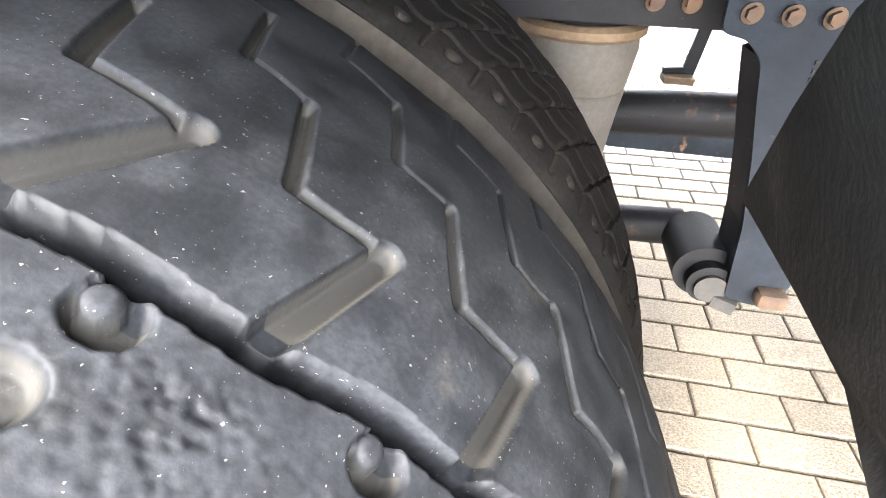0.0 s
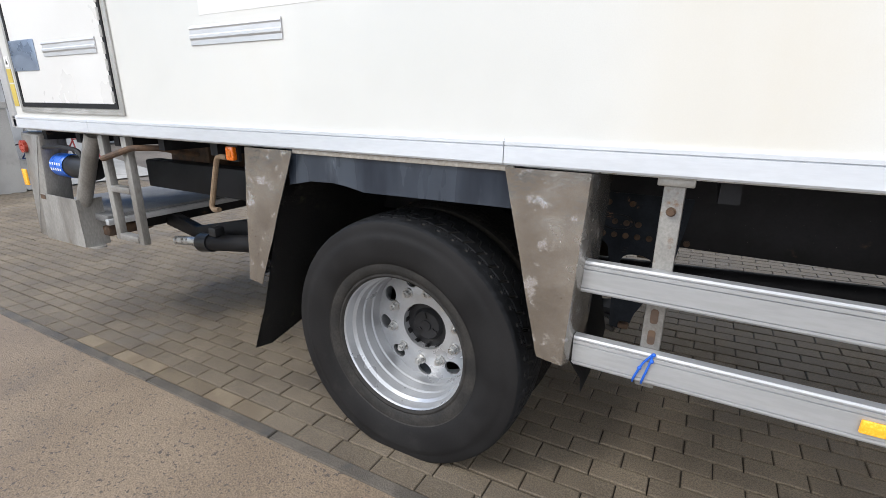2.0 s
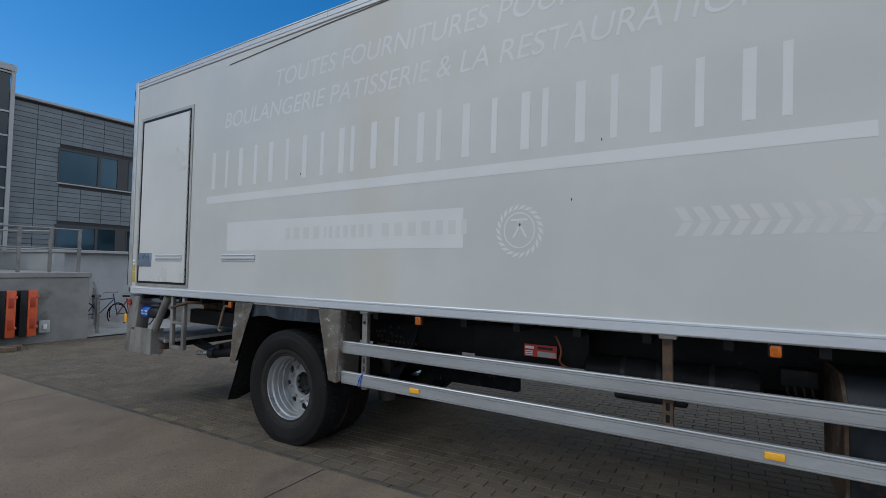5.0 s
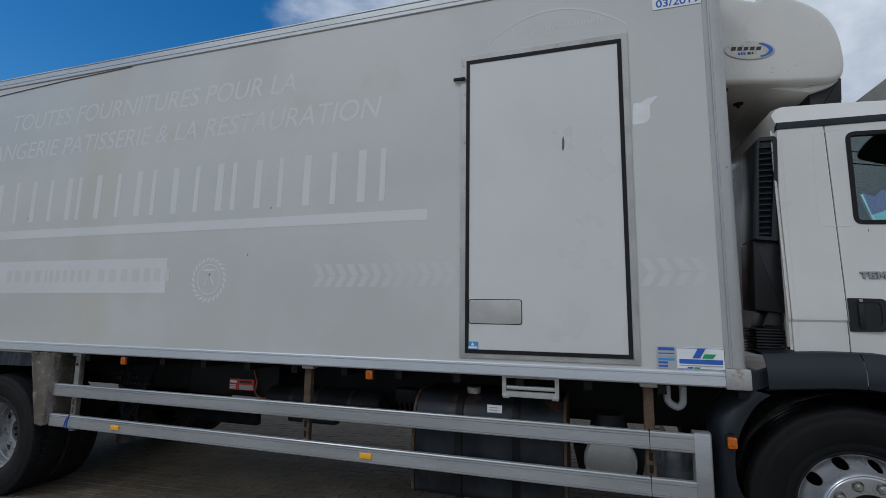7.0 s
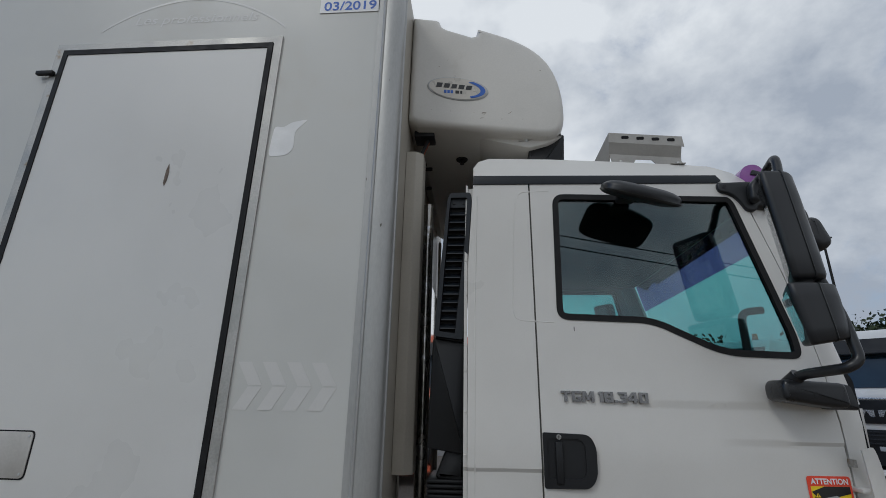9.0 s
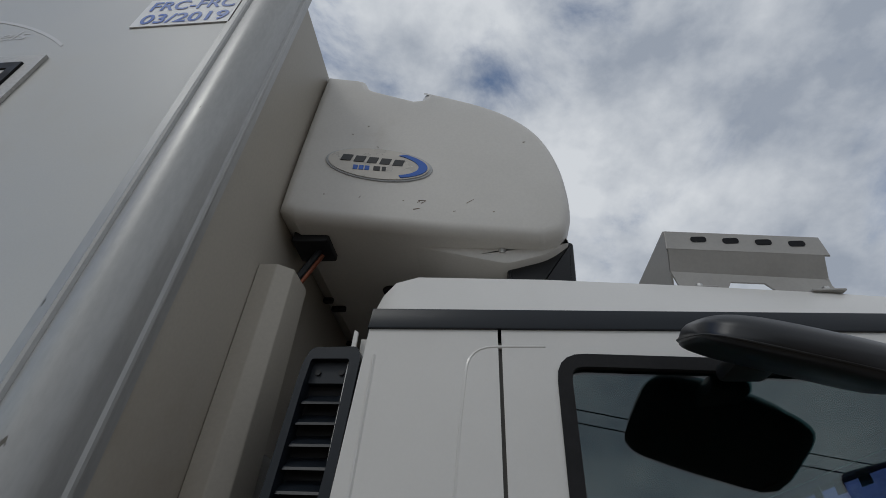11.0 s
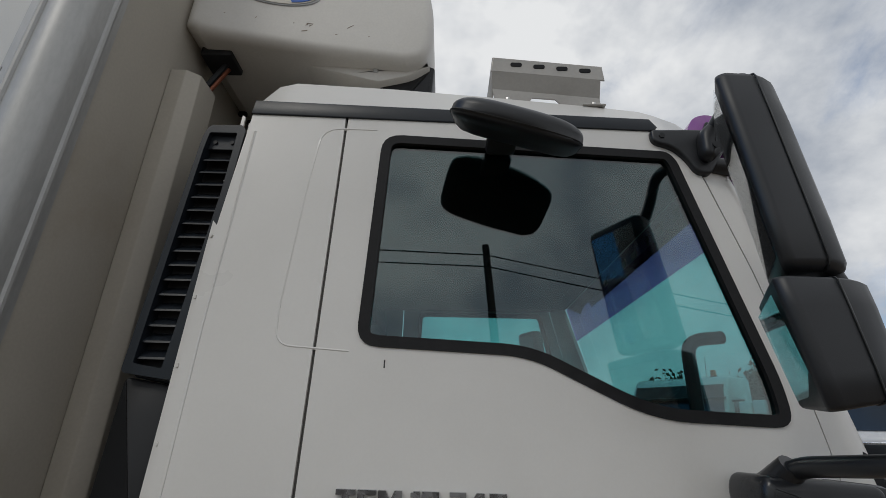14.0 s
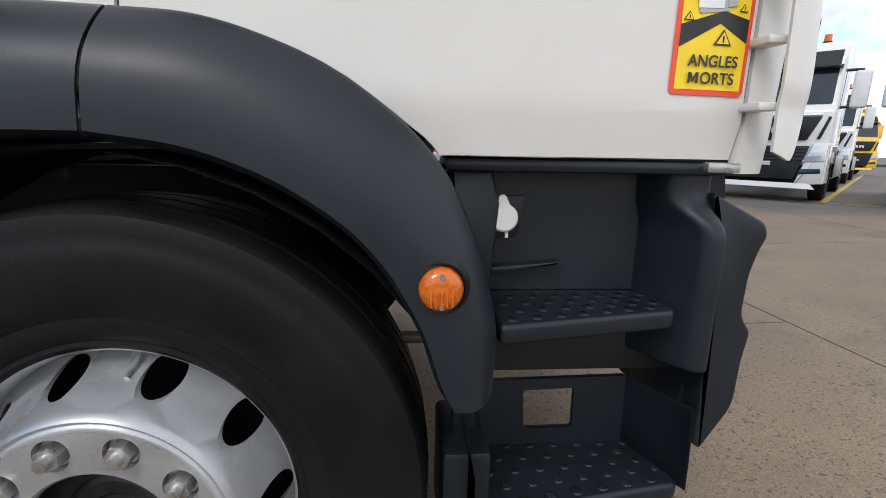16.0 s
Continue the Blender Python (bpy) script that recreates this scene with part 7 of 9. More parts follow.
# refrigeration unit on the box's front
def unit_shell():
    bm = bmesh.new()
    prof = [(5.652, 3.315), (5.70, 3.285), (6.05, 3.27), (6.36, 3.255)]
    nose = [(6.37, 3.250), (6.43, 3.270), (6.455, 3.33), (6.458, 3.42), (6.450, 3.53), (6.426, 3.635), (6.382, 3.730), (6.308, 3.810), (6.212, 3.872), (6.11, 3.915), (6.012, 3.945)]
    for _ in range(2):
        nose = [nose[0]] + [p for a, b in zip(nose, nose[1:]) for p in ((0.75 * a[0] + 0.25 * b[0], 0.75 * a[1] + 0.25 * b[1]), (0.25 * a[0] + 0.75 * b[0], 0.25 * a[1] + 0.75 * b[1]))] + [nose[-1]]
    crest = [(5.997, 3.890), (5.975, 3.884), (5.835, 3.926), (5.812, 3.940), (5.795, 3.982), (5.77, 3.988), (5.652, 3.990)]
    prism(prof[:3] + nose + crest, 0.40, 2.15, "y", 0.034, bm, 5)
    for x in (5.70, 5.76, 5.83, 5.9, 5.97, 6.04, 6.12, 6.2, 6.28, 6.36):
        bmesh.ops.bisect_plane(bm, geom=bm.verts[:] + bm.edges[:] + bm.faces[:], plane_co=(x, 0, 0), plane_no=(1, 0, 0))
    for z in (3.36, 3.42, 3.5, 3.6, 3.7, 3.8, 3.88):
        bmesh.ops.bisect_plane(bm, geom=bm.verts[:] + bm.edges[:] + bm.faces[:], plane_co=(0, 0, z), plane_no=(0, 0, 1))
    return bulged(bm)


def bulged(bm):
    """The unit's side swells outwards towards the box and is fullest low down."""
    for v in bm.verts:
        if v.co.y < 1.0:
            rear = max(0.0, (6.15 - v.co.x) / 0.5)
            high = max(0.0, (v.co.z - 3.40) / 0.57)
            v.co.y += (-0.072 * rear ** 1.2 + 0.022 * high ** 1.5 + 0.02 * max(0.0, (v.co.x - 6.15) / 0.3)) * (1.0 - v.co.y) / 0.6
    return bm


UNIT = part("refrigeration_unit", unit_shell(), UNIT_WHITE, TRUCK, "white moulded refrigeration unit", 50)
part("unit_grille", prism(rounded([(6.276, 3.245), (6.270, 3.02), (6.435, 3.02), (6.456, 3.16), (6.464, 3.30), (6.44, 3.31), (6.38, 3.275)], 0.006), 0.50, 2.05, "y", 0.01), BLACK_PLASTIC, UNIT, "black front grille")
part("unit_underside", prism(rounded([(6.00, 3.276), (6.14, 3.240), (6.274, 3.206), (6.39, 3.238), (6.448, 3.285), (6.30, 3.29)], [0.0, 0.05, 0.02, 0.04, 0.004, 0.0], 4), 0.468, 2.10, "y", 0.012), UNIT_WHITE, UNIT)
bx, bz = 5.905, 3.51
ell = [(bx + 0.150 * math.cos(2 * math.pi * k / 48), bz + 0.066 * math.sin(2 * math.pi * k / 48) - 0.06 * 0.150 * math.cos(2 * math.pi * k / 48)) for k in range(48)]
part("unit_badge", bulged(prism([(bx + (a - bx) * 1.06, bz + (b - bz) * 1.08) for a, b in ell], 0.396, 0.404, "y", 0.002)), STICKER_GREY, UNIT, "oval badge with blue edge")
part("badge_face", bulged(prism(ell, 0.3935, 0.3955, "y")), BADGE, UNIT, smooth=None)
edge_pts = [(bx + 0.144 * math.cos(a), bz + 0.060 * math.sin(a) - 0.009 * math.cos(a)) for a in [radians(d) for d in range(-62, 63, 6)]]
part("badge_edge", bulged(prism(edge_pts + [(bx + 0.118 * math.cos(a), bz + 0.05 * math.sin(a) - 0.009 * math.cos(a)) for a in [radians(d) for d in range(62, -63, -6)]], 0.3915, 0.3935, "y")), PRINT_BLUE, UNIT, smooth=None)
x = bx - 0.118
for wide in (0.034, 0.034, 0.032, 0.034, 0.034):
    zc = bz + 0.010 - 0.16 * (x - bx + 0.03) * 0.35
    part("badge_bar", bulged(prism([(x + 0.004, zc - 0.013), (x + wide * 0.86 + 0.004, zc - 0.013), (x + wide * 0.86 + 0.010, zc + 0.013), (x + 0.010, zc + 0.013)], 0.3915, 0.3935, "y")), STICKER_BLACK, UNIT, smooth=None)
    x += wide + 0.005
x = bx - 0.072
for k, wide in enumerate((0.016, 0.016, 0.016, 0.024, 0.014)):
    part("badge_bar", bulged(prism(rect(x + (0.008 if k > 2 else 0.0), x + wide * 0.8 + (0.008 if k > 2 else 0.0), bz - 0.034, bz - 0.016), 0.3915, 0.3935, "y")), PRINT_BLUE if k < 3 else STICKER_BLACK, UNIT, smooth=None)
    x += wide + 0.001
part("drain_hole", lathe([(0.0, 0.004), (0.020, 0.004), (0.030, 0.0), (0.034, 0.006)], 28), GASKET_AND_SHADE, UNIT, m=Matrix.Translation((5.916, 0.70, 3.268)) @ Matrix.Rotation(radians(90), 4, "X"))
part("drain_stub", rod((5.916, 0.70, 3.272), (5.916, 0.70, 3.245), 0.012, sides=16), BLACK_PLASTIC, UNIT)
part("underside_bolt", rod((6.262, 0.475, 3.262), (6.262, 0.475, 3.244), 0.014, 0.011, sides=18), BARE_STEEL, UNIT)
# black slabs on the uncut underside stand in for shade inside slots
for x0, y0, w in ((5.672, 0.735, 0.034), (5.685, 0.79, 0.05), (5.672, 1.05, 0.034)):
    part("underside_slot", prism(rounded(rect(x0, x0 + w, y0, y0 + 0.022), 0.009), 3.264, 3.276, "z"), GASKET_AND_SHADE, UNIT, smooth=None)
SCUFF = mat("brown_scuffs", (0.16, 0.11, 0.08), (0.28, 0.22, 0.17), 60.0, 0.8)
rng_s = random.Random(12)
for k in range(16):
    x, z = rng_s.uniform(5.75, 6.36), rng_s.choice((rng_s.uniform(3.33, 3.38), rng_s.uniform(3.5, 3.72)))
    long, a = rng_s.uniform(0.004, 0.03 if k < 5 else 0.009), rng_s.gauss(0.1, 0.5)
    dx, dz, t_ = long * math.cos(a), long * math.sin(a), rng_s.uniform(0.0007, 0.0014)
    part("scuff", bulged(prism([(x, z - t_), (x + dx, z + dz - t_ * 0.4), (x + dx, z + dz + t_ * 0.4), (x, z + t_)], 0.3988, 0.4006, "y")), SCUFF, UNIT, smooth=None)
part("unit_notch", box(5.675, 5.78, 0.42, 0.52, 3.262, 3.30, 0.006), BLACK_PLASTIC, UNIT)
for k in range(2):
    part("pipe", tube(arc_points([(5.69, 0.44 + k * 0.02, 3.10), (5.71, 0.45 + k * 0.02, 3.16), (5.745, 0.47 + k * 0.02, 3.27)], 0.02), 0.009, 10), COPPER if k else BLACK_PLASTIC, UNIT, "insulated pipe")
part("cable_duct", prism(rounded([(5.652, 0.345), (5.700, 0.345), (5.735, 0.372), (5.735, 0.47), (5.652, 0.47)], [0.002, 0.004, 0.004, 0.004, 0.002]), 1.66, 3.13, "z", 0.003), FRONT_WALL, BOX, "white cable duct")
part("side_pipe", rod((5.74, 0.62, 1.4), (5.74, 0.62, 2.95), 0.03), STAINLESS, BOX)
MIRROR_STEEL = mat("bright_rolled_steel", (0.50, 0.49, 0.47), (0.58, 0.57, 0.55), 2.0, 0.10, 0.95, fine=0.04, rough_var=0.04, stretch_by=(1, 1, 0.1), stain=(0.38, 0.36, 0.33), stain_scale=4.0, stain_low=0.6, stain_high=0.8)
part("front_sheet", box(5.655, 5.664, 0.475, 2.12, 1.40, 2.75), MIRROR_STEEL, BOX, "bright steel sheet on the box front", None)
part("sheet_post", box(5.664, 5.688, 2.10, 2.15, 1.40, 3.25, 0.004), FRONT_WALL, BOX)

# front mudguard, steps and bumper corner
def smooth_run(points, steps=5):
    """A curve through an open run of 2D points."""
    pts = [Vector(p) for p in points]
    pts = [pts[0] * 2 - pts[1]] + pts + [pts[-1] * 2 - pts[-2]]
    out = []
    for a, b, c, d in zip(pts, pts[1:], pts[2:], pts[3:]):
        for k in range(steps):
            u = k / steps
            out.append(tuple(0.5 * (2 * b + (c - a) * u + (2 * a - 5 * b + 4 * c - d) * u ** 2 + (3 * b - a - 3 * c + d) * u ** 3)))
    return out + [tuple(pts[-2])]


def arch_band(inner_pts, outer_pts, y0, depth, name, material, label="", parent=None):
    bm = bmesh.new()
    rows = []
    for (a, b), (c, d) in zip(smooth_run(inner_pts), smooth_run(outer_pts)):
        row = [(a, y0 + depth, b), (a, y0 + 0.02, b), (a + (c - a) * 0.06, y0, b + (d - b) * 0.06)]
        row += [(a + (c - a) * u, y0 + 0.075 * (max(0, u - 0.25) / 0.75) ** 2.4, b + (d - b) * u) for u in (0.2, 0.35, 0.5, 0.62, 0.74, 0.84, 0.92, 0.97, 1.0)]
        row.append((c, y0 + 0.20, d + 0.01))
        rows.append([bm.verts.new(p) for p in row])
    for ra, rb in zip(rows, rows[1:]):
        for k in range(len(ra) - 1):
            bm.faces.new((ra[k], ra[k + 1], rb[k + 1], rb[k]))
    bmesh.ops.recalc_face_normals(bm, faces=bm.faces[:])
    bmesh.ops.solidify(bm, geom=bm.faces[:], thickness=0.004)
    return part(name, bm, material, parent or TRUCK, label, 45)


inn = [(6.245, 1.339), (6.356, 1.324), (6.433, 1.302), (6.511, 1.267), (6.598, 1.208), (6.654, 1.148), (6.692, 1.088), (6.722, 1.028), (6.751, 0.941), (6.776, 0.900)]
out = [(6.257, 1.532), (6.37, 1.527), (6.47, 1.503), (6.573, 1.460), (6.675, 1.390), (6.752, 1.312), (6.795, 1.238), (6.832, 1.14), (6.860, 1.02), (6.858, 0.897)]
FENDER = arch_band(inn, out, 0.078, 0.40, "front_mudguard", PLASTIC, "dark grey plastic front mudguard")
inn2 = [(5.782, 1.312), (5.95, 1.326), (6.10, 1.337), (6.239, 1.339)]
out2 = [(5.782, 1.520), (5.95, 1.528), (6.10, 1.534), (6.251, 1.532)]
arch_band(inn2, out2, 0.078, 0.40, "mudguard_top", PLASTIC, parent=FENDER)
inn3 = [(5.73, 0.62), (5.62, 0.75), (5.60, 0.92), (5.64, 1.08), (5.72, 1.22), (5.80, 1.29)]
out3 = [(5.50, 0.60), (5.495, 0.75), (5.495, 0.95), (5.505, 1.12), (5.56, 1.21), (5.66, 1.325)]
arch_band(inn3, out3, 0.095, 0.39, "mudguard_rear", PLASTIC, parent=FENDER)
part("mudguard_web", prism(rounded([(5.58, 1.22), (5.80, 1.29), (5.80, 1.32), (6.0, 1.335), (5.85, 1.45), (5.70, 1.39)], 0.02), 0.17, 0.21, "y", 0.01), PLASTIC, FENDER)
marker_lamp(5.578, 0.075, 1.02, 0.048, 0.062, FENDER)
part("amber_lamp", lathe([(0.0, -0.022), (0.02, -0.0215), (0.031, -0.017), (0.036, -0.008), (0.036, 0.004)], 40), AMBER, FENDER, "round amber indicator", 50, m=Matrix.Translation((6.752, 0.083, 1.119)))
part("lamp_ring", lathe([(0.036, 0.004), (0.043, -0.004), (0.049, 0.008)], 40), PLASTIC, FENDER, m=Matrix.Translation((6.752, 0.083, 1.119)))
for dz in (-0.031, 0.031):
    part("lamp_screw", rod((6.752, 0.058, 1.119 + dz * 0.8), (6.752, 0.068, 1.119 + dz * 0.8), 0.004, sides=10), BARE_STEEL, FENDER)
for k in range(5):
    part("lens_rib", box(6.733 + k * 0.0085, 6.737 + k * 0.0085, 0.0595, 0.063, 1.094, 1.122, 0.001), AMBER, FENDER)
curved = [(AXLE_F[0] + 0.63 * math.cos(radians(a)), AXLE_F[2] + 0.63 * math.sin(radians(a))) for a in range(-5, 186, 10)]
bm = bmesh.new()
rows = [[bm.verts.new((x, y, z)) for y in (0.10, 0.45)] for x, z in curved]
for ra, rb in zip(rows, rows[1:]):
    bm.faces.new((ra[0], ra[1], rb[1], rb[0]))
bmesh.ops.solidify(bm, geom=bm.faces[:], thickness=0.006)
part("mudguard_liner", bm, FLAP, FENDER, "black arch liner", 40)

STEP = part("step_unit", prism(rounded([(6.83, 1.322), (7.345, 1.322), (7.345, 0.86), (7.22, 0.86), (6.84, 0.90)], 0.012), 0.405, 0.42, "y"), PLASTIC, TRUCK, "dark grey plastic entry steps", None)


def step_shoulder():
    """The moulded front cheek of the steps, swelling out of a narrow neck under the door."""
    corner = [0.004, 0.02, 0.02, 0.012, 0.012, 0.004]
    full = rounded([(7.236, 0.410), (7.272, 0.345), (7.318, 0.272), (7.338, 0.258), (7.362, 0.262), (7.372, 0.41)], corner, 4)
    neck = rounded([(7.222, 0.410), (7.240, 0.362), (7.262, 0.326), (7.290, 0.312), (7.345, 0.315), (7.362, 0.41)], corner, 4)
    mid = (7.32, 0.36)
    bm = bmesh.new()
    rings = []
    for z, u, inset in ((0.868, 0.0, 0.05), (0.871, 0.0, 0.012), (0.880, 0.0, 0.0), (1.05, 0.0, 0.0), (1.160, 0.0, 0.0), (1.176, 0.05, 0.0), (1.190, 0.17, 0.0), (1.204, 0.38, 0.0), (1.218, 0.66, 0.0), (1.232, 0.87, 0.0), (1.246, 0.97, 0.0), (1.262, 1.0, 0.0), (1.300, 1.0, 0.0)):
        ring = []
        for (xa, ya), (xb, yb) in zip(full, neck):
            x, y = xa + (xb - xa) * u, ya + (yb - ya) * u
            ring.append(bm.verts.new((x + (mid[0] - x) * inset, y + (mid[1] - y) * inset, z)))
        rings.append(ring)
    n = len(rings[0])
    for ra, rb in zip(rings, rings[1:]):
        for k in range(n):
            bm.faces.new((ra[k], ra[(k + 1) % n], rb[(k + 1) % n], rb[k]))
    bm.faces.new(rings[0][::-1])
    bm.faces.new(rings[-1])
    bmesh.ops.recalc_face_normals(bm, faces=bm.faces[:])
    return bm


part("step_shoulder", step_shoulder(), PLASTIC, STEP, "", 40)
part("inner_back", box(6.80, 7.40, 0.425, 0.44, 0.80, 1.0), BLACK_PLASTIC, STEP, smooth=None)
part("step_top", box(6.77, 7.35, 0.285, 0.42, 1.295, 1.322, 0.010), PLASTIC, STEP)
part("step_cheek", prism(rounded([(6.78, 1.30), (6.875, 1.30), (6.895, 1.22), (6.885, 1.10), (6.875, 0.93), (6.84, 0.90)], 0.012), 0.33, 0.405, "y", 0.012, segments=3), PLASTIC, STEP)
part("step_ledge", prism([(6.885, 1.078), (7.05, 1.092), (7.045, 1.083), (6.925, 1.060), (6.89, 1.060)], 0.375, 0.41, "y", 0.006), PLASTIC, STEP)


def holed_tread(x0, x1, ya, yb, y1, z, rows_, name):
    """A tread set with hole rims, whose front edge runs from ya to yb."""
    plan = rounded([(x0, ya), (x1, yb), (x1, y1), (x0, y1)], [0.02, 0.02, 0.004, 0.004], 4)
    t = part(name, prism(plan, z - 0.042, z, "z", 0.010, segments=3), PLASTIC, STEP, "holed plastic step tread")
    bm = bmesh.new()
    for k in range(14):
        a, b = 2 * math.pi * k / 14, 2 * math.pi * (k + 1) / 14
        vs = [bm.verts.new((r * math.cos(c), r * math.sin(c), h)) for r, h, c in ((0.0098, 0.0030, a), (0.0130, 0.0004, a), (0.0130, 0.0004, b), (0.0098, 0.0030, b))]
        bm.faces.new(vs)
    ring_me = mesh_of(bm, "hole_rim", None)
    ring_me.materials.append(PLASTIC)
    # flat black disc laid on the tread in place of a hole's shade
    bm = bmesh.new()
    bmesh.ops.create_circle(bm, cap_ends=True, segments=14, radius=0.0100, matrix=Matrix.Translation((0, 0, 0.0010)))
    hole_shade_me = mesh_of(bm, "hole", None)
    hole_shade_me.materials.append(GASKET_AND_SHADE)
    for j in range(rows_):
        n = 7
        for i in range(n):
            x = x0 + 0.03 + (x1 - x0 - 0.06) * (i + (0.5 if j % 2 else 0.0)) / (n - 0.5)
            front = ya + (yb - ya) * (x - x0) / (x1 - x0) + 0.026
            y = front + (y1 - 0.02 - front) * j / (rows_ - 1)
            part("hole_rim", ring_me, PLASTIC, t, m=Matrix.Translation((x, y, z)))
            part("hole", hole_shade_me, GASKET_AND_SHADE, t, m=Matrix.Translation((x, y, z)))


holed_tread(6.872, 7.268, 0.176, 0.256, 0.41, 1.016, 5, "step_tread")
holed_tread(6.86, 7.315, 0.165, 0.235, 0.41, 0.612, 5, "step_tread")
hole_out = rounded([(6.855, 0.786), (7.25, 0.794), (7.25, 0.585), (6.855, 0.585)], 0.01)
hole_in = rounded([(6.988, 0.760), (7.117, 0.764), (7.119, 0.655), (6.995, 0.655)], 0.012)
part("lower_back", sheet_with_hole(hole_out, hole_in, 0.395, 0.41), PLASTIC, STEP, smooth=None)
bm = bmesh.new()
bm.faces.new([bm.verts.new(p) for p in ((7.243, 0.405, 0.794), (7.318, 0.225, 0.802), (7.324, 0.225, 0.60), (7.25, 0.405, 0.59))])
bmesh.ops.solidify(bm, geom=bm.faces[:], thickness=0.014)
bmesh.ops.bevel(bm, geom=bm.edges[:], offset=0.004, segments=2, affect="EDGES")
part("lower_front", bm, PLASTIC, STEP)
part("lower_lip", box(6.772, 6.872, 0.185, 0.40, 0.50, 0.742, 0.012), PLASTIC, STEP)
part("lower_strut", box(6.80, 6.85, 0.27, 0.30, 0.70, 0.93, 0.006), PLASTIC, STEP)
part("guard_stay", box(6.69, 6.79, 0.24, 0.27, 0.955, 0.972, 0.004), CHASSIS, STEP)
# black plug gives the shade of a screw hole; nothing is drilled
part("screw_hole", rod((7.2755, 0.334, 1.0445), (7.288, 0.3415, 1.0445), 0.0120, sides=20), GASKET_AND_SHADE, STEP)
CAPP = (6.906, 0.365, 1.195)
part("white_cap", lathe([(0.0, -0.03), (0.026, -0.03), (0.030, -0.026), (0.0305, -0.004), (0.026, 0.01)], 32), DOOR_WHITE, STEP, "white filler cap", 40, m=Matrix.Translation(CAPP))
part("cap_tab", prism(rounded([(CAPP[0] - 0.018, CAPP[2] + 0.02), (CAPP[0] + 0.014, CAPP[2] + 0.024), (CAPP[0] + 0.002, CAPP[2] + 0.05), (CAPP[0] - 0.012, CAPP[2] + 0.05)], 0.006), 0.34, 0.355, "y", 0.003), DOOR_WHITE, STEP)
part("cap_tip", box(CAPP[0] + 0.004, CAPP[0] + 0.012, 0.345, 0.355, CAPP[2] - 0.044, CAPP[2] - 0.026, 0.002), DOOR_WHITE, STEP)
part("cap_recess", prism(rounded([(6.865, 1.235), (6.965, 1.24), (6.95, 1.145), (6.86, 1.14)], 0.012), 0.392, 0.405, "y", 0.003), PLASTIC, STEP)

BUMP = part("bumper", prism(rounded([(7.340, 1.262), (7.418, 1.224), (7.474, 1.196), (7.482, 1.165), (7.468, 1.135), (7.454, 1.08), (7.451, 0.985), (7.480, 0.945), (7.470, 0.875), (7.467, 0.760), (7.400, 0.648), (7.378, 0.664), (7.380, 0.85), (7.372, 1.15)], [0.012, 0.02, 0.02, 0.012, 0.012, 0.02, 0.02, 0.012, 0.02, 0.03, 0.008, 0.006, 0.02, 0.02]), 0.300, 0.62, "y", 0.009, segments=3), PLASTIC, TRUCK, "dark grey plastic bumper corner", 45)
part("bumper_fill", prism(rounded([(7.338, 1.255), (7.40, 1.232), (7.41, 1.12), (7.365, 1.10), (7.345, 1.18)], 0.012), 0.335, 0.44, "y", 0.008), PLASTIC, BUMP)
part("bumper_middle", box(7.42, 7.60, 0.60, BW - 0.60, 0.60, 1.22, 0.04), PLASTIC, BUMP)
part("bumper_far", prism(rounded([(7.41, 1.25), (7.46, 1.215), (7.56, 1.165), (7.53, 0.84), (7.445, 0.575), (7.40, 0.62)], 0.014), BW - 0.62, BW - 0.30, "y", 0.03), PLASTIC, BUMP)
part("bumper_inner", prism(rounded([(7.335, 1.31), (7.40, 1.31), (7.41, 1.25), (7.40, 0.62), (7.345, 0.65), (7.385, 0.85), (7.36, 1.2)], 0.006), 0.36, 0.46, "y"), PLASTIC, BUMP, smooth=None)
part("headlamp", prism(rounded([(7.43, 1.10), (7.462, 1.10), (7.456, 0.985), (7.43, 0.985)], 0.005), 0.345, 0.58, "y", 0.01), HEADLAMP, BUMP, "pale lamp lens")
part("corner_bracket", box(7.30, 7.37, 0.27, 0.33, 1.302, 1.322, 0.003), BARE_STEEL, BUMP)

# ---- things under the truck ----


def capsule_tank(x0, x1, y, z, r, name, material, label, parent=None):
    bm = lathe([(0.0, 0.0), (r * 0.6, 0.004), (r * 0.92, 0.022), (r, 0.05), (r, x1 - x0 - 0.05), (r * 0.92, x1 - x0 - 0.022), (r * 0.6, x1 - x0 - 0.004), (0.0, x1 - x0)], 36)
    m = Matrix.Translation((x0, y, z)) @ Matrix.Rotation(radians(-90), 4, "Z")
    return part(name, bm, material, parent or TRUCK, label, 40, m=m)


TK = part("fuel_tank", prism(rounded([(0.14, 0.50), (0.72, 0.50), (0.74, 0.54), (0.74, 1.10), (0.68, 1.16), (0.24, 1.16), (0.14, 1.04)], [0.06, 0.06, 0.05, 0.08, 0.08, 0.12, 0.12]), 3.63, 4.66, "x", 0.02), TANK, TRUCK, "dark rust-stained steel fuel tank")
for x in (3.63, 4.655):
    part("tank_rim", prism(rounded([(0.132, 0.495), (0.72, 0.495), (0.75, 0.54), (0.75, 1.10), (0.68, 1.17), (0.24, 1.17), (0.132, 1.04)], 0.07), x - 0.006, x + 0.012, "x"), RUSTY, TK, smooth=None)
for x in (3.93, 4.32):
    part("tank_strap", prism(rounded([(0.130, 0.49), (0.72, 0.49), (0.75, 0.54), (0.75, 1.10), (0.68, 1.172), (0.24, 1.172), (0.130, 1.045)], 0.08), x, x + 0.05, "x"), CHASSIS, TK, smooth=None)
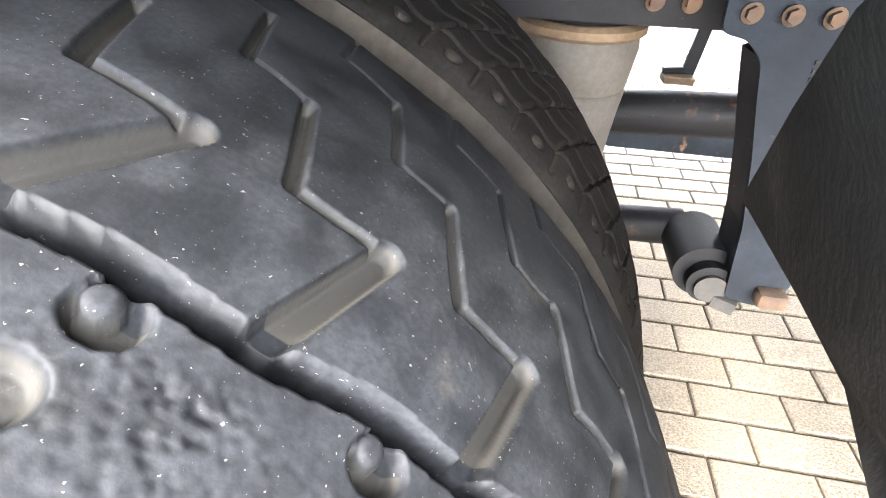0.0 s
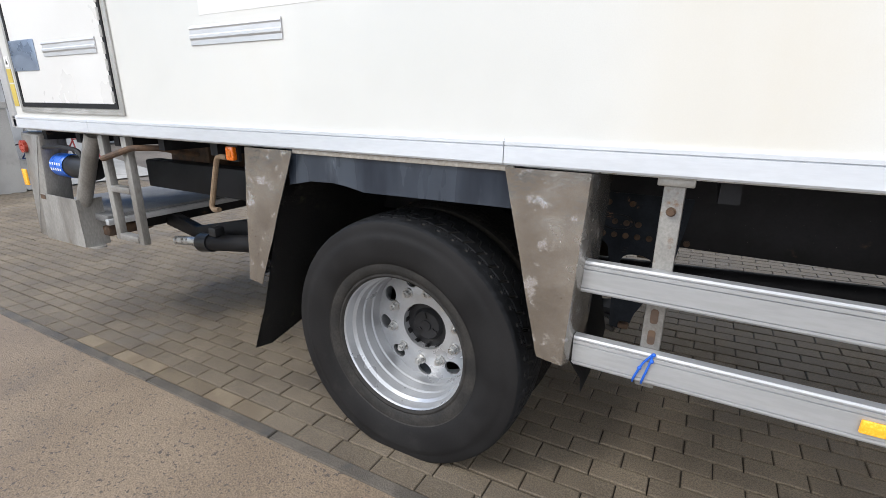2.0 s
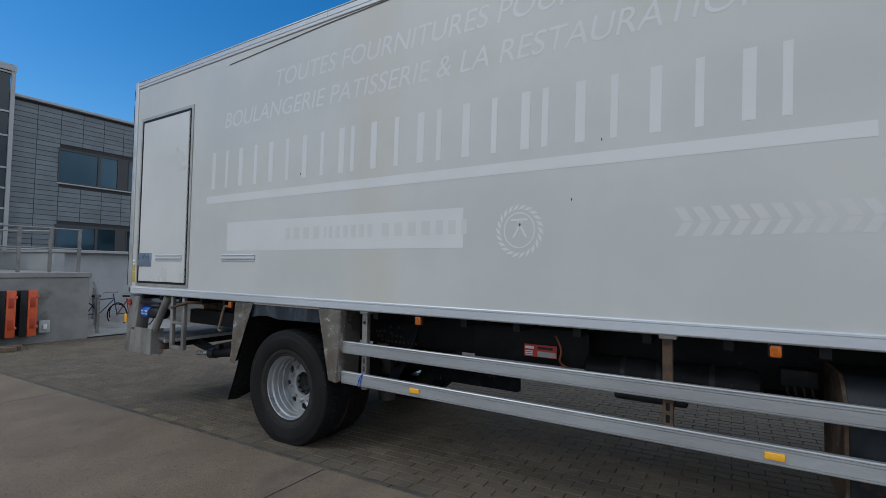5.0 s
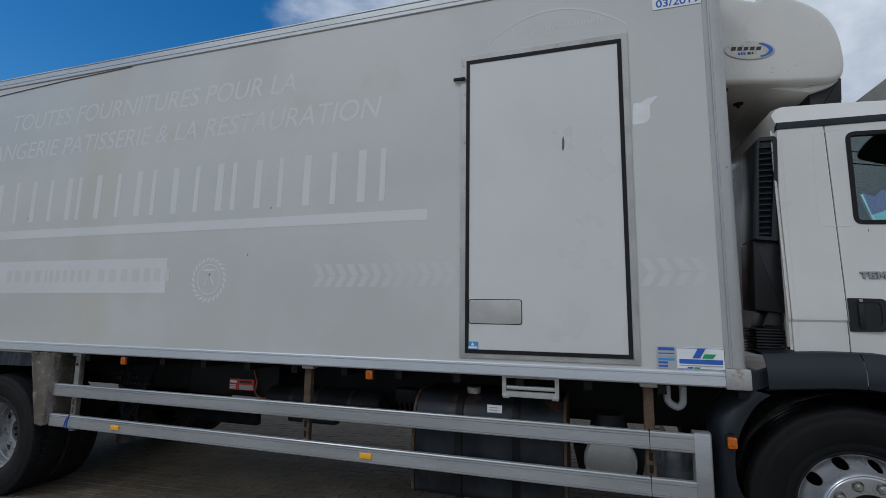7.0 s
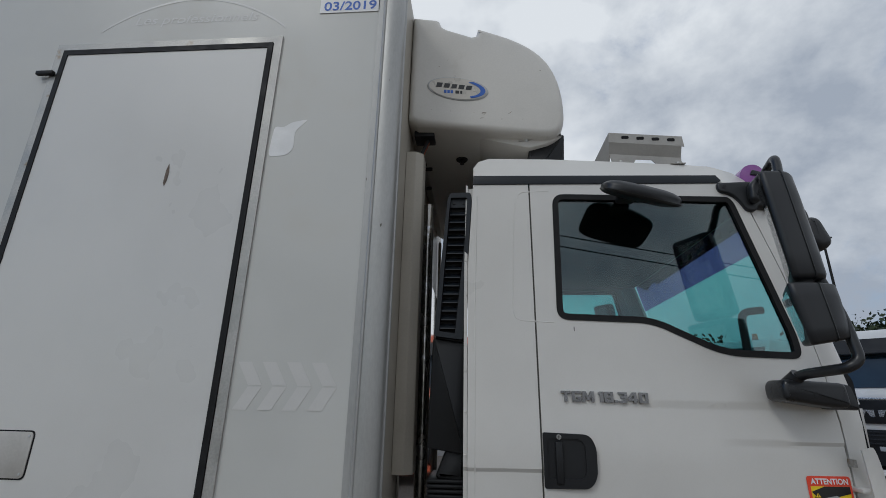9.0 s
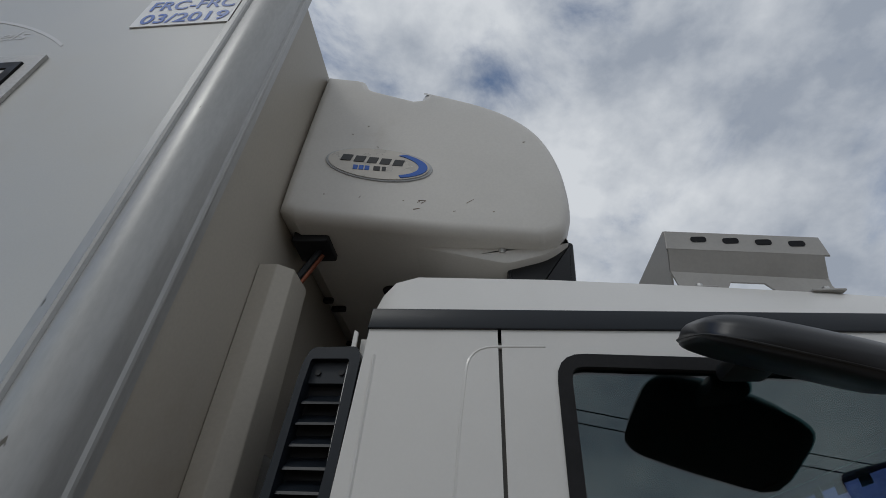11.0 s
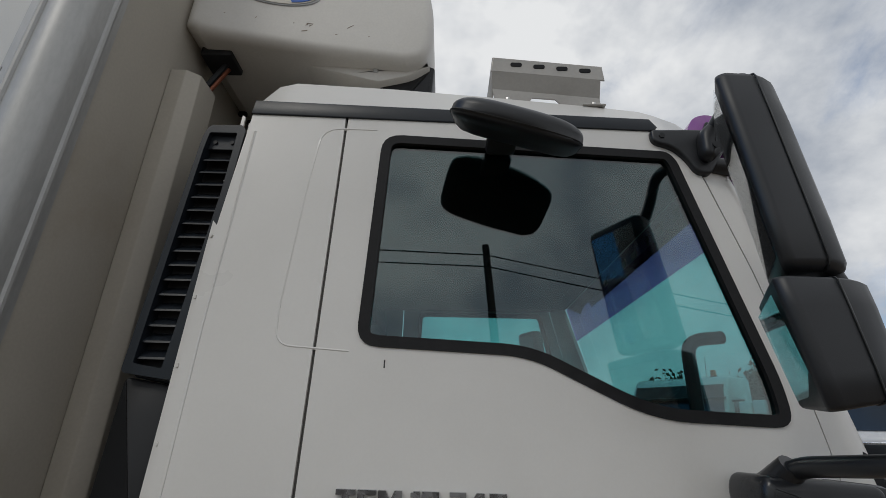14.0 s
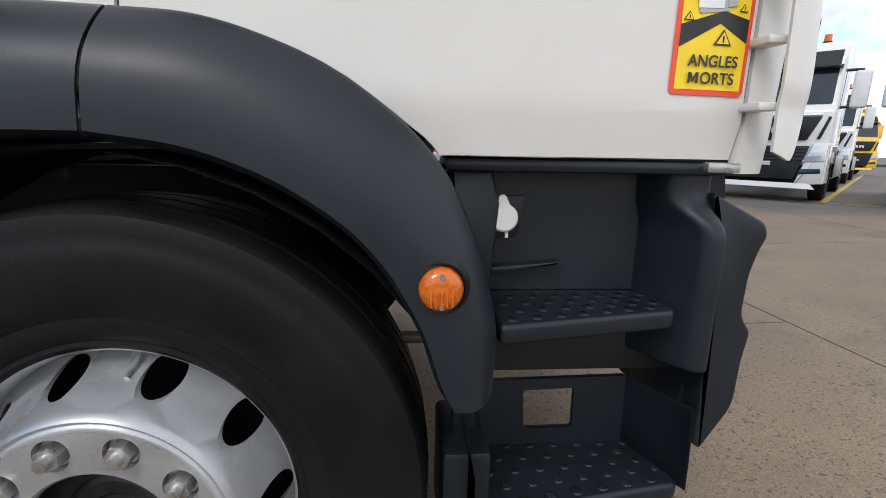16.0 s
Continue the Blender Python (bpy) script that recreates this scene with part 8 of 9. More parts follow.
part("tank_cap", rod((4.02, 0.33, 1.16), (4.02, 0.33, 1.20), 0.05, sides=24), ALU_DULL, TK, "ribbed filler cap")
plate(rect(4.15, 4.25, 1.05, 1.115), 0.17, 0.004, STICKER_WHITE, TK, "paper_label", "small white paper label")
for k in range(3):
    plate(rect(4.16, 4.22, 1.063 + k * 0.016, 1.069 + k * 0.016), 0.165, 0.001, STICKER_GREY, TK, "print_bar")
for x, w in ((1.62, 0.0),):
    LAB = part("red_label_plate", box(1.75, 2.01, 0.49, 0.50, 1.025, 1.118), LABEL_RED, TRUCK, "red and silver maker label on the beam", None)
    part("label_field", box(1.86, 2.005, 0.486, 0.489, 1.03, 1.07), ALU_DULL, LAB, smooth=None)
    for x0, wd, m_ in ((1.76, 0.07, STICKER_WHITE), (1.86, 0.12, STICKER_BLACK)):
        part("label_bar", box(x0, x0 + wd, 0.486, 0.489, 1.085, 1.105), m_, LAB, smooth=None)
    for k in range(3):
        part("label_bar", box(1.76, 1.82, 0.486, 0.489, 1.035 + k * 0.014, 1.042 + k * 0.014), STICKER_WHITE, LAB, smooth=None)
part("mount_panel", box(1.30, 2.25, 0.505, 0.56, 0.97, 1.25, 0.01), CHASSIS, TRUCK, "black equipment box behind the guard rails")
part("hose", tube(arc_points([(2.0, 0.5, 1.2), (2.06, 0.47, 1.1), (2.03, 0.47, 1.0), (2.12, 0.5, 0.96)], 0.05), 0.008, 8), COPPER, TRUCK, "loose orange hose")
AIR1 = capsule_tank(2.25, 3.30, 0.42, 0.99, 0.12, "air_tank", CHASSIS, "black compressed-air tank")
for x in (2.5, 2.72, 3.02):
    part("tank_band", lathe([(0.1225, 0.0), (0.1225, 0.03)], 30), BLACK_PLASTIC, AIR1, m=Matrix.Translation((x, 0.42, 0.99)) @ Matrix.Rotation(radians(-90), 4, "Z"))
part("tank_drain", box(2.45, 2.9, 0.36, 0.44, 0.83, 0.88, 0.02), CHASSIS, AIR1)
# black cylinder added to darken the space between the beams
capsule_tank(0.55, 1.75, 1.28, 1.0, 0.15, "spare_carrier", CHASSIS, "added black cylinder filling the dark between the chassis beams")
capsule_tank(2.4, 3.3, 2.1, 0.95, 0.13, "air_tank", CHASSIS, "black compressed-air tank on the far side")
VALVES = part("valve_block", box(3.38, 3.56, 0.40, 0.52, 1.04, 1.14, 0.012), CHASSIS, TRUCK, "black valve block with pipes")
for k in range(4):
    part("valve_pipe", tube(arc_points([(3.41 + k * 0.04, 0.42, 1.05), (3.42 + k * 0.04, 0.41, 0.98), (3.52 + k * 0.03, 0.5, 0.93)], 0.03), 0.007, 8), BLACK_PLASTIC, VALVES)
part("valve_pin", rod((3.44, 0.38, 0.86), (3.44, 0.38, 0.96), 0.008), BARE_STEEL, VALVES)
# round silencer end and its housing
SIL = part("silencer", rod((4.93, 0.26, 0.80), (4.93, 0.70, 0.80), 0.155, sides=44), STAINLESS, TRUCK, "stainless steel silencer drum")
bm = lathe([(0.0, -0.014), (0.12, -0.012), (0.148, -0.004), (0.157, -0.010), (0.163, 0.0), (0.158, 0.02)], 44)
part("silencer_lid", bm, POST_PAINT, SIL, "", 40, m=Matrix.Translation((4.93, 0.26, 0.80)))
part("silencer_mount", prism([(4.70, 0.86), (5.16, 0.86), (5.12, 0.68), (5.02, 0.60), (4.84, 0.60), (4.74, 0.68)], 0.34, 0.40, "y"), CHASSIS, SIL, smooth=None)
part("silencer_top", rod((4.93, 0.36, 0.95), (4.93, 0.36, 1.08), 0.13, 0.10, sides=30), CHASSIS, SIL)
part("washer_bottle", lathe([(0.0, 0.0), (0.10, 0.01), (0.13, 0.05), (0.13, 0.28), (0.1, 0.32), (0.0, 0.33)], 30), mat("clear_bottle_plastic", (0.10, 0.11, 0.12), (0.14, 0.15, 0.16), 9.0, 0.3), TRUCK, "dark round reservoir", 40, m=Matrix.Translation((5.30, 0.30, 0.66)) @ Matrix.Rotation(radians(90), 4, "X"))
part("air_filter_pipe", tube(arc_points([(5.27, 0.20, 1.30), (5.27, 0.20, 1.20), (5.33, 0.20, 1.17), (5.36, 0.20, 1.20), (5.36, 0.20, 1.30)], 0.04), 0.022, 14), STICKER_GREY, TRUCK, "grey bent drain pipe")
# grab step under the front door
ST = part("folding_step", sheet_with_hole(rounded(rect(4.275, 4.632, 1.20, 1.332), 0.006), rounded(rect(4.30, 4.607, 1.235, 1.318), 0.006), 0.03, 0.06), ALU_DULL, TRUCK, "folded aluminium access step", None)
part("step_bar", box(4.30, 4.607, 0.032, 0.075, 1.245, 1.268, 0.006), ALU_DULL, ST)
for x in (4.29, 4.60):
    part("step_hook", box(x - 0.012, x + 0.03, 0.025, 0.07, 1.19, 1.22, 0.006), ALU_DULL, ST)
# far side guard and arch
for z0, z1 in ((0.955, 1.055), (0.695, 0.795)):
    part("far_rail", box(0.25, 5.38, BW - 0.06, BW - 0.034, z0, z1, 0.004), ALU, GUARD, smooth=None)

# tail end: ladder, bumper irons, lift platform, lamp, tow gear
LAD = part("ladder", box(-2.475, -2.425, 0.02, 0.06, 0.72, 1.325, 0.004), TAIL_STEEL, TRUCK, "galvanised side ladder")
part("ladder_side", box(-2.24, -2.19, 0.02, 0.06, 0.72, 1.325, 0.004), TAIL_STEEL, LAD)
for z in (0.725, 1.01):
    part("ladder_rung", box(-2.426, -2.239, 0.015, 0.065, z, z + 0.035, 0.004), TAIL_STEEL, LAD)
TAIL = part("tail_bumper", prism(rounded([(-3.45, 1.31), (-3.19, 1.30), (-3.33, 0.61), (-3.36, 0.59), (-3.52, 0.60)], 0.02), 0.02, 0.18, "y", 0.02), TAIL_STEEL, TRUCK, "galvanised tail bumper irons")
part("bumper_return", prism(rounded([(-3.335, 0.912), (-2.875, 0.914), (-2.87, 0.60), (-3.39, 0.594)], 0.012), 0.012, 0.018, "y"), TAIL_STEEL, TAIL, smooth=None)
part("bumper_flange", box(-2.876, -2.870, 0.019, 0.16, 0.60, 0.91), TAIL_STEEL, TAIL, smooth=None)
part("bumper_foot", prism(rounded([(-2.88, 0.02), (-2.81, 0.05), (-2.80, 0.10), (-2.88, 0.13)], 0.015), 0.594, 0.604, "z"), TAIL_STEEL, TAIL, smooth=None)
part("bumper_scratch", box(-3.335, -3.27, 0.0095, 0.0115, 0.875, 0.905, 0.0), RUSTY, TAIL, smooth=None)
part("underrun_bar", box(-3.44, -3.34, 0.18, BW - 0.12, 0.62, 0.74, 0.02), TAIL_STEEL, TAIL)
part("round_lamp", rod((-3.41, 0.0, 1.215), (-3.41, 0.03, 1.215), 0.040, sides=26), RED_LENS, TAIL, "small red marker lamp")
part("side_reflector", box(-3.535, -3.475, 0.008, 0.02, 0.95, 1.06, 0.004), AMBER_REFLECT, TAIL, "amber reflector")
part("diagonal_stay", rod((-2.62, 0.07, 1.32), (-2.905, 0.07, 0.88), 0.043, sides=18), TAIL_STEEL, TAIL)
PUMP = capsule_tank(-3.06, -2.76, 0.12, 1.10, 0.075, "hydraulic_unit", BLACK_PLASTIC, "black hydraulic pump with blue cap")
part("blue_cap", lathe([(0.0, 0.0), (0.074, 0.0), (0.077, 0.005), (0.077, 0.16), (0.074, 0.165)], 30), BLUE_PLASTIC, PUMP, "blue plastic pump cover", 40, m=Matrix.Translation((-3.20, 0.12, 1.10)) @ Matrix.Rotation(radians(-90), 4, "Z"))
for k in range(5):
    part("cap_bar", box(-3.185 + 0.03 * k, -3.172 + 0.03 * k, 0.044, 0.0475, 1.075, 1.125), STICKER_WHITE, PUMP, smooth=None)
part("pump_hoop", tube(arc_points([(-3.27, 0.06, 1.14), (-3.26, 0.045, 1.215), (-2.95, 0.045, 1.232), (-2.78, 0.045, 1.22), (-2.73, 0.05, 1.15)], 0.04), 0.014, 10), BLACK_PLASTIC, PUMP, "black hoop over the pump")
LIFT = part("lift_platform", box(-3.60, -2.72, 0.10, BW - 0.10, 0.765, 0.81, 0.008), mat("grey_lift_deck", (0.15, 0.15, 0.15), (0.22, 0.22, 0.215), 4.0, 0.85, 0.0, fine=0.2, spec=0.12), TRUCK, "folded steel lift platform")
part("platform_lip", box(-2.735, -2.695, 0.09, BW - 0.09, 0.752, 0.79, 0.006), ALU, LIFT)
part("platform_edge", box(-3.2, -2.80, 0.13, 0.42, 0.655, 0.72, 0.012), RUSTY, LIFT)
part("platform_beam", box(-3.3, -2.78, 0.3, BW - 0.3, 0.67, 0.76, 0.012), CHASSIS, LIFT)
part("lift_arm", prism(rounded([(-2.75, 0.76), (-2.45, 0.69), (-1.95, 0.80), (-1.45, 0.80), (-1.45, 0.70), (-1.93, 0.70), (-2.45, 0.60), (-2.8, 0.66)], 0.02), 0.50, 0.56, "y", 0.01), CHASSIS, LIFT)
part("lift_cylinder", rod((-2.25, 0.42, 0.63), (-1.72, 0.42, 0.70), 0.052, sides=22), CHASSIS, LIFT)
part("cylinder_collar", rod((-2.27, 0.42, 0.628), (-2.16, 0.42, 0.643), 0.062, sides=22), BLACK_PLASTIC, LIFT)
part("lift_rod", rod((-2.55, 0.42, 0.60), (-2.2, 0.42, 0.637), 0.03), BARE_STEEL, LIFT)
part("cylinder_tail", rod((-1.75, 0.42, 0.695), (-1.1, 0.42, 0.78), 0.035), CHASSIS, LIFT)
part("hose_clip", box(-2.12, -2.05, 0.37, 0.44, 0.70, 0.76, 0.01), BLACK_PLASTIC, LIFT)
part("tail_beam", box(-2.55, -1.25, 0.30, 0.40, 0.99, 1.16, 0.01), CHASSIS, CH)
part("bent_bar", tube(arc_points([(-1.42, 0.06, 1.262), (-1.49, 0.06, 1.265), (-1.51, 0.06, 1.22), (-1.585, 0.06, 1.01), (-1.57, 0.06, 0.995), (-1.53, 0.06, 1.0)], 0.03), 0.013, 10), BRASS_RUST, TRUCK, "bent rusty guard bar")
part("rear_crossmember", box(-2.6, -2.2, 0.5, 0.86, 1.0, 1.25, 0.01), RUSTY, CH)
part("rusty_clamp", tube(arc_points([(-2.41, 0.0, 1.20), (-2.10, 0.0, 1.275), (-2.02, 0.10, 1.27), (-2.0, 0.3, 1.22)], 0.03), 0.016, 10), RUSTY, TRUCK, "rusty clamp bar")

# ---- yard behind the tail: dock, building, small things ----
GZ = ground_z(-11.2)
structure("dock", box(-16.5, -11.2, -6.0, 2.62, GZ - 0.05, 1.33, 0.012), DOCK, "cast concrete loading dock wall", "dock")
structure("dock_coping", box(-16.55, -11.17, -6.0, 2.66, 1.334, 1.46, 0.015), DOCK, "concrete coping along the dock edge", "coping")
structure("ramp", prism([(-11.3, GZ), (-18.0, GZ), (-18.0, GZ + 0.75), (-11.5, GZ + 0.03)], 2.68, 5.4, "y"), DOCK, "sloping concrete ramp beside the dock", "ramp")
structure("annex_wall", box(-18.5, -13.9, 2.75, 3.0, GZ, 2.02), PALE_METAL, "low pale annex wall", "wall")
structure("annex_front", box(-18.5, -14.1, 3.0, 5.2, GZ, 2.02), PALE_METAL, "pale annex block below the windows", "wall")
structure("annex_cap", box(-18.55, -13.85, 2.7, 5.25, 2.024, 2.11, 0.01), PALE_METAL, "pale metal coping on the annex", "coping")

BLD = thing("office_building", (-24, 3, GZ), "grey tile-clad office building with ribbon windows", "building")
BXF = -21.0
part("wall", box(BXF - 9, BXF - 0.12, -14, 30, GZ, 8.30), DARK_JOINT, BLD, "", None)
part("roof_edge", box(BXF - 9.05, BXF + 0.06, -14, 30, 8.31, 8.42, 0.01), PALE_METAL, BLD, "pale metal roof edge")
TILE = mesh_of(box(0, 0.03, 0.006, 0.674, 0.005, 0.165, 0.003), "tile", None)
TILE.materials.append(CLADDING)
WIN_ROWS = ((5.12, 6.56), (1.92, 3.30))


def bm_tiles(spans):
    verts, faces = [], []
    for y0, z0, y1, z1 in spans:
        b = len(verts)
        verts += [(BXF - 0.115, y0, z0), (BXF - 0.115, y1, z0), (BXF - 0.115, y1, z1), (BXF - 0.115, y0, z1), (BXF - 0.09, y0 + 0.004, z0 + 0.004), (BXF - 0.09, y1 - 0.004, z0 + 0.004), (BXF - 0.09, y1 - 0.004, z1 - 0.004), (BXF - 0.09, y0 + 0.004, z1 - 0.004)]
        faces += [(b + 4, b + 5, b + 6, b + 7), (b, b + 1, b + 5, b + 4), (b + 1, b + 2, b + 6, b + 5), (b + 2, b + 3, b + 7, b + 6), (b + 3, b, b + 4, b + 7)]
    me = bpy.data.meshes.new("cladding_tiles")
    me.from_pydata(verts, [], faces)
    return me


spans, near_spans = [], []
row_h, col_w = 0.205, 0.80
for i in range(42):
    z = -0.2 + i * row_h
    if z + row_h > 8.31:
        break
    for j in range(34):
        y = 3.60 + j * col_w
        cy = y + col_w / 2
        if any(z + row_h > a - 0.02 and z < b + 0.02 for a, b in WIN_ROWS) and cy > 5.1:
            continue
        (near_spans if 3.5 < y < 9.0 and z > 3.6 else spans).append((y + 0.006, z + 0.006, y + col_w - 0.006, z + row_h - 0.006))
rest = part("cladding_rest", bm_tiles(spans), CLADDING, BLD, "grey cladding tiles")
rest["kind"] = "stuff"
one = bm_tiles([(0.006, 0.006, col_w - 0.006, row_h - 0.006)])
one.materials.append(CLADDING)
for y0, z0, y1, z1 in near_spans[:300]:
    part("tile", one, CLADDING, BLD, m=Matrix.Translation((0, y0 - 0.006, z0 - 0.006)))
for a, b in WIN_ROWS:
    y = 5.15
    for wide, kind in itertools.cycle(((1.50, "pane"), (0.80, "pane"), (0.40, "post"))):
        if y > 26:
            break
        if kind == "post":
            part("window_post", box(BXF - 0.14, BXF - 0.08, y, y + wide, a, b), WINDOW_FRAME, BLD, smooth=None)
        else:
            w_ = part("window", box(BXF - 0.135, BXF - 0.10, y + 0.03, y + wide - 0.03, a + 0.05, b - 0.05), SKY_BLUE_GLASS, BLD, "", None)
            part("window_frame", sheet_with_hole([(q, z) for q, z in rect(0, wide, a, b)], [(q, z) for q, z in rect(0.05, wide - 0.05, a + 0.06, b - 0.06)], 0.0, 0.05), WINDOW_FRAME, w_, smooth=None, m=Matrix.Translation((BXF - 0.06, y, 0)) @ Matrix.Rotation(radians(90), 4, "Z"))
        y += wide
    part("window_head", box(BXF - 0.14, BXF - 0.07, 5.11, 26.5, b, b + 0.045), WINDOW_FRAME, BLD, smooth=None)
    part("sill", box(BXF - 0.14, BXF - 0.05, 5.11, 26.5, a - 0.05, a), PALE_METAL, BLD, smooth=None)
# glazed stair tower at the building's near end
part("tower_glass", box(BXF - 0.1, BXF + 0.15, -4.0, 3.42, 0.5, 9.2), WINDOW_DARK, BLD, "", None)
for z in (1.6, 3.15, 3.75, 4.55, 5.35, 6.6, 7.55, 9.1):
    part("transom", box(BXF + 0.15, BXF + 0.21, -4.0, 3.5, z, z + 0.07), PALE_METAL, BLD, smooth=None)
for y in (3.43, 1.6, -0.2, -2.0):
    part("mullion", box(BXF + 0.15, BXF + 0.23, y, y + 0.13, 0.5, 9.2), PALE_METAL, BLD, smooth=None)
part("tower_top", box(BXF - 4, BXF + 0.25, -4.1, 3.58, 9.2, 9.45), PALE_METAL, BLD, smooth=None)


def railing(points, height, name, posts, label, rails=(1.0, 0.55)):
    r = thing(name, points[0], label, "railing")
    for u in rails:
        part("rail", tube([(x, y, z + height * u) for x, y, z in points], 0.022, 8), RAIL_STEEL, r)
    for x, y, z in posts:
        part("post", box(x - 0.02, x + 0.02, y - 0.035, y + 0.035, z, z + height), RAIL_STEEL, r, smooth=None)
    return r


railing([(-11.6, 2.55, 1.46), (-11.6, -0.3, 1.46)], 1.12, "dock_railing", [(-11.6, 2.5 - k * 0.62, 1.46) for k in range(5)], "galvanised steel railing on the dock edge")
railing([(-13.5, 2.5, 1.46), (-15.8, 0.8, 1.46), (-15.8, -2.0, 1.46)], 1.15, "stair_railing", [(-13.5, 2.5, 1.46), (-14.6, 1.7, 1.46), (-15.8, 0.8, 1.46), (-15.8, -0.6, 1.46)], "galvanised railing behind the dock")
railing([(-11.6, 3.0, GZ + 0.02), (-12.6, 3.35, GZ + 0.15), (-14.5, 4.0, GZ + 0.4)], 1.0, "ramp_railing", [(-11.6, 3.0, GZ), (-12.1, 3.18, GZ), (-12.6, 3.35, GZ + 0.05), (-13.5, 3.65, GZ + 0.2)], "thin steel railing beside the ramp")
FEN = thing("picket_screen", (-15.2, 0.5, 1.46), "grey slatted screen behind the dock railing", "screen")
for k in range(26):
    part("picket", box(-15.22, -15.19, -1.3 + k * 0.115, -1.3 + k * 0.115 + 0.07, 1.46, 2.1), RAIL_STEEL, FEN, smooth=None)


def extinguisher_box(y, label):
    t = thing("extinguisher_box", (-11.1, y, 0.2), label, "extinguisher box", "boxes on the dock wall")
    part("case", box(-11.195, -10.93, y - 0.15, y + 0.15, -0.02, 1.04, 0.02), BLACK_PLASTIC, t)
    part("dark_front", box(-10.928, -10.88, y - 0.16, y - 0.022, -0.03, 1.05, 0.02), BLACK_PLASTIC, t)
    d = part("front", box(-10.928, -10.87, y - 0.018, y + 0.16, -0.03, 1.05, 0.02), ORANGE, t, "orange front cover")
    for z in (0.28, 0.78):
        part("panel", box(-10.872, -10.864, y + 0.02, y + 0.12, z - 0.13, z + 0.10, 0.004), mat("dark_orange", (0.42, 0.05, 0.02), None, 9.0, 0.5) if "dark_orange" not in bpy.data.materials else bpy.data.materials["dark_orange"], t)
    for z in (0.16, 0.86):
        part("latch", box(-10.91, -10.86, y + 0.13, y + 0.18, z, z + 0.06, 0.006), ORANGE, t)
    return t


extinguisher_box(0.90, "black and orange extinguisher box on the dock wall")
extinguisher_box(1.29, "black and orange extinguisher box beside the socket")
SB = thing("socket_box", (-11.15, 1.67, 0.15), "grey wall socket box on the dock", "socket box")
part("case", box(-11.195, -11.08, 1.56, 1.78, 0.0, 0.30, 0.015), STICKER_GREY, SB)
part("plug", box(-11.08, -11.05, 1.63, 1.71, 0.09, 0.20, 0.008), STICKER_WHITE, SB)
BIN = thing("wheelie_bin", (-10.9, 0.05, GZ), "green wheelie bin beside the dock wall", "bin")
part("body", prism(rounded([(-0.28, GZ + 0.06), (0.28, GZ + 0.06), (0.32, 0.75), (-0.32, 0.75)], 0.03), -11.15, -10.6, "x", 0.02), GREEN_BIN, BIN)
part("lid", box(-11.17, -10.56, -0.34, 0.34, 0.755, 0.82, 0.02), GREEN_BIN, BIN)
for y in (-0.2, 0.2):
    part("wheel", rod((-11.1, y - 0.03, GZ + 0.09), (-11.1, y + 0.03, GZ + 0.09), 0.09, sides=20), BLACK_PLASTIC, BIN)
for k, (a, b) in enumerate((((-10.35, 0.1, GZ + 0.03), (-10.05, 0.95, GZ + 0.03)), ((-10.15, 0.15, GZ + 0.03), (-9.85, 0.80, GZ + 0.03)))):
    t = thing("timber_block", a, "weathered timber block lying on the pavers", "timber", "timber blocks")
    d = (Vector(b) - Vector(a)).normalized()
    part("beam", box(-0.06, 0.06, 0, (Vector(b) - Vector(a)).length, 0.0, 0.11, 0.012, m=Matrix.Translation(a) @ (d.to_track_quat("Y", "Z").to_matrix().to_4x4())), WOOD, t)
BR = thing("broom", (-10.6, 0.55, GZ), "dark broom leaning on the dock wall", "broom")
part("handle", rod((-10.5, 0.2, GZ + 0.08), (-11.1, 0.75, 1.15), 0.016), WOOD, BR)
part("grip", rod((-11.05, 0.70, 1.06), (-11.12, 0.77, 1.2), 0.028), BLACK_PLASTIC, BR)
part("head", box(-10.65, -10.35, 0.12, 0.26, GZ + 0.02, GZ + 0.10, 0.02), BLACK_PLASTIC, BR)


def bicycle(x, y, turn, label, material):
    base = (x, y, GZ + 0.05)
    t = thing("bicycle", base, label, "bicycle", "parked bicycles")
    m = Matrix.Translation(base) @ Matrix.Rotation(radians(turn), 4, "Z")
    for dx in (-0.52, 0.52):
        part("wheel", tube([(dx + 0.33 * math.cos(a), 0, 0.34 + 0.33 * math.sin(a)) for a in [2 * math.pi * k / 26 for k in range(26)]], 0.017, 6, closed=True), RUBBER_SIDE, t, m=m)
        bm = bmesh.new()
        for k in range(9):
            a = math.pi * k / 9
            rod((dx - 0.32 * math.cos(a), 0, 0.34 - 0.32 * math.sin(a)), (dx + 0.32 * math.cos(a), 0, 0.34 + 0.32 * math.sin(a)), 0.0025, sides=4, bm=bm)
        part("spokes", bm, RAIL_STEEL, t, m=m, smooth=None)
    bm = bmesh.new()
    for a, b in (((-0.52, 0, 0.34), (-0.1, 0, 0.34)), ((-0.1, 0, 0.34), (-0.2, 0, 0.82)), ((-0.1, 0, 0.34), (0.38, 0, 0.80)), ((-0.18, 0, 0.78), (0.38, 0, 0.84)), ((-0.52, 0, 0.34), (-0.18, 0, 0.76)), ((0.52, 0, 0.34), (0.36, 0, 0.98))):
        rod(a, b, 0.016, sides=8, bm=bm)
    part("bicycle_frame", bm, material, t, m=m)
    part("handlebar", tube(arc_points([(0.25, -0.26, 1.0), (0.36, -0.2, 1.04), (0.38, 0, 1.0), (0.36, 0.2, 1.04), (0.25, 0.26, 1.0)], 0.06), 0.012, 8), RAIL_STEEL, t, m=m)
    part("saddle", box(-0.32, -0.08, -0.06, 0.06, 0.86, 0.92, 0.02), BLACK_PLASTIC, t, m=m)


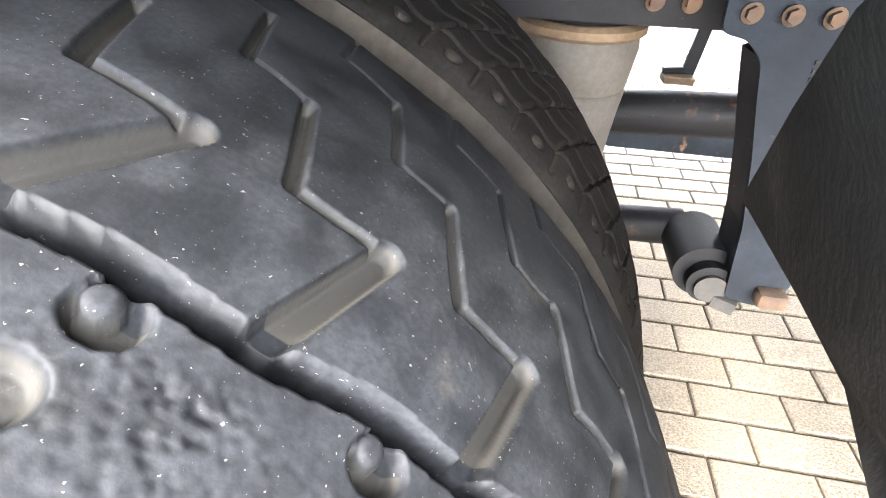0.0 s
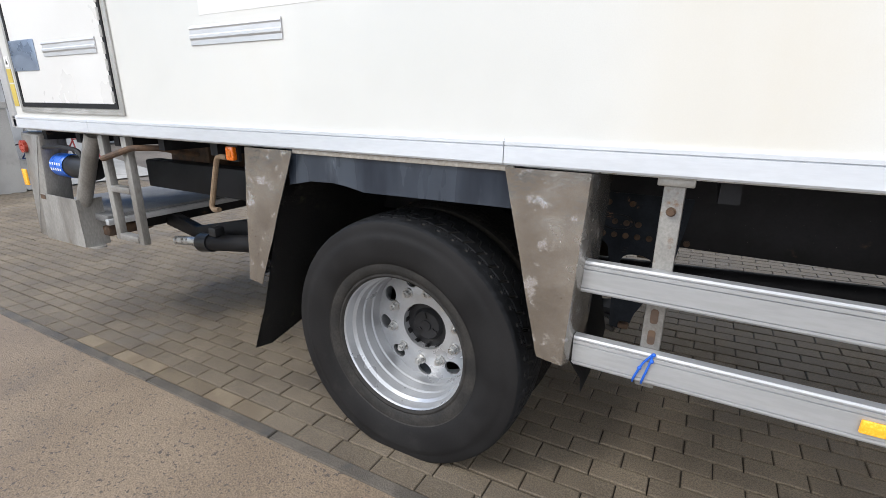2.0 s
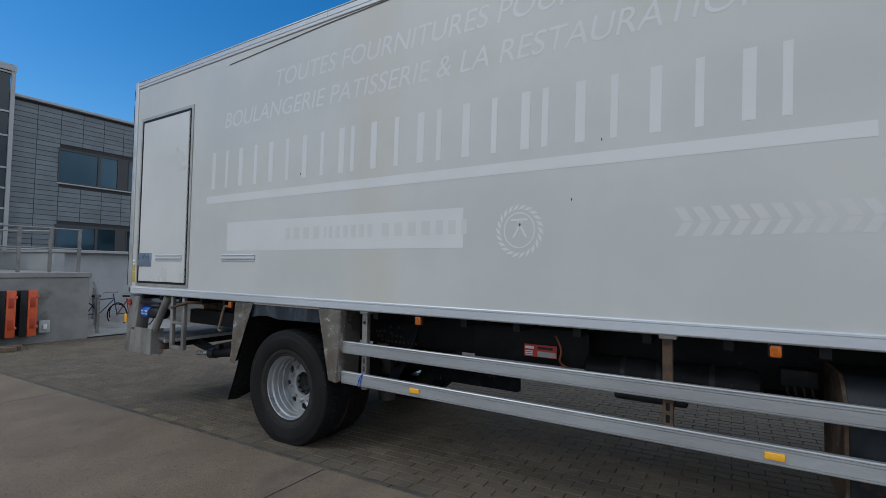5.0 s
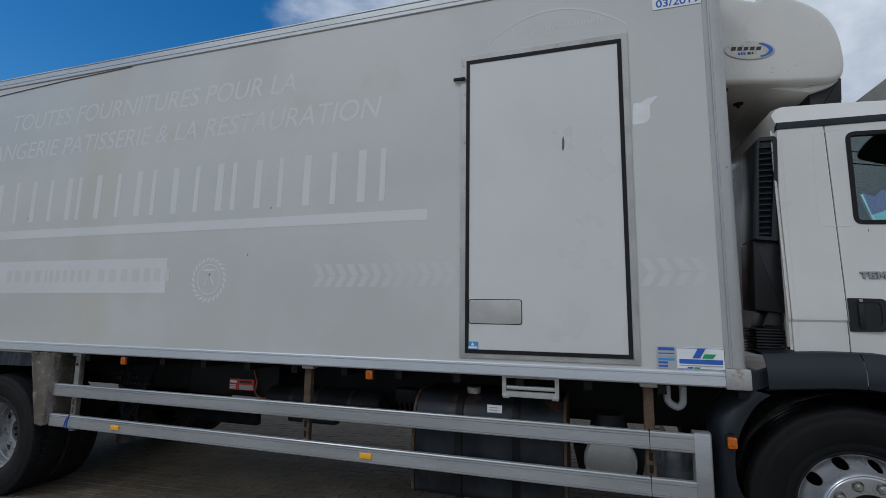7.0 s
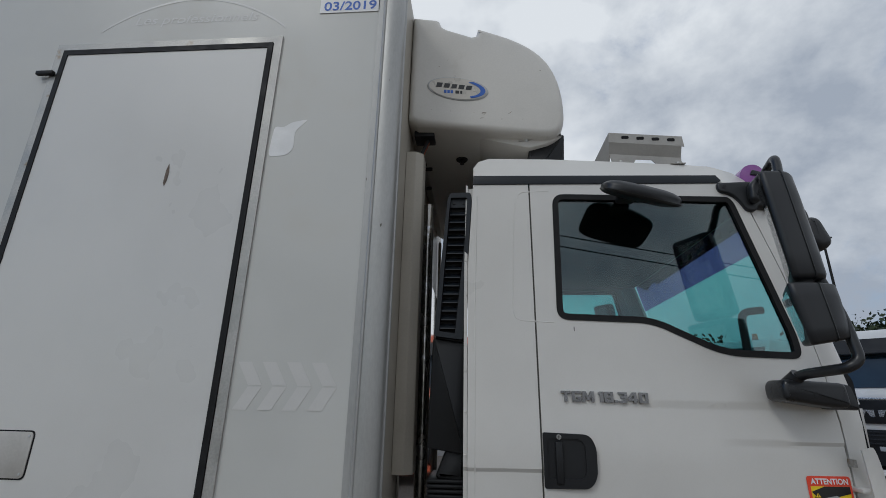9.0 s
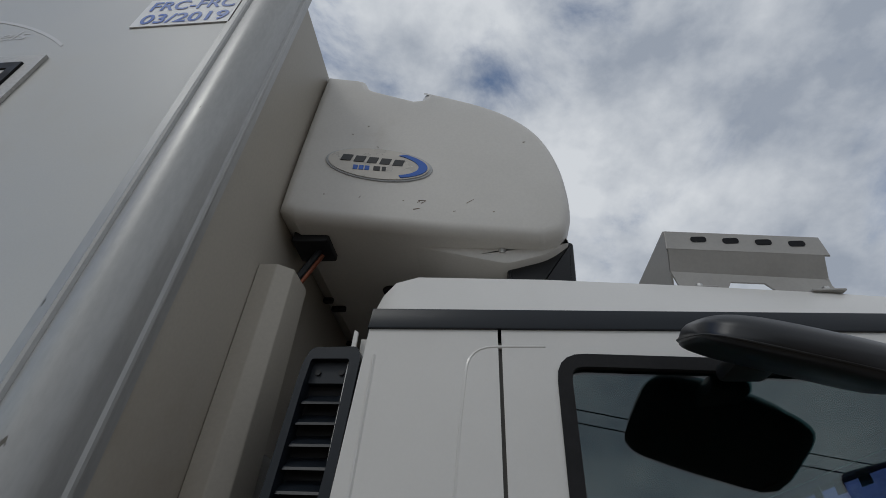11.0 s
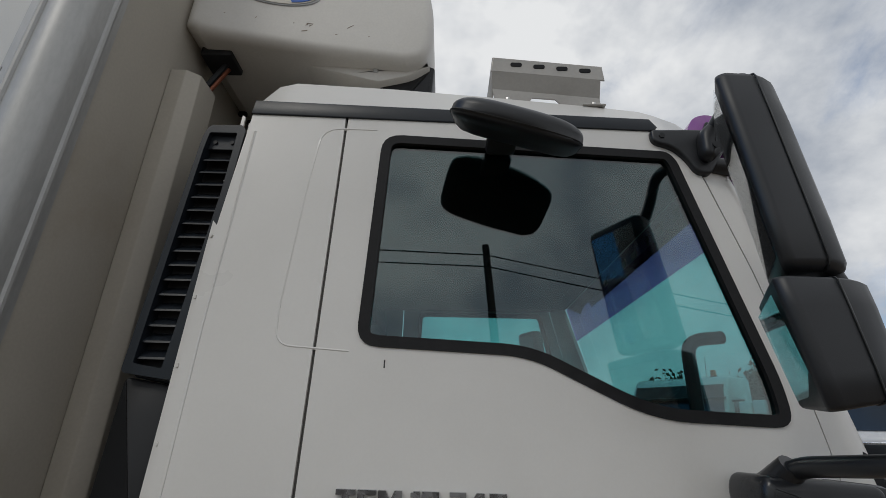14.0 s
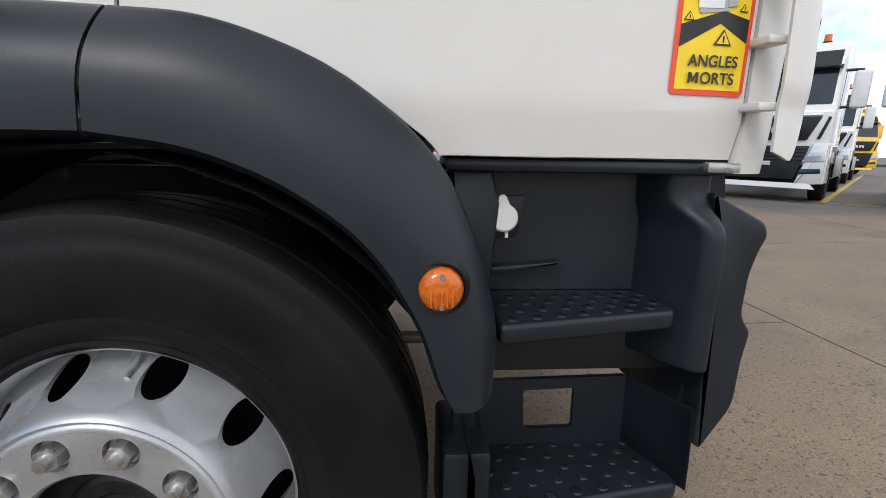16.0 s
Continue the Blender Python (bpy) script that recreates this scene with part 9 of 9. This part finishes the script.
bicycle(-13.2, 3.75, 25, "dark blue bicycle parked by the ramp railing", mat("blue_bicycle_paint", (0.03, 0.05, 0.14), None, 5.0, 0.35))
bicycle(-12.7, 4.35, 18, "red bicycle parked beside another one", mat("red_bicycle_paint", (0.25, 0.03, 0.03), None, 5.0, 0.35))

# ---- yard ahead of the cab: parked lorries ----


def road_wheel(parent, m, r=0.5, w=0.3):
    t = part("wheel", lathe([(0.0, -w / 2 + 0.02), (r * 0.3, -w / 2 + 0.01), (r * 0.45, -w / 2 + 0.05), (r * 0.58, -w / 2 + 0.03)], 28), RIM_SILVER, parent, m=m)
    part("tyre", lathe([(r * 0.58, -w / 2 + 0.03), (r * 0.62, -w / 2), (r * 0.9, -w / 2), (r, -w / 2 + 0.04), (r, w / 2 - 0.04), (r * 0.9, w / 2), (r * 0.5, w / 2)], 32), RUBBER_SIDE, t, m=m)
    return t


def lorry(name, base, heading, paint, label, length=6.2, scale_h=1.0):
    """A parked tractor unit; local +x is its front, y = 0 its middle."""
    t = thing(name, base, label, "lorry", "parked lorries")
    m = Matrix.Translation(base) @ Matrix.Rotation(radians(heading), 4, "Z")
    W = 1.22
    H = 3.42 * scale_h
    body = rounded([(-2.1, 0.8), (-0.02, 0.8), (0.0, 1.9), (-0.10, 2.05), (-0.32, H - 0.42), (-0.62, H - 0.06), (-2.1, H)], [0.02, 0.05, 0.05, 0.05, 0.08, 0.15, 0.12])
    b = part("cab_body", prism(body, -W, W, "y", 0.07, segments=3), paint, t, "", 40, m=m)
    part("windscreen", prism([(-0.095, 2.06), (-0.075, 2.06), (-0.255, H - 0.62), (-0.275, H - 0.62)], -W + 0.10, W - 0.10, "y", 0.004), WINDOW_DARK, b, "dark windscreen", None, m=m)
    part("screen_band", prism([(-0.262, H - 0.60), (-0.235, H - 0.60), (-0.40, H - 0.28), (-0.425, H - 0.28)], -W + 0.09, W - 0.09, "y", 0.004), BLACK_PLASTIC, b, "black band over the windscreen", None, m=m)
    for k, wide in enumerate((0.09, 0.09, 0.09, 0.09, 0.10, 0.03, 0.08, 0.08, 0.08, 0.08, 0.08, 0.08, 0.03, 0.08, 0.08, 0.10)):
        part("band_bar", prism([(-0.332, H - 0.50), (-0.322, H - 0.50), (-0.372, H - 0.40), (-0.382, H - 0.40)], -0.86 + k * 0.108, -0.86 + k * 0.108 + wide * 0.8, "y"), STICKER_WHITE, b, smooth=None, m=m @ Matrix.Translation((0.03, 0, 0)))
    part("visor_lip", prism([(-0.22, H - 0.66), (-0.05, H - 0.64), (-0.05, H - 0.62), (-0.26, H - 0.58)], -W + 0.04, W - 0.04, "y", 0.006), BLACK_PLASTIC, b, m=m)
    part("grille_upper", prism(rounded([(-0.82, 1.32), (0.82, 1.32), (1.02, 1.80), (-1.02, 1.80)], 0.03), 0.0, 0.035, "x", 0.006), BLACK_PLASTIC, b, "black upper grille", m=m)
    part("grille_strip", box(0.03, 0.05, -1.02, 1.02, 1.81, 1.85, 0.006), CHROME, b, m=m)
    for k, y in enumerate((-0.34, -0.02, 0.30)):
        part("badge_bar", prism([(y - 0.13, 1.46), (y - 0.07, 1.46), (y - 0.01, 1.58), (y + 0.05, 1.46), (y + 0.12, 1.46), (y + 0.12, 1.60), (y - 0.13, 1.60)], 0.036, 0.05, "x"), CHROME, b, smooth=None, m=m)
    part("grille_lower", prism(rounded([(-0.70, 0.50), (0.70, 0.50), (0.90, 1.20), (-0.90, 1.20)], 0.03), 0.03, 0.085, "x", 0.006), BLACK_PLASTIC, b, "black lower grille", m=m)
    for z in (0.90, 0.98, 1.06, 1.13):
        part("grille_bar", box(0.08, 0.10, -0.84, 0.84, z, z + 0.035, 0.004), BLACK_PLASTIC, b, m=m)
    part("plate_bar", box(0.085, 0.10, -0.26, 0.26, 0.78, 0.87, 0.004), STICKER_GREY, b, "plain grey plate bar", m=m)
    for s in (-1, 1):
        part("bumper_side", prism(rounded([(s * 0.72, 0.38), (s * 1.24, 0.42), (s * 1.24, 1.26), (s * 0.94, 1.24)], 0.04), -0.50, 0.09, "x", 0.04), paint, b, m=m)
        part("headlamp", prism(rounded([(s * 0.80, 0.86), (s * 1.20, 0.88), (s * 1.16, 1.08), (s * 0.90, 1.06)], 0.03), 0.06, 0.105, "x", 0.012), HEADLAMP, b, "headlamp", m=m)
        part("fog_lamp", prism(rounded([(s * 0.74, 0.60), (s * 1.16, 0.64), (s * 1.14, 0.74), (s * 0.80, 0.72)], 0.015), 0.06, 0.10, "x", 0.008), WINDOW_DARK, b, m=m)
        part("air_slot", prism([(s * 0.98, 1.34), (s * 1.04, 1.34), (s * 1.17, 1.78), (s * 1.12, 1.80)], -0.08, 0.02, "x", 0.004), BLACK_PLASTIC, b, m=m)
        part("mirror", box(-0.62, -0.42, s * 1.50 - 0.14, s * 1.50 + 0.14, 1.98, 2.72, 0.05, segments=3), paint, b, "tall wing mirror", 40, m=m)
        part("mirror_back", box(-0.66, -0.622, s * 1.50 - 0.13, s * 1.50 + 0.13, 2.0, 2.7, 0.01), BLACK_PLASTIC, b, m=m)
        part("mirror_arm", tube([(-0.5, s * 1.2, 2.0), (-0.52, s * 1.42, 2.02)], 0.03, 8), BLACK_PLASTIC, b, m=m)
        part("mirror_arm", tube([(-0.5, s * 1.2, 2.74), (-0.52, s * 1.5, 2.74)], 0.03, 8), BLACK_PLASTIC, b, m=m)
        part("side_window", prism(rounded([(-0.45, 2.05), (-1.2, 2.05), (-1.25, 2.72), (-0.62, 2.74)], 0.05), s * 1.222 - 0.006, s * 1.222 + 0.006, "y"), WINDOW_DARK, b, smooth=None, m=m)
        part("side_skirt", box(-5.2, -2.3, s * 1.02, s * 1.2, 0.45, 1.0, 0.04) if s > 0 else box(-5.2, -2.3, s * 1.2, s * 1.02, 0.45, 1.0, 0.04), ALU_DULL, b, m=m)
        part("arch", prism([(-1.95, 0.5), (-1.8, 0.95), (-1.45, 1.12), (-1.0, 1.12), (-0.7, 0.95), (-0.55, 0.6), (-0.62, 1.2), (-2.0, 1.2)], s * 1.2 - 0.03, s * 1.2 + 0.03, "y"), BLACK_PLASTIC, b, smooth=None, m=m)
        for x in (-1.28, -length + 1.1):
            road_wheel(t, m @ Matrix.Translation((x, s * 1.05, 0.5)) @ (Matrix.Rotation(radians(180), 4, "Z") if s > 0 else Matrix.Identity(4)))
    part("lower_lip", prism(rounded([(-1.10, 0.30), (1.10, 0.30), (1.0, 0.42), (-1.0, 0.42)], 0.02), -0.06, 0.09, "x", 0.01), paint, b, m=m)
    part("chassis", box(-length, -0.5, -0.45, 0.45, 0.6, 0.95, 0.02), CHASSIS, t, m=m)
    part("underside", box(-2.0, -0.15, -1.0, 1.0, 0.40, 0.82, 0.02), CHASSIS, t, m=m)
    part("beacon", rod((-0.9, W - 0.45, H - 0.02), (-0.9, W - 0.45, H + 0.13), 0.075, 0.065, sides=18, bm=None), AMBER, t, "amber beacon", m=m)
    part("beacon_base", rod((-0.9, W - 0.45, H - 0.06), (-0.9, W - 0.45, H - 0.015), 0.09, sides=18), BLACK_PLASTIC, t, m=m)
    part("antenna", rod((-0.95, W - 0.65, H - 0.02), (-1.05, W - 0.65, H + 0.5), 0.008, sides=6), BLACK_PLASTIC, t, m=m)
    part("roof_lamp", box(-0.66, -0.60, W - 0.34, W - 0.16, H - 0.17, H - 0.13, 0.006), BLACK_PLASTIC, t, m=m)
    return t


def yard(x, y):
    return (x, y, ground_z(x) - 0.03)


HEAD = 222.0
lorry("white_lorry", yard(14.62, 9.40), HEAD, TRUCK_WHITE, "white tractor lorry parked facing the yard")
lorry("white_lorry", yard(21.6, 15.8), HEAD, TRUCK_WHITE, "second white lorry parked behind the first")
lorry("white_lorry", yard(12.41, 11.85), HEAD, TRUCK_WHITE, "white lorry parked in the bay behind the cab")
lorry("yellow_lorry", yard(31.0, 23.2), 262.0, TRUCK_YELLOW, "yellow lorry parked across the lane end")
lorry("white_lorry", yard(16.98, 6.82), HEAD, TRUCK_WHITE, "white lorry parked in the next bay beside the first")
lorry("orange_lorry", yard(6.5, 9.4), 250.0, TRUCK_ORANGE, "orange-red lorry parked beyond the box truck")
structure("far_wall", box(-8, 10.5, 16, 16.4, -0.5, 3.4), FAR_WALL, "grey boundary wall far behind", "wall")


def lane(x0, y0, x1, y1, w=0.13):
    bm = bmesh.new()
    d = Vector((x1 - x0, y1 - y0))
    q = Vector((-d.y, d.x)).normalized() * w / 2
    n = 16
    rows = []
    for k in range(n + 1):
        p = Vector((x0, y0)) + d * k / n
        rows.append([bm.verts.new((p.x + s * q.x, p.y + s * q.y, ground_z(p.x) - 0.024)) for s in (-1, 1)])
    for ra, rb in zip(rows, rows[1:]):
        bm.faces.new((ra[0], rb[0], rb[1], ra[1]))
    bmesh.ops.recalc_face_normals(bm, faces=bm.faces[:])
    return bm


LN = structure("road_marking", lane(15.7, 8.7, 33.0, 24.3), LANE_YELLOW, "worn yellow parking bay lines", "road marking")
for a in ((16.9, 8.3, 34.5, 21.5), (12.2, 11.8, 16.6, 8.1)):
    part("bay_line", lane(*a), LANE_YELLOW, LN, smooth=None)

LAMP = thing("street_lamp", yard(26.0, 25.5), "dark steel yard lamp post with flat head", "street lamp")
gz = yard(26.0, 25.5)[2]
part("post", rod((26.0, 25.5, gz), (26.0, 25.5, 11.3), 0.095, 0.06), WIRE, LAMP)
part("head", box(25.6, 26.4, 25.3, 25.7, 11.3, 11.4, 0.03), WIRE, LAMP)
part("arm", box(25.85, 26.15, 25.44, 25.56, 11.15, 11.3, 0.03), WIRE, LAMP)


def tree(x, y, height, spread, seed, label):
    z0 = yard(x, y)[2]
    t = thing("tree", (x, y, z0), label, "tree", "far trees")
    rng = random.Random(seed)
    bm = rod((x, y, z0 - 0.1), (x + 0.1, y, z0 + height * 0.5), 0.22, 0.12, sides=10)
    tips = []
    for k in range(9):
        a, up = rng.uniform(0, 6.28), rng.uniform(0.35, 0.6)
        p = Vector((x, y, z0 + height * up))
        q = p + Vector((math.cos(a) * spread * rng.uniform(0.4, 0.8), math.sin(a) * spread * rng.uniform(0.4, 0.8), height * rng.uniform(0.12, 0.36)))
        rod(p, q, 0.08, 0.02, sides=6, bm=bm)
        tips.append(q)
    part("trunk", bm, BARK, t)
    verts, faces = [], []
    for k in range(3400):
        c = rng.choice(tips) if rng.random() < 0.8 else Vector((x, y, z0 + height * 0.72))
        p = c + Vector((rng.gauss(0, spread * 0.24), rng.gauss(0, spread * 0.24), rng.gauss(0, height * 0.075)))
        s = rng.uniform(0.10, 0.24)
        u = Vector((rng.gauss(0, 1), rng.gauss(0, 1), rng.gauss(0, 1))).normalized() * s
        v = u.cross(Vector((rng.gauss(0, 1), rng.gauss(0, 1), rng.gauss(0, 1)))).normalized() * s * 0.6
        b = len(verts)
        verts += [tuple(p - u), tuple(p + v), tuple(p + u), tuple(p - v)]
        faces.append((b, b + 1, b + 2, b + 3))
    me = bpy.data.meshes.new("crown")
    me.from_pydata(verts, [], faces)
    c = part("crown", me, LEAF, t)
    c["kind"] = "stuff"


tree(27.5, 31.0, 7.2, 2.4, 1, "dark leafy tree beyond the lorries")
tree(31.5, 30.0, 7.0, 2.3, 2, "tall ragged tree behind the yard lamp")
tree(29.8, 32.8, 7.4, 2.4, 3, "dark tree in the row beyond the lorries")
tree(22.5, 30.0, 5.6, 2.8, 4, "leafy tree far beyond the white lorries")
structure("far_hedge", box(34, 75, 44, 46, -5.5, 0.6), LEAF, "dark hedge along the far yard edge", "hedge")

# timber pole with wires across the road behind
POLE = thing("utility_pole", (9.33, -10.0, ground_z(9.33)), "dark timber utility pole across the road", "utility pole")
part("pole", rod((9.33, -10.0, ground_z(9.33) - 0.1), (8.79, -10.0, 8.19), 0.13, 0.10), TIMBER_POLE, POLE)
for h, sag in ((7.90, 0.25), (7.55, 0.3)):
    for x1, y1, drop in ((-26.0, -10.0, 0.0), (40.0, -16.0, 0.5)):
        part("wire", tube([(8.81 + (x1 - 8.81) * u, -10.0 + (y1 + 10.0) * u, h - drop * u - sag * 4 * u * (1 - u)) for u in [j / 14 for j in range(15)]], 0.018, 5), WIRE, POLE, smooth=None)
    part("insulator", rod((8.82, -9.93, h - 0.03), (8.82, -9.75, h), 0.035), WIRE, POLE)
structure("road_hedge", box(-60, 90, -42, -40, -1, 2.2), LEAF, "dark hedge along the road behind", "hedge")

# ---- pavers, nearest ones single ----
ROW, LONG, GAP, ROW_GAP = 0.107, 0.226, 0.0055, 0.0095


def paver_mesh(lx, ly, chamfer=0.004, name="paver"):
    bm = bmesh.new()
    z1, z0 = 0.0, -0.03
    loops = []
    for inset, z in ((0.0, z0), (0.0, z1 - chamfer), (chamfer, z1)):
        loops.append([bm.verts.new((a, b, z)) for a, b in rect(inset, lx - inset, inset, ly - inset)])
    for la, lb in zip(loops, loops[1:]):
        for k in range(4):
            bm.faces.new((la[k - 1], la[k], lb[k], lb[k - 1]))
    bm.faces.new(loops[-1])
    bmesh.ops.recalc_face_normals(bm, faces=bm.faces[:])
    me = mesh_of(bm, name, None)
    return me


SLOPE = Matrix.Rotation(-math.atan(0.0249), 4, "Y")
brick_me = paver_mesh(LONG - GAP, ROW - ROW_GAP)
brick_me.materials.append(BRICK)
ochre_me = paver_mesh(LONG - GAP, 0.094)
ochre_me.materials.append(BRICK_OCHRE)
kerb_me = paver_mesh(0.992, 0.062, 0.006)
kerb_me.materials.append(KERB)
PAVE = structure("paved_strip", slab(PAVE_START, PAVE_END, -0.176, 4.58, -0.0125, 24), JOINT, "grey-brown concrete pavers in running bond", "pavement")
rng = random.Random(7)
near, rest_b = [], []
for j in range(42):
    y = -0.015 + j * ROW
    off = (j % 2) * LONG / 2 + 0.046
    n = int((PAVE_END - PAVE_START) / LONG)
    for i in range(n):
        x = PAVE_START + i * LONG + off
        if x + LONG > PAVE_END:
            continue
        (near if -2.1 < x < 0.95 and y < 2.1 else rest_b).append((x, y))
near.sort(key=lambda p: abs(p[0] + 0.6) + abs(p[1] - 0.3) * 1.2)
single, rest_b = near[:300], near[300:] + rest_b


def tilt():
    return Matrix.Rotation(rng.gauss(0, 0.005), 4, "X") @ Matrix.Rotation(rng.gauss(0, 0.003), 4, "Y")


for x, y in single:
    part("paver", brick_me, BRICK, PAVE, m=Matrix.Translation((x, y, ground_z(x) + rng.uniform(-0.0015, 0.0015))) @ SLOPE @ tilt())
base_v = np.array([v.co[:] for v in brick_me.vertices])
base_f = np.array([list(p.vertices) for p in brick_me.polygons])
verts, faces = [], []
for k, (x, y) in enumerate(rest_b):
    m = np.array(Matrix.Translation((x, y, ground_z(x) + rng.uniform(-0.0015, 0.0015))) @ SLOPE @ tilt())
    verts.append(base_v @ m[:3, :3].T + m[:3, 3])
    faces.append(base_f + k * len(base_v))
me = bpy.data.meshes.new("pavers")
me.from_pydata(np.concatenate(verts).tolist(), [], np.concatenate(faces).tolist())
ob = part("paver_field", me, BRICK, PAVE, "grey-brown concrete pavers")
ob["kind"] = "stuff"
for i in range(74):
    x = PAVE_START + i * LONG + 0.02
    if x + LONG < PAVE_END:
        part("edge_paver", ochre_me if -3.2 < x < -1.2 and rng.random() < 0.8 else brick_me, BRICK, PAVE, m=Matrix.Translation((x, -0.113 + rng.uniform(-0.001, 0.001), ground_z(x) - 0.004 + rng.uniform(-0.002, 0.001))) @ SLOPE @ tilt())
for i in range(16):
    x = PAVE_START + 0.1 + i * 1.0
    part("edging_stone", kerb_me, KERB, PAVE, m=Matrix.Translation((x, -0.182, ground_z(x) + 0.001)) @ SLOPE)
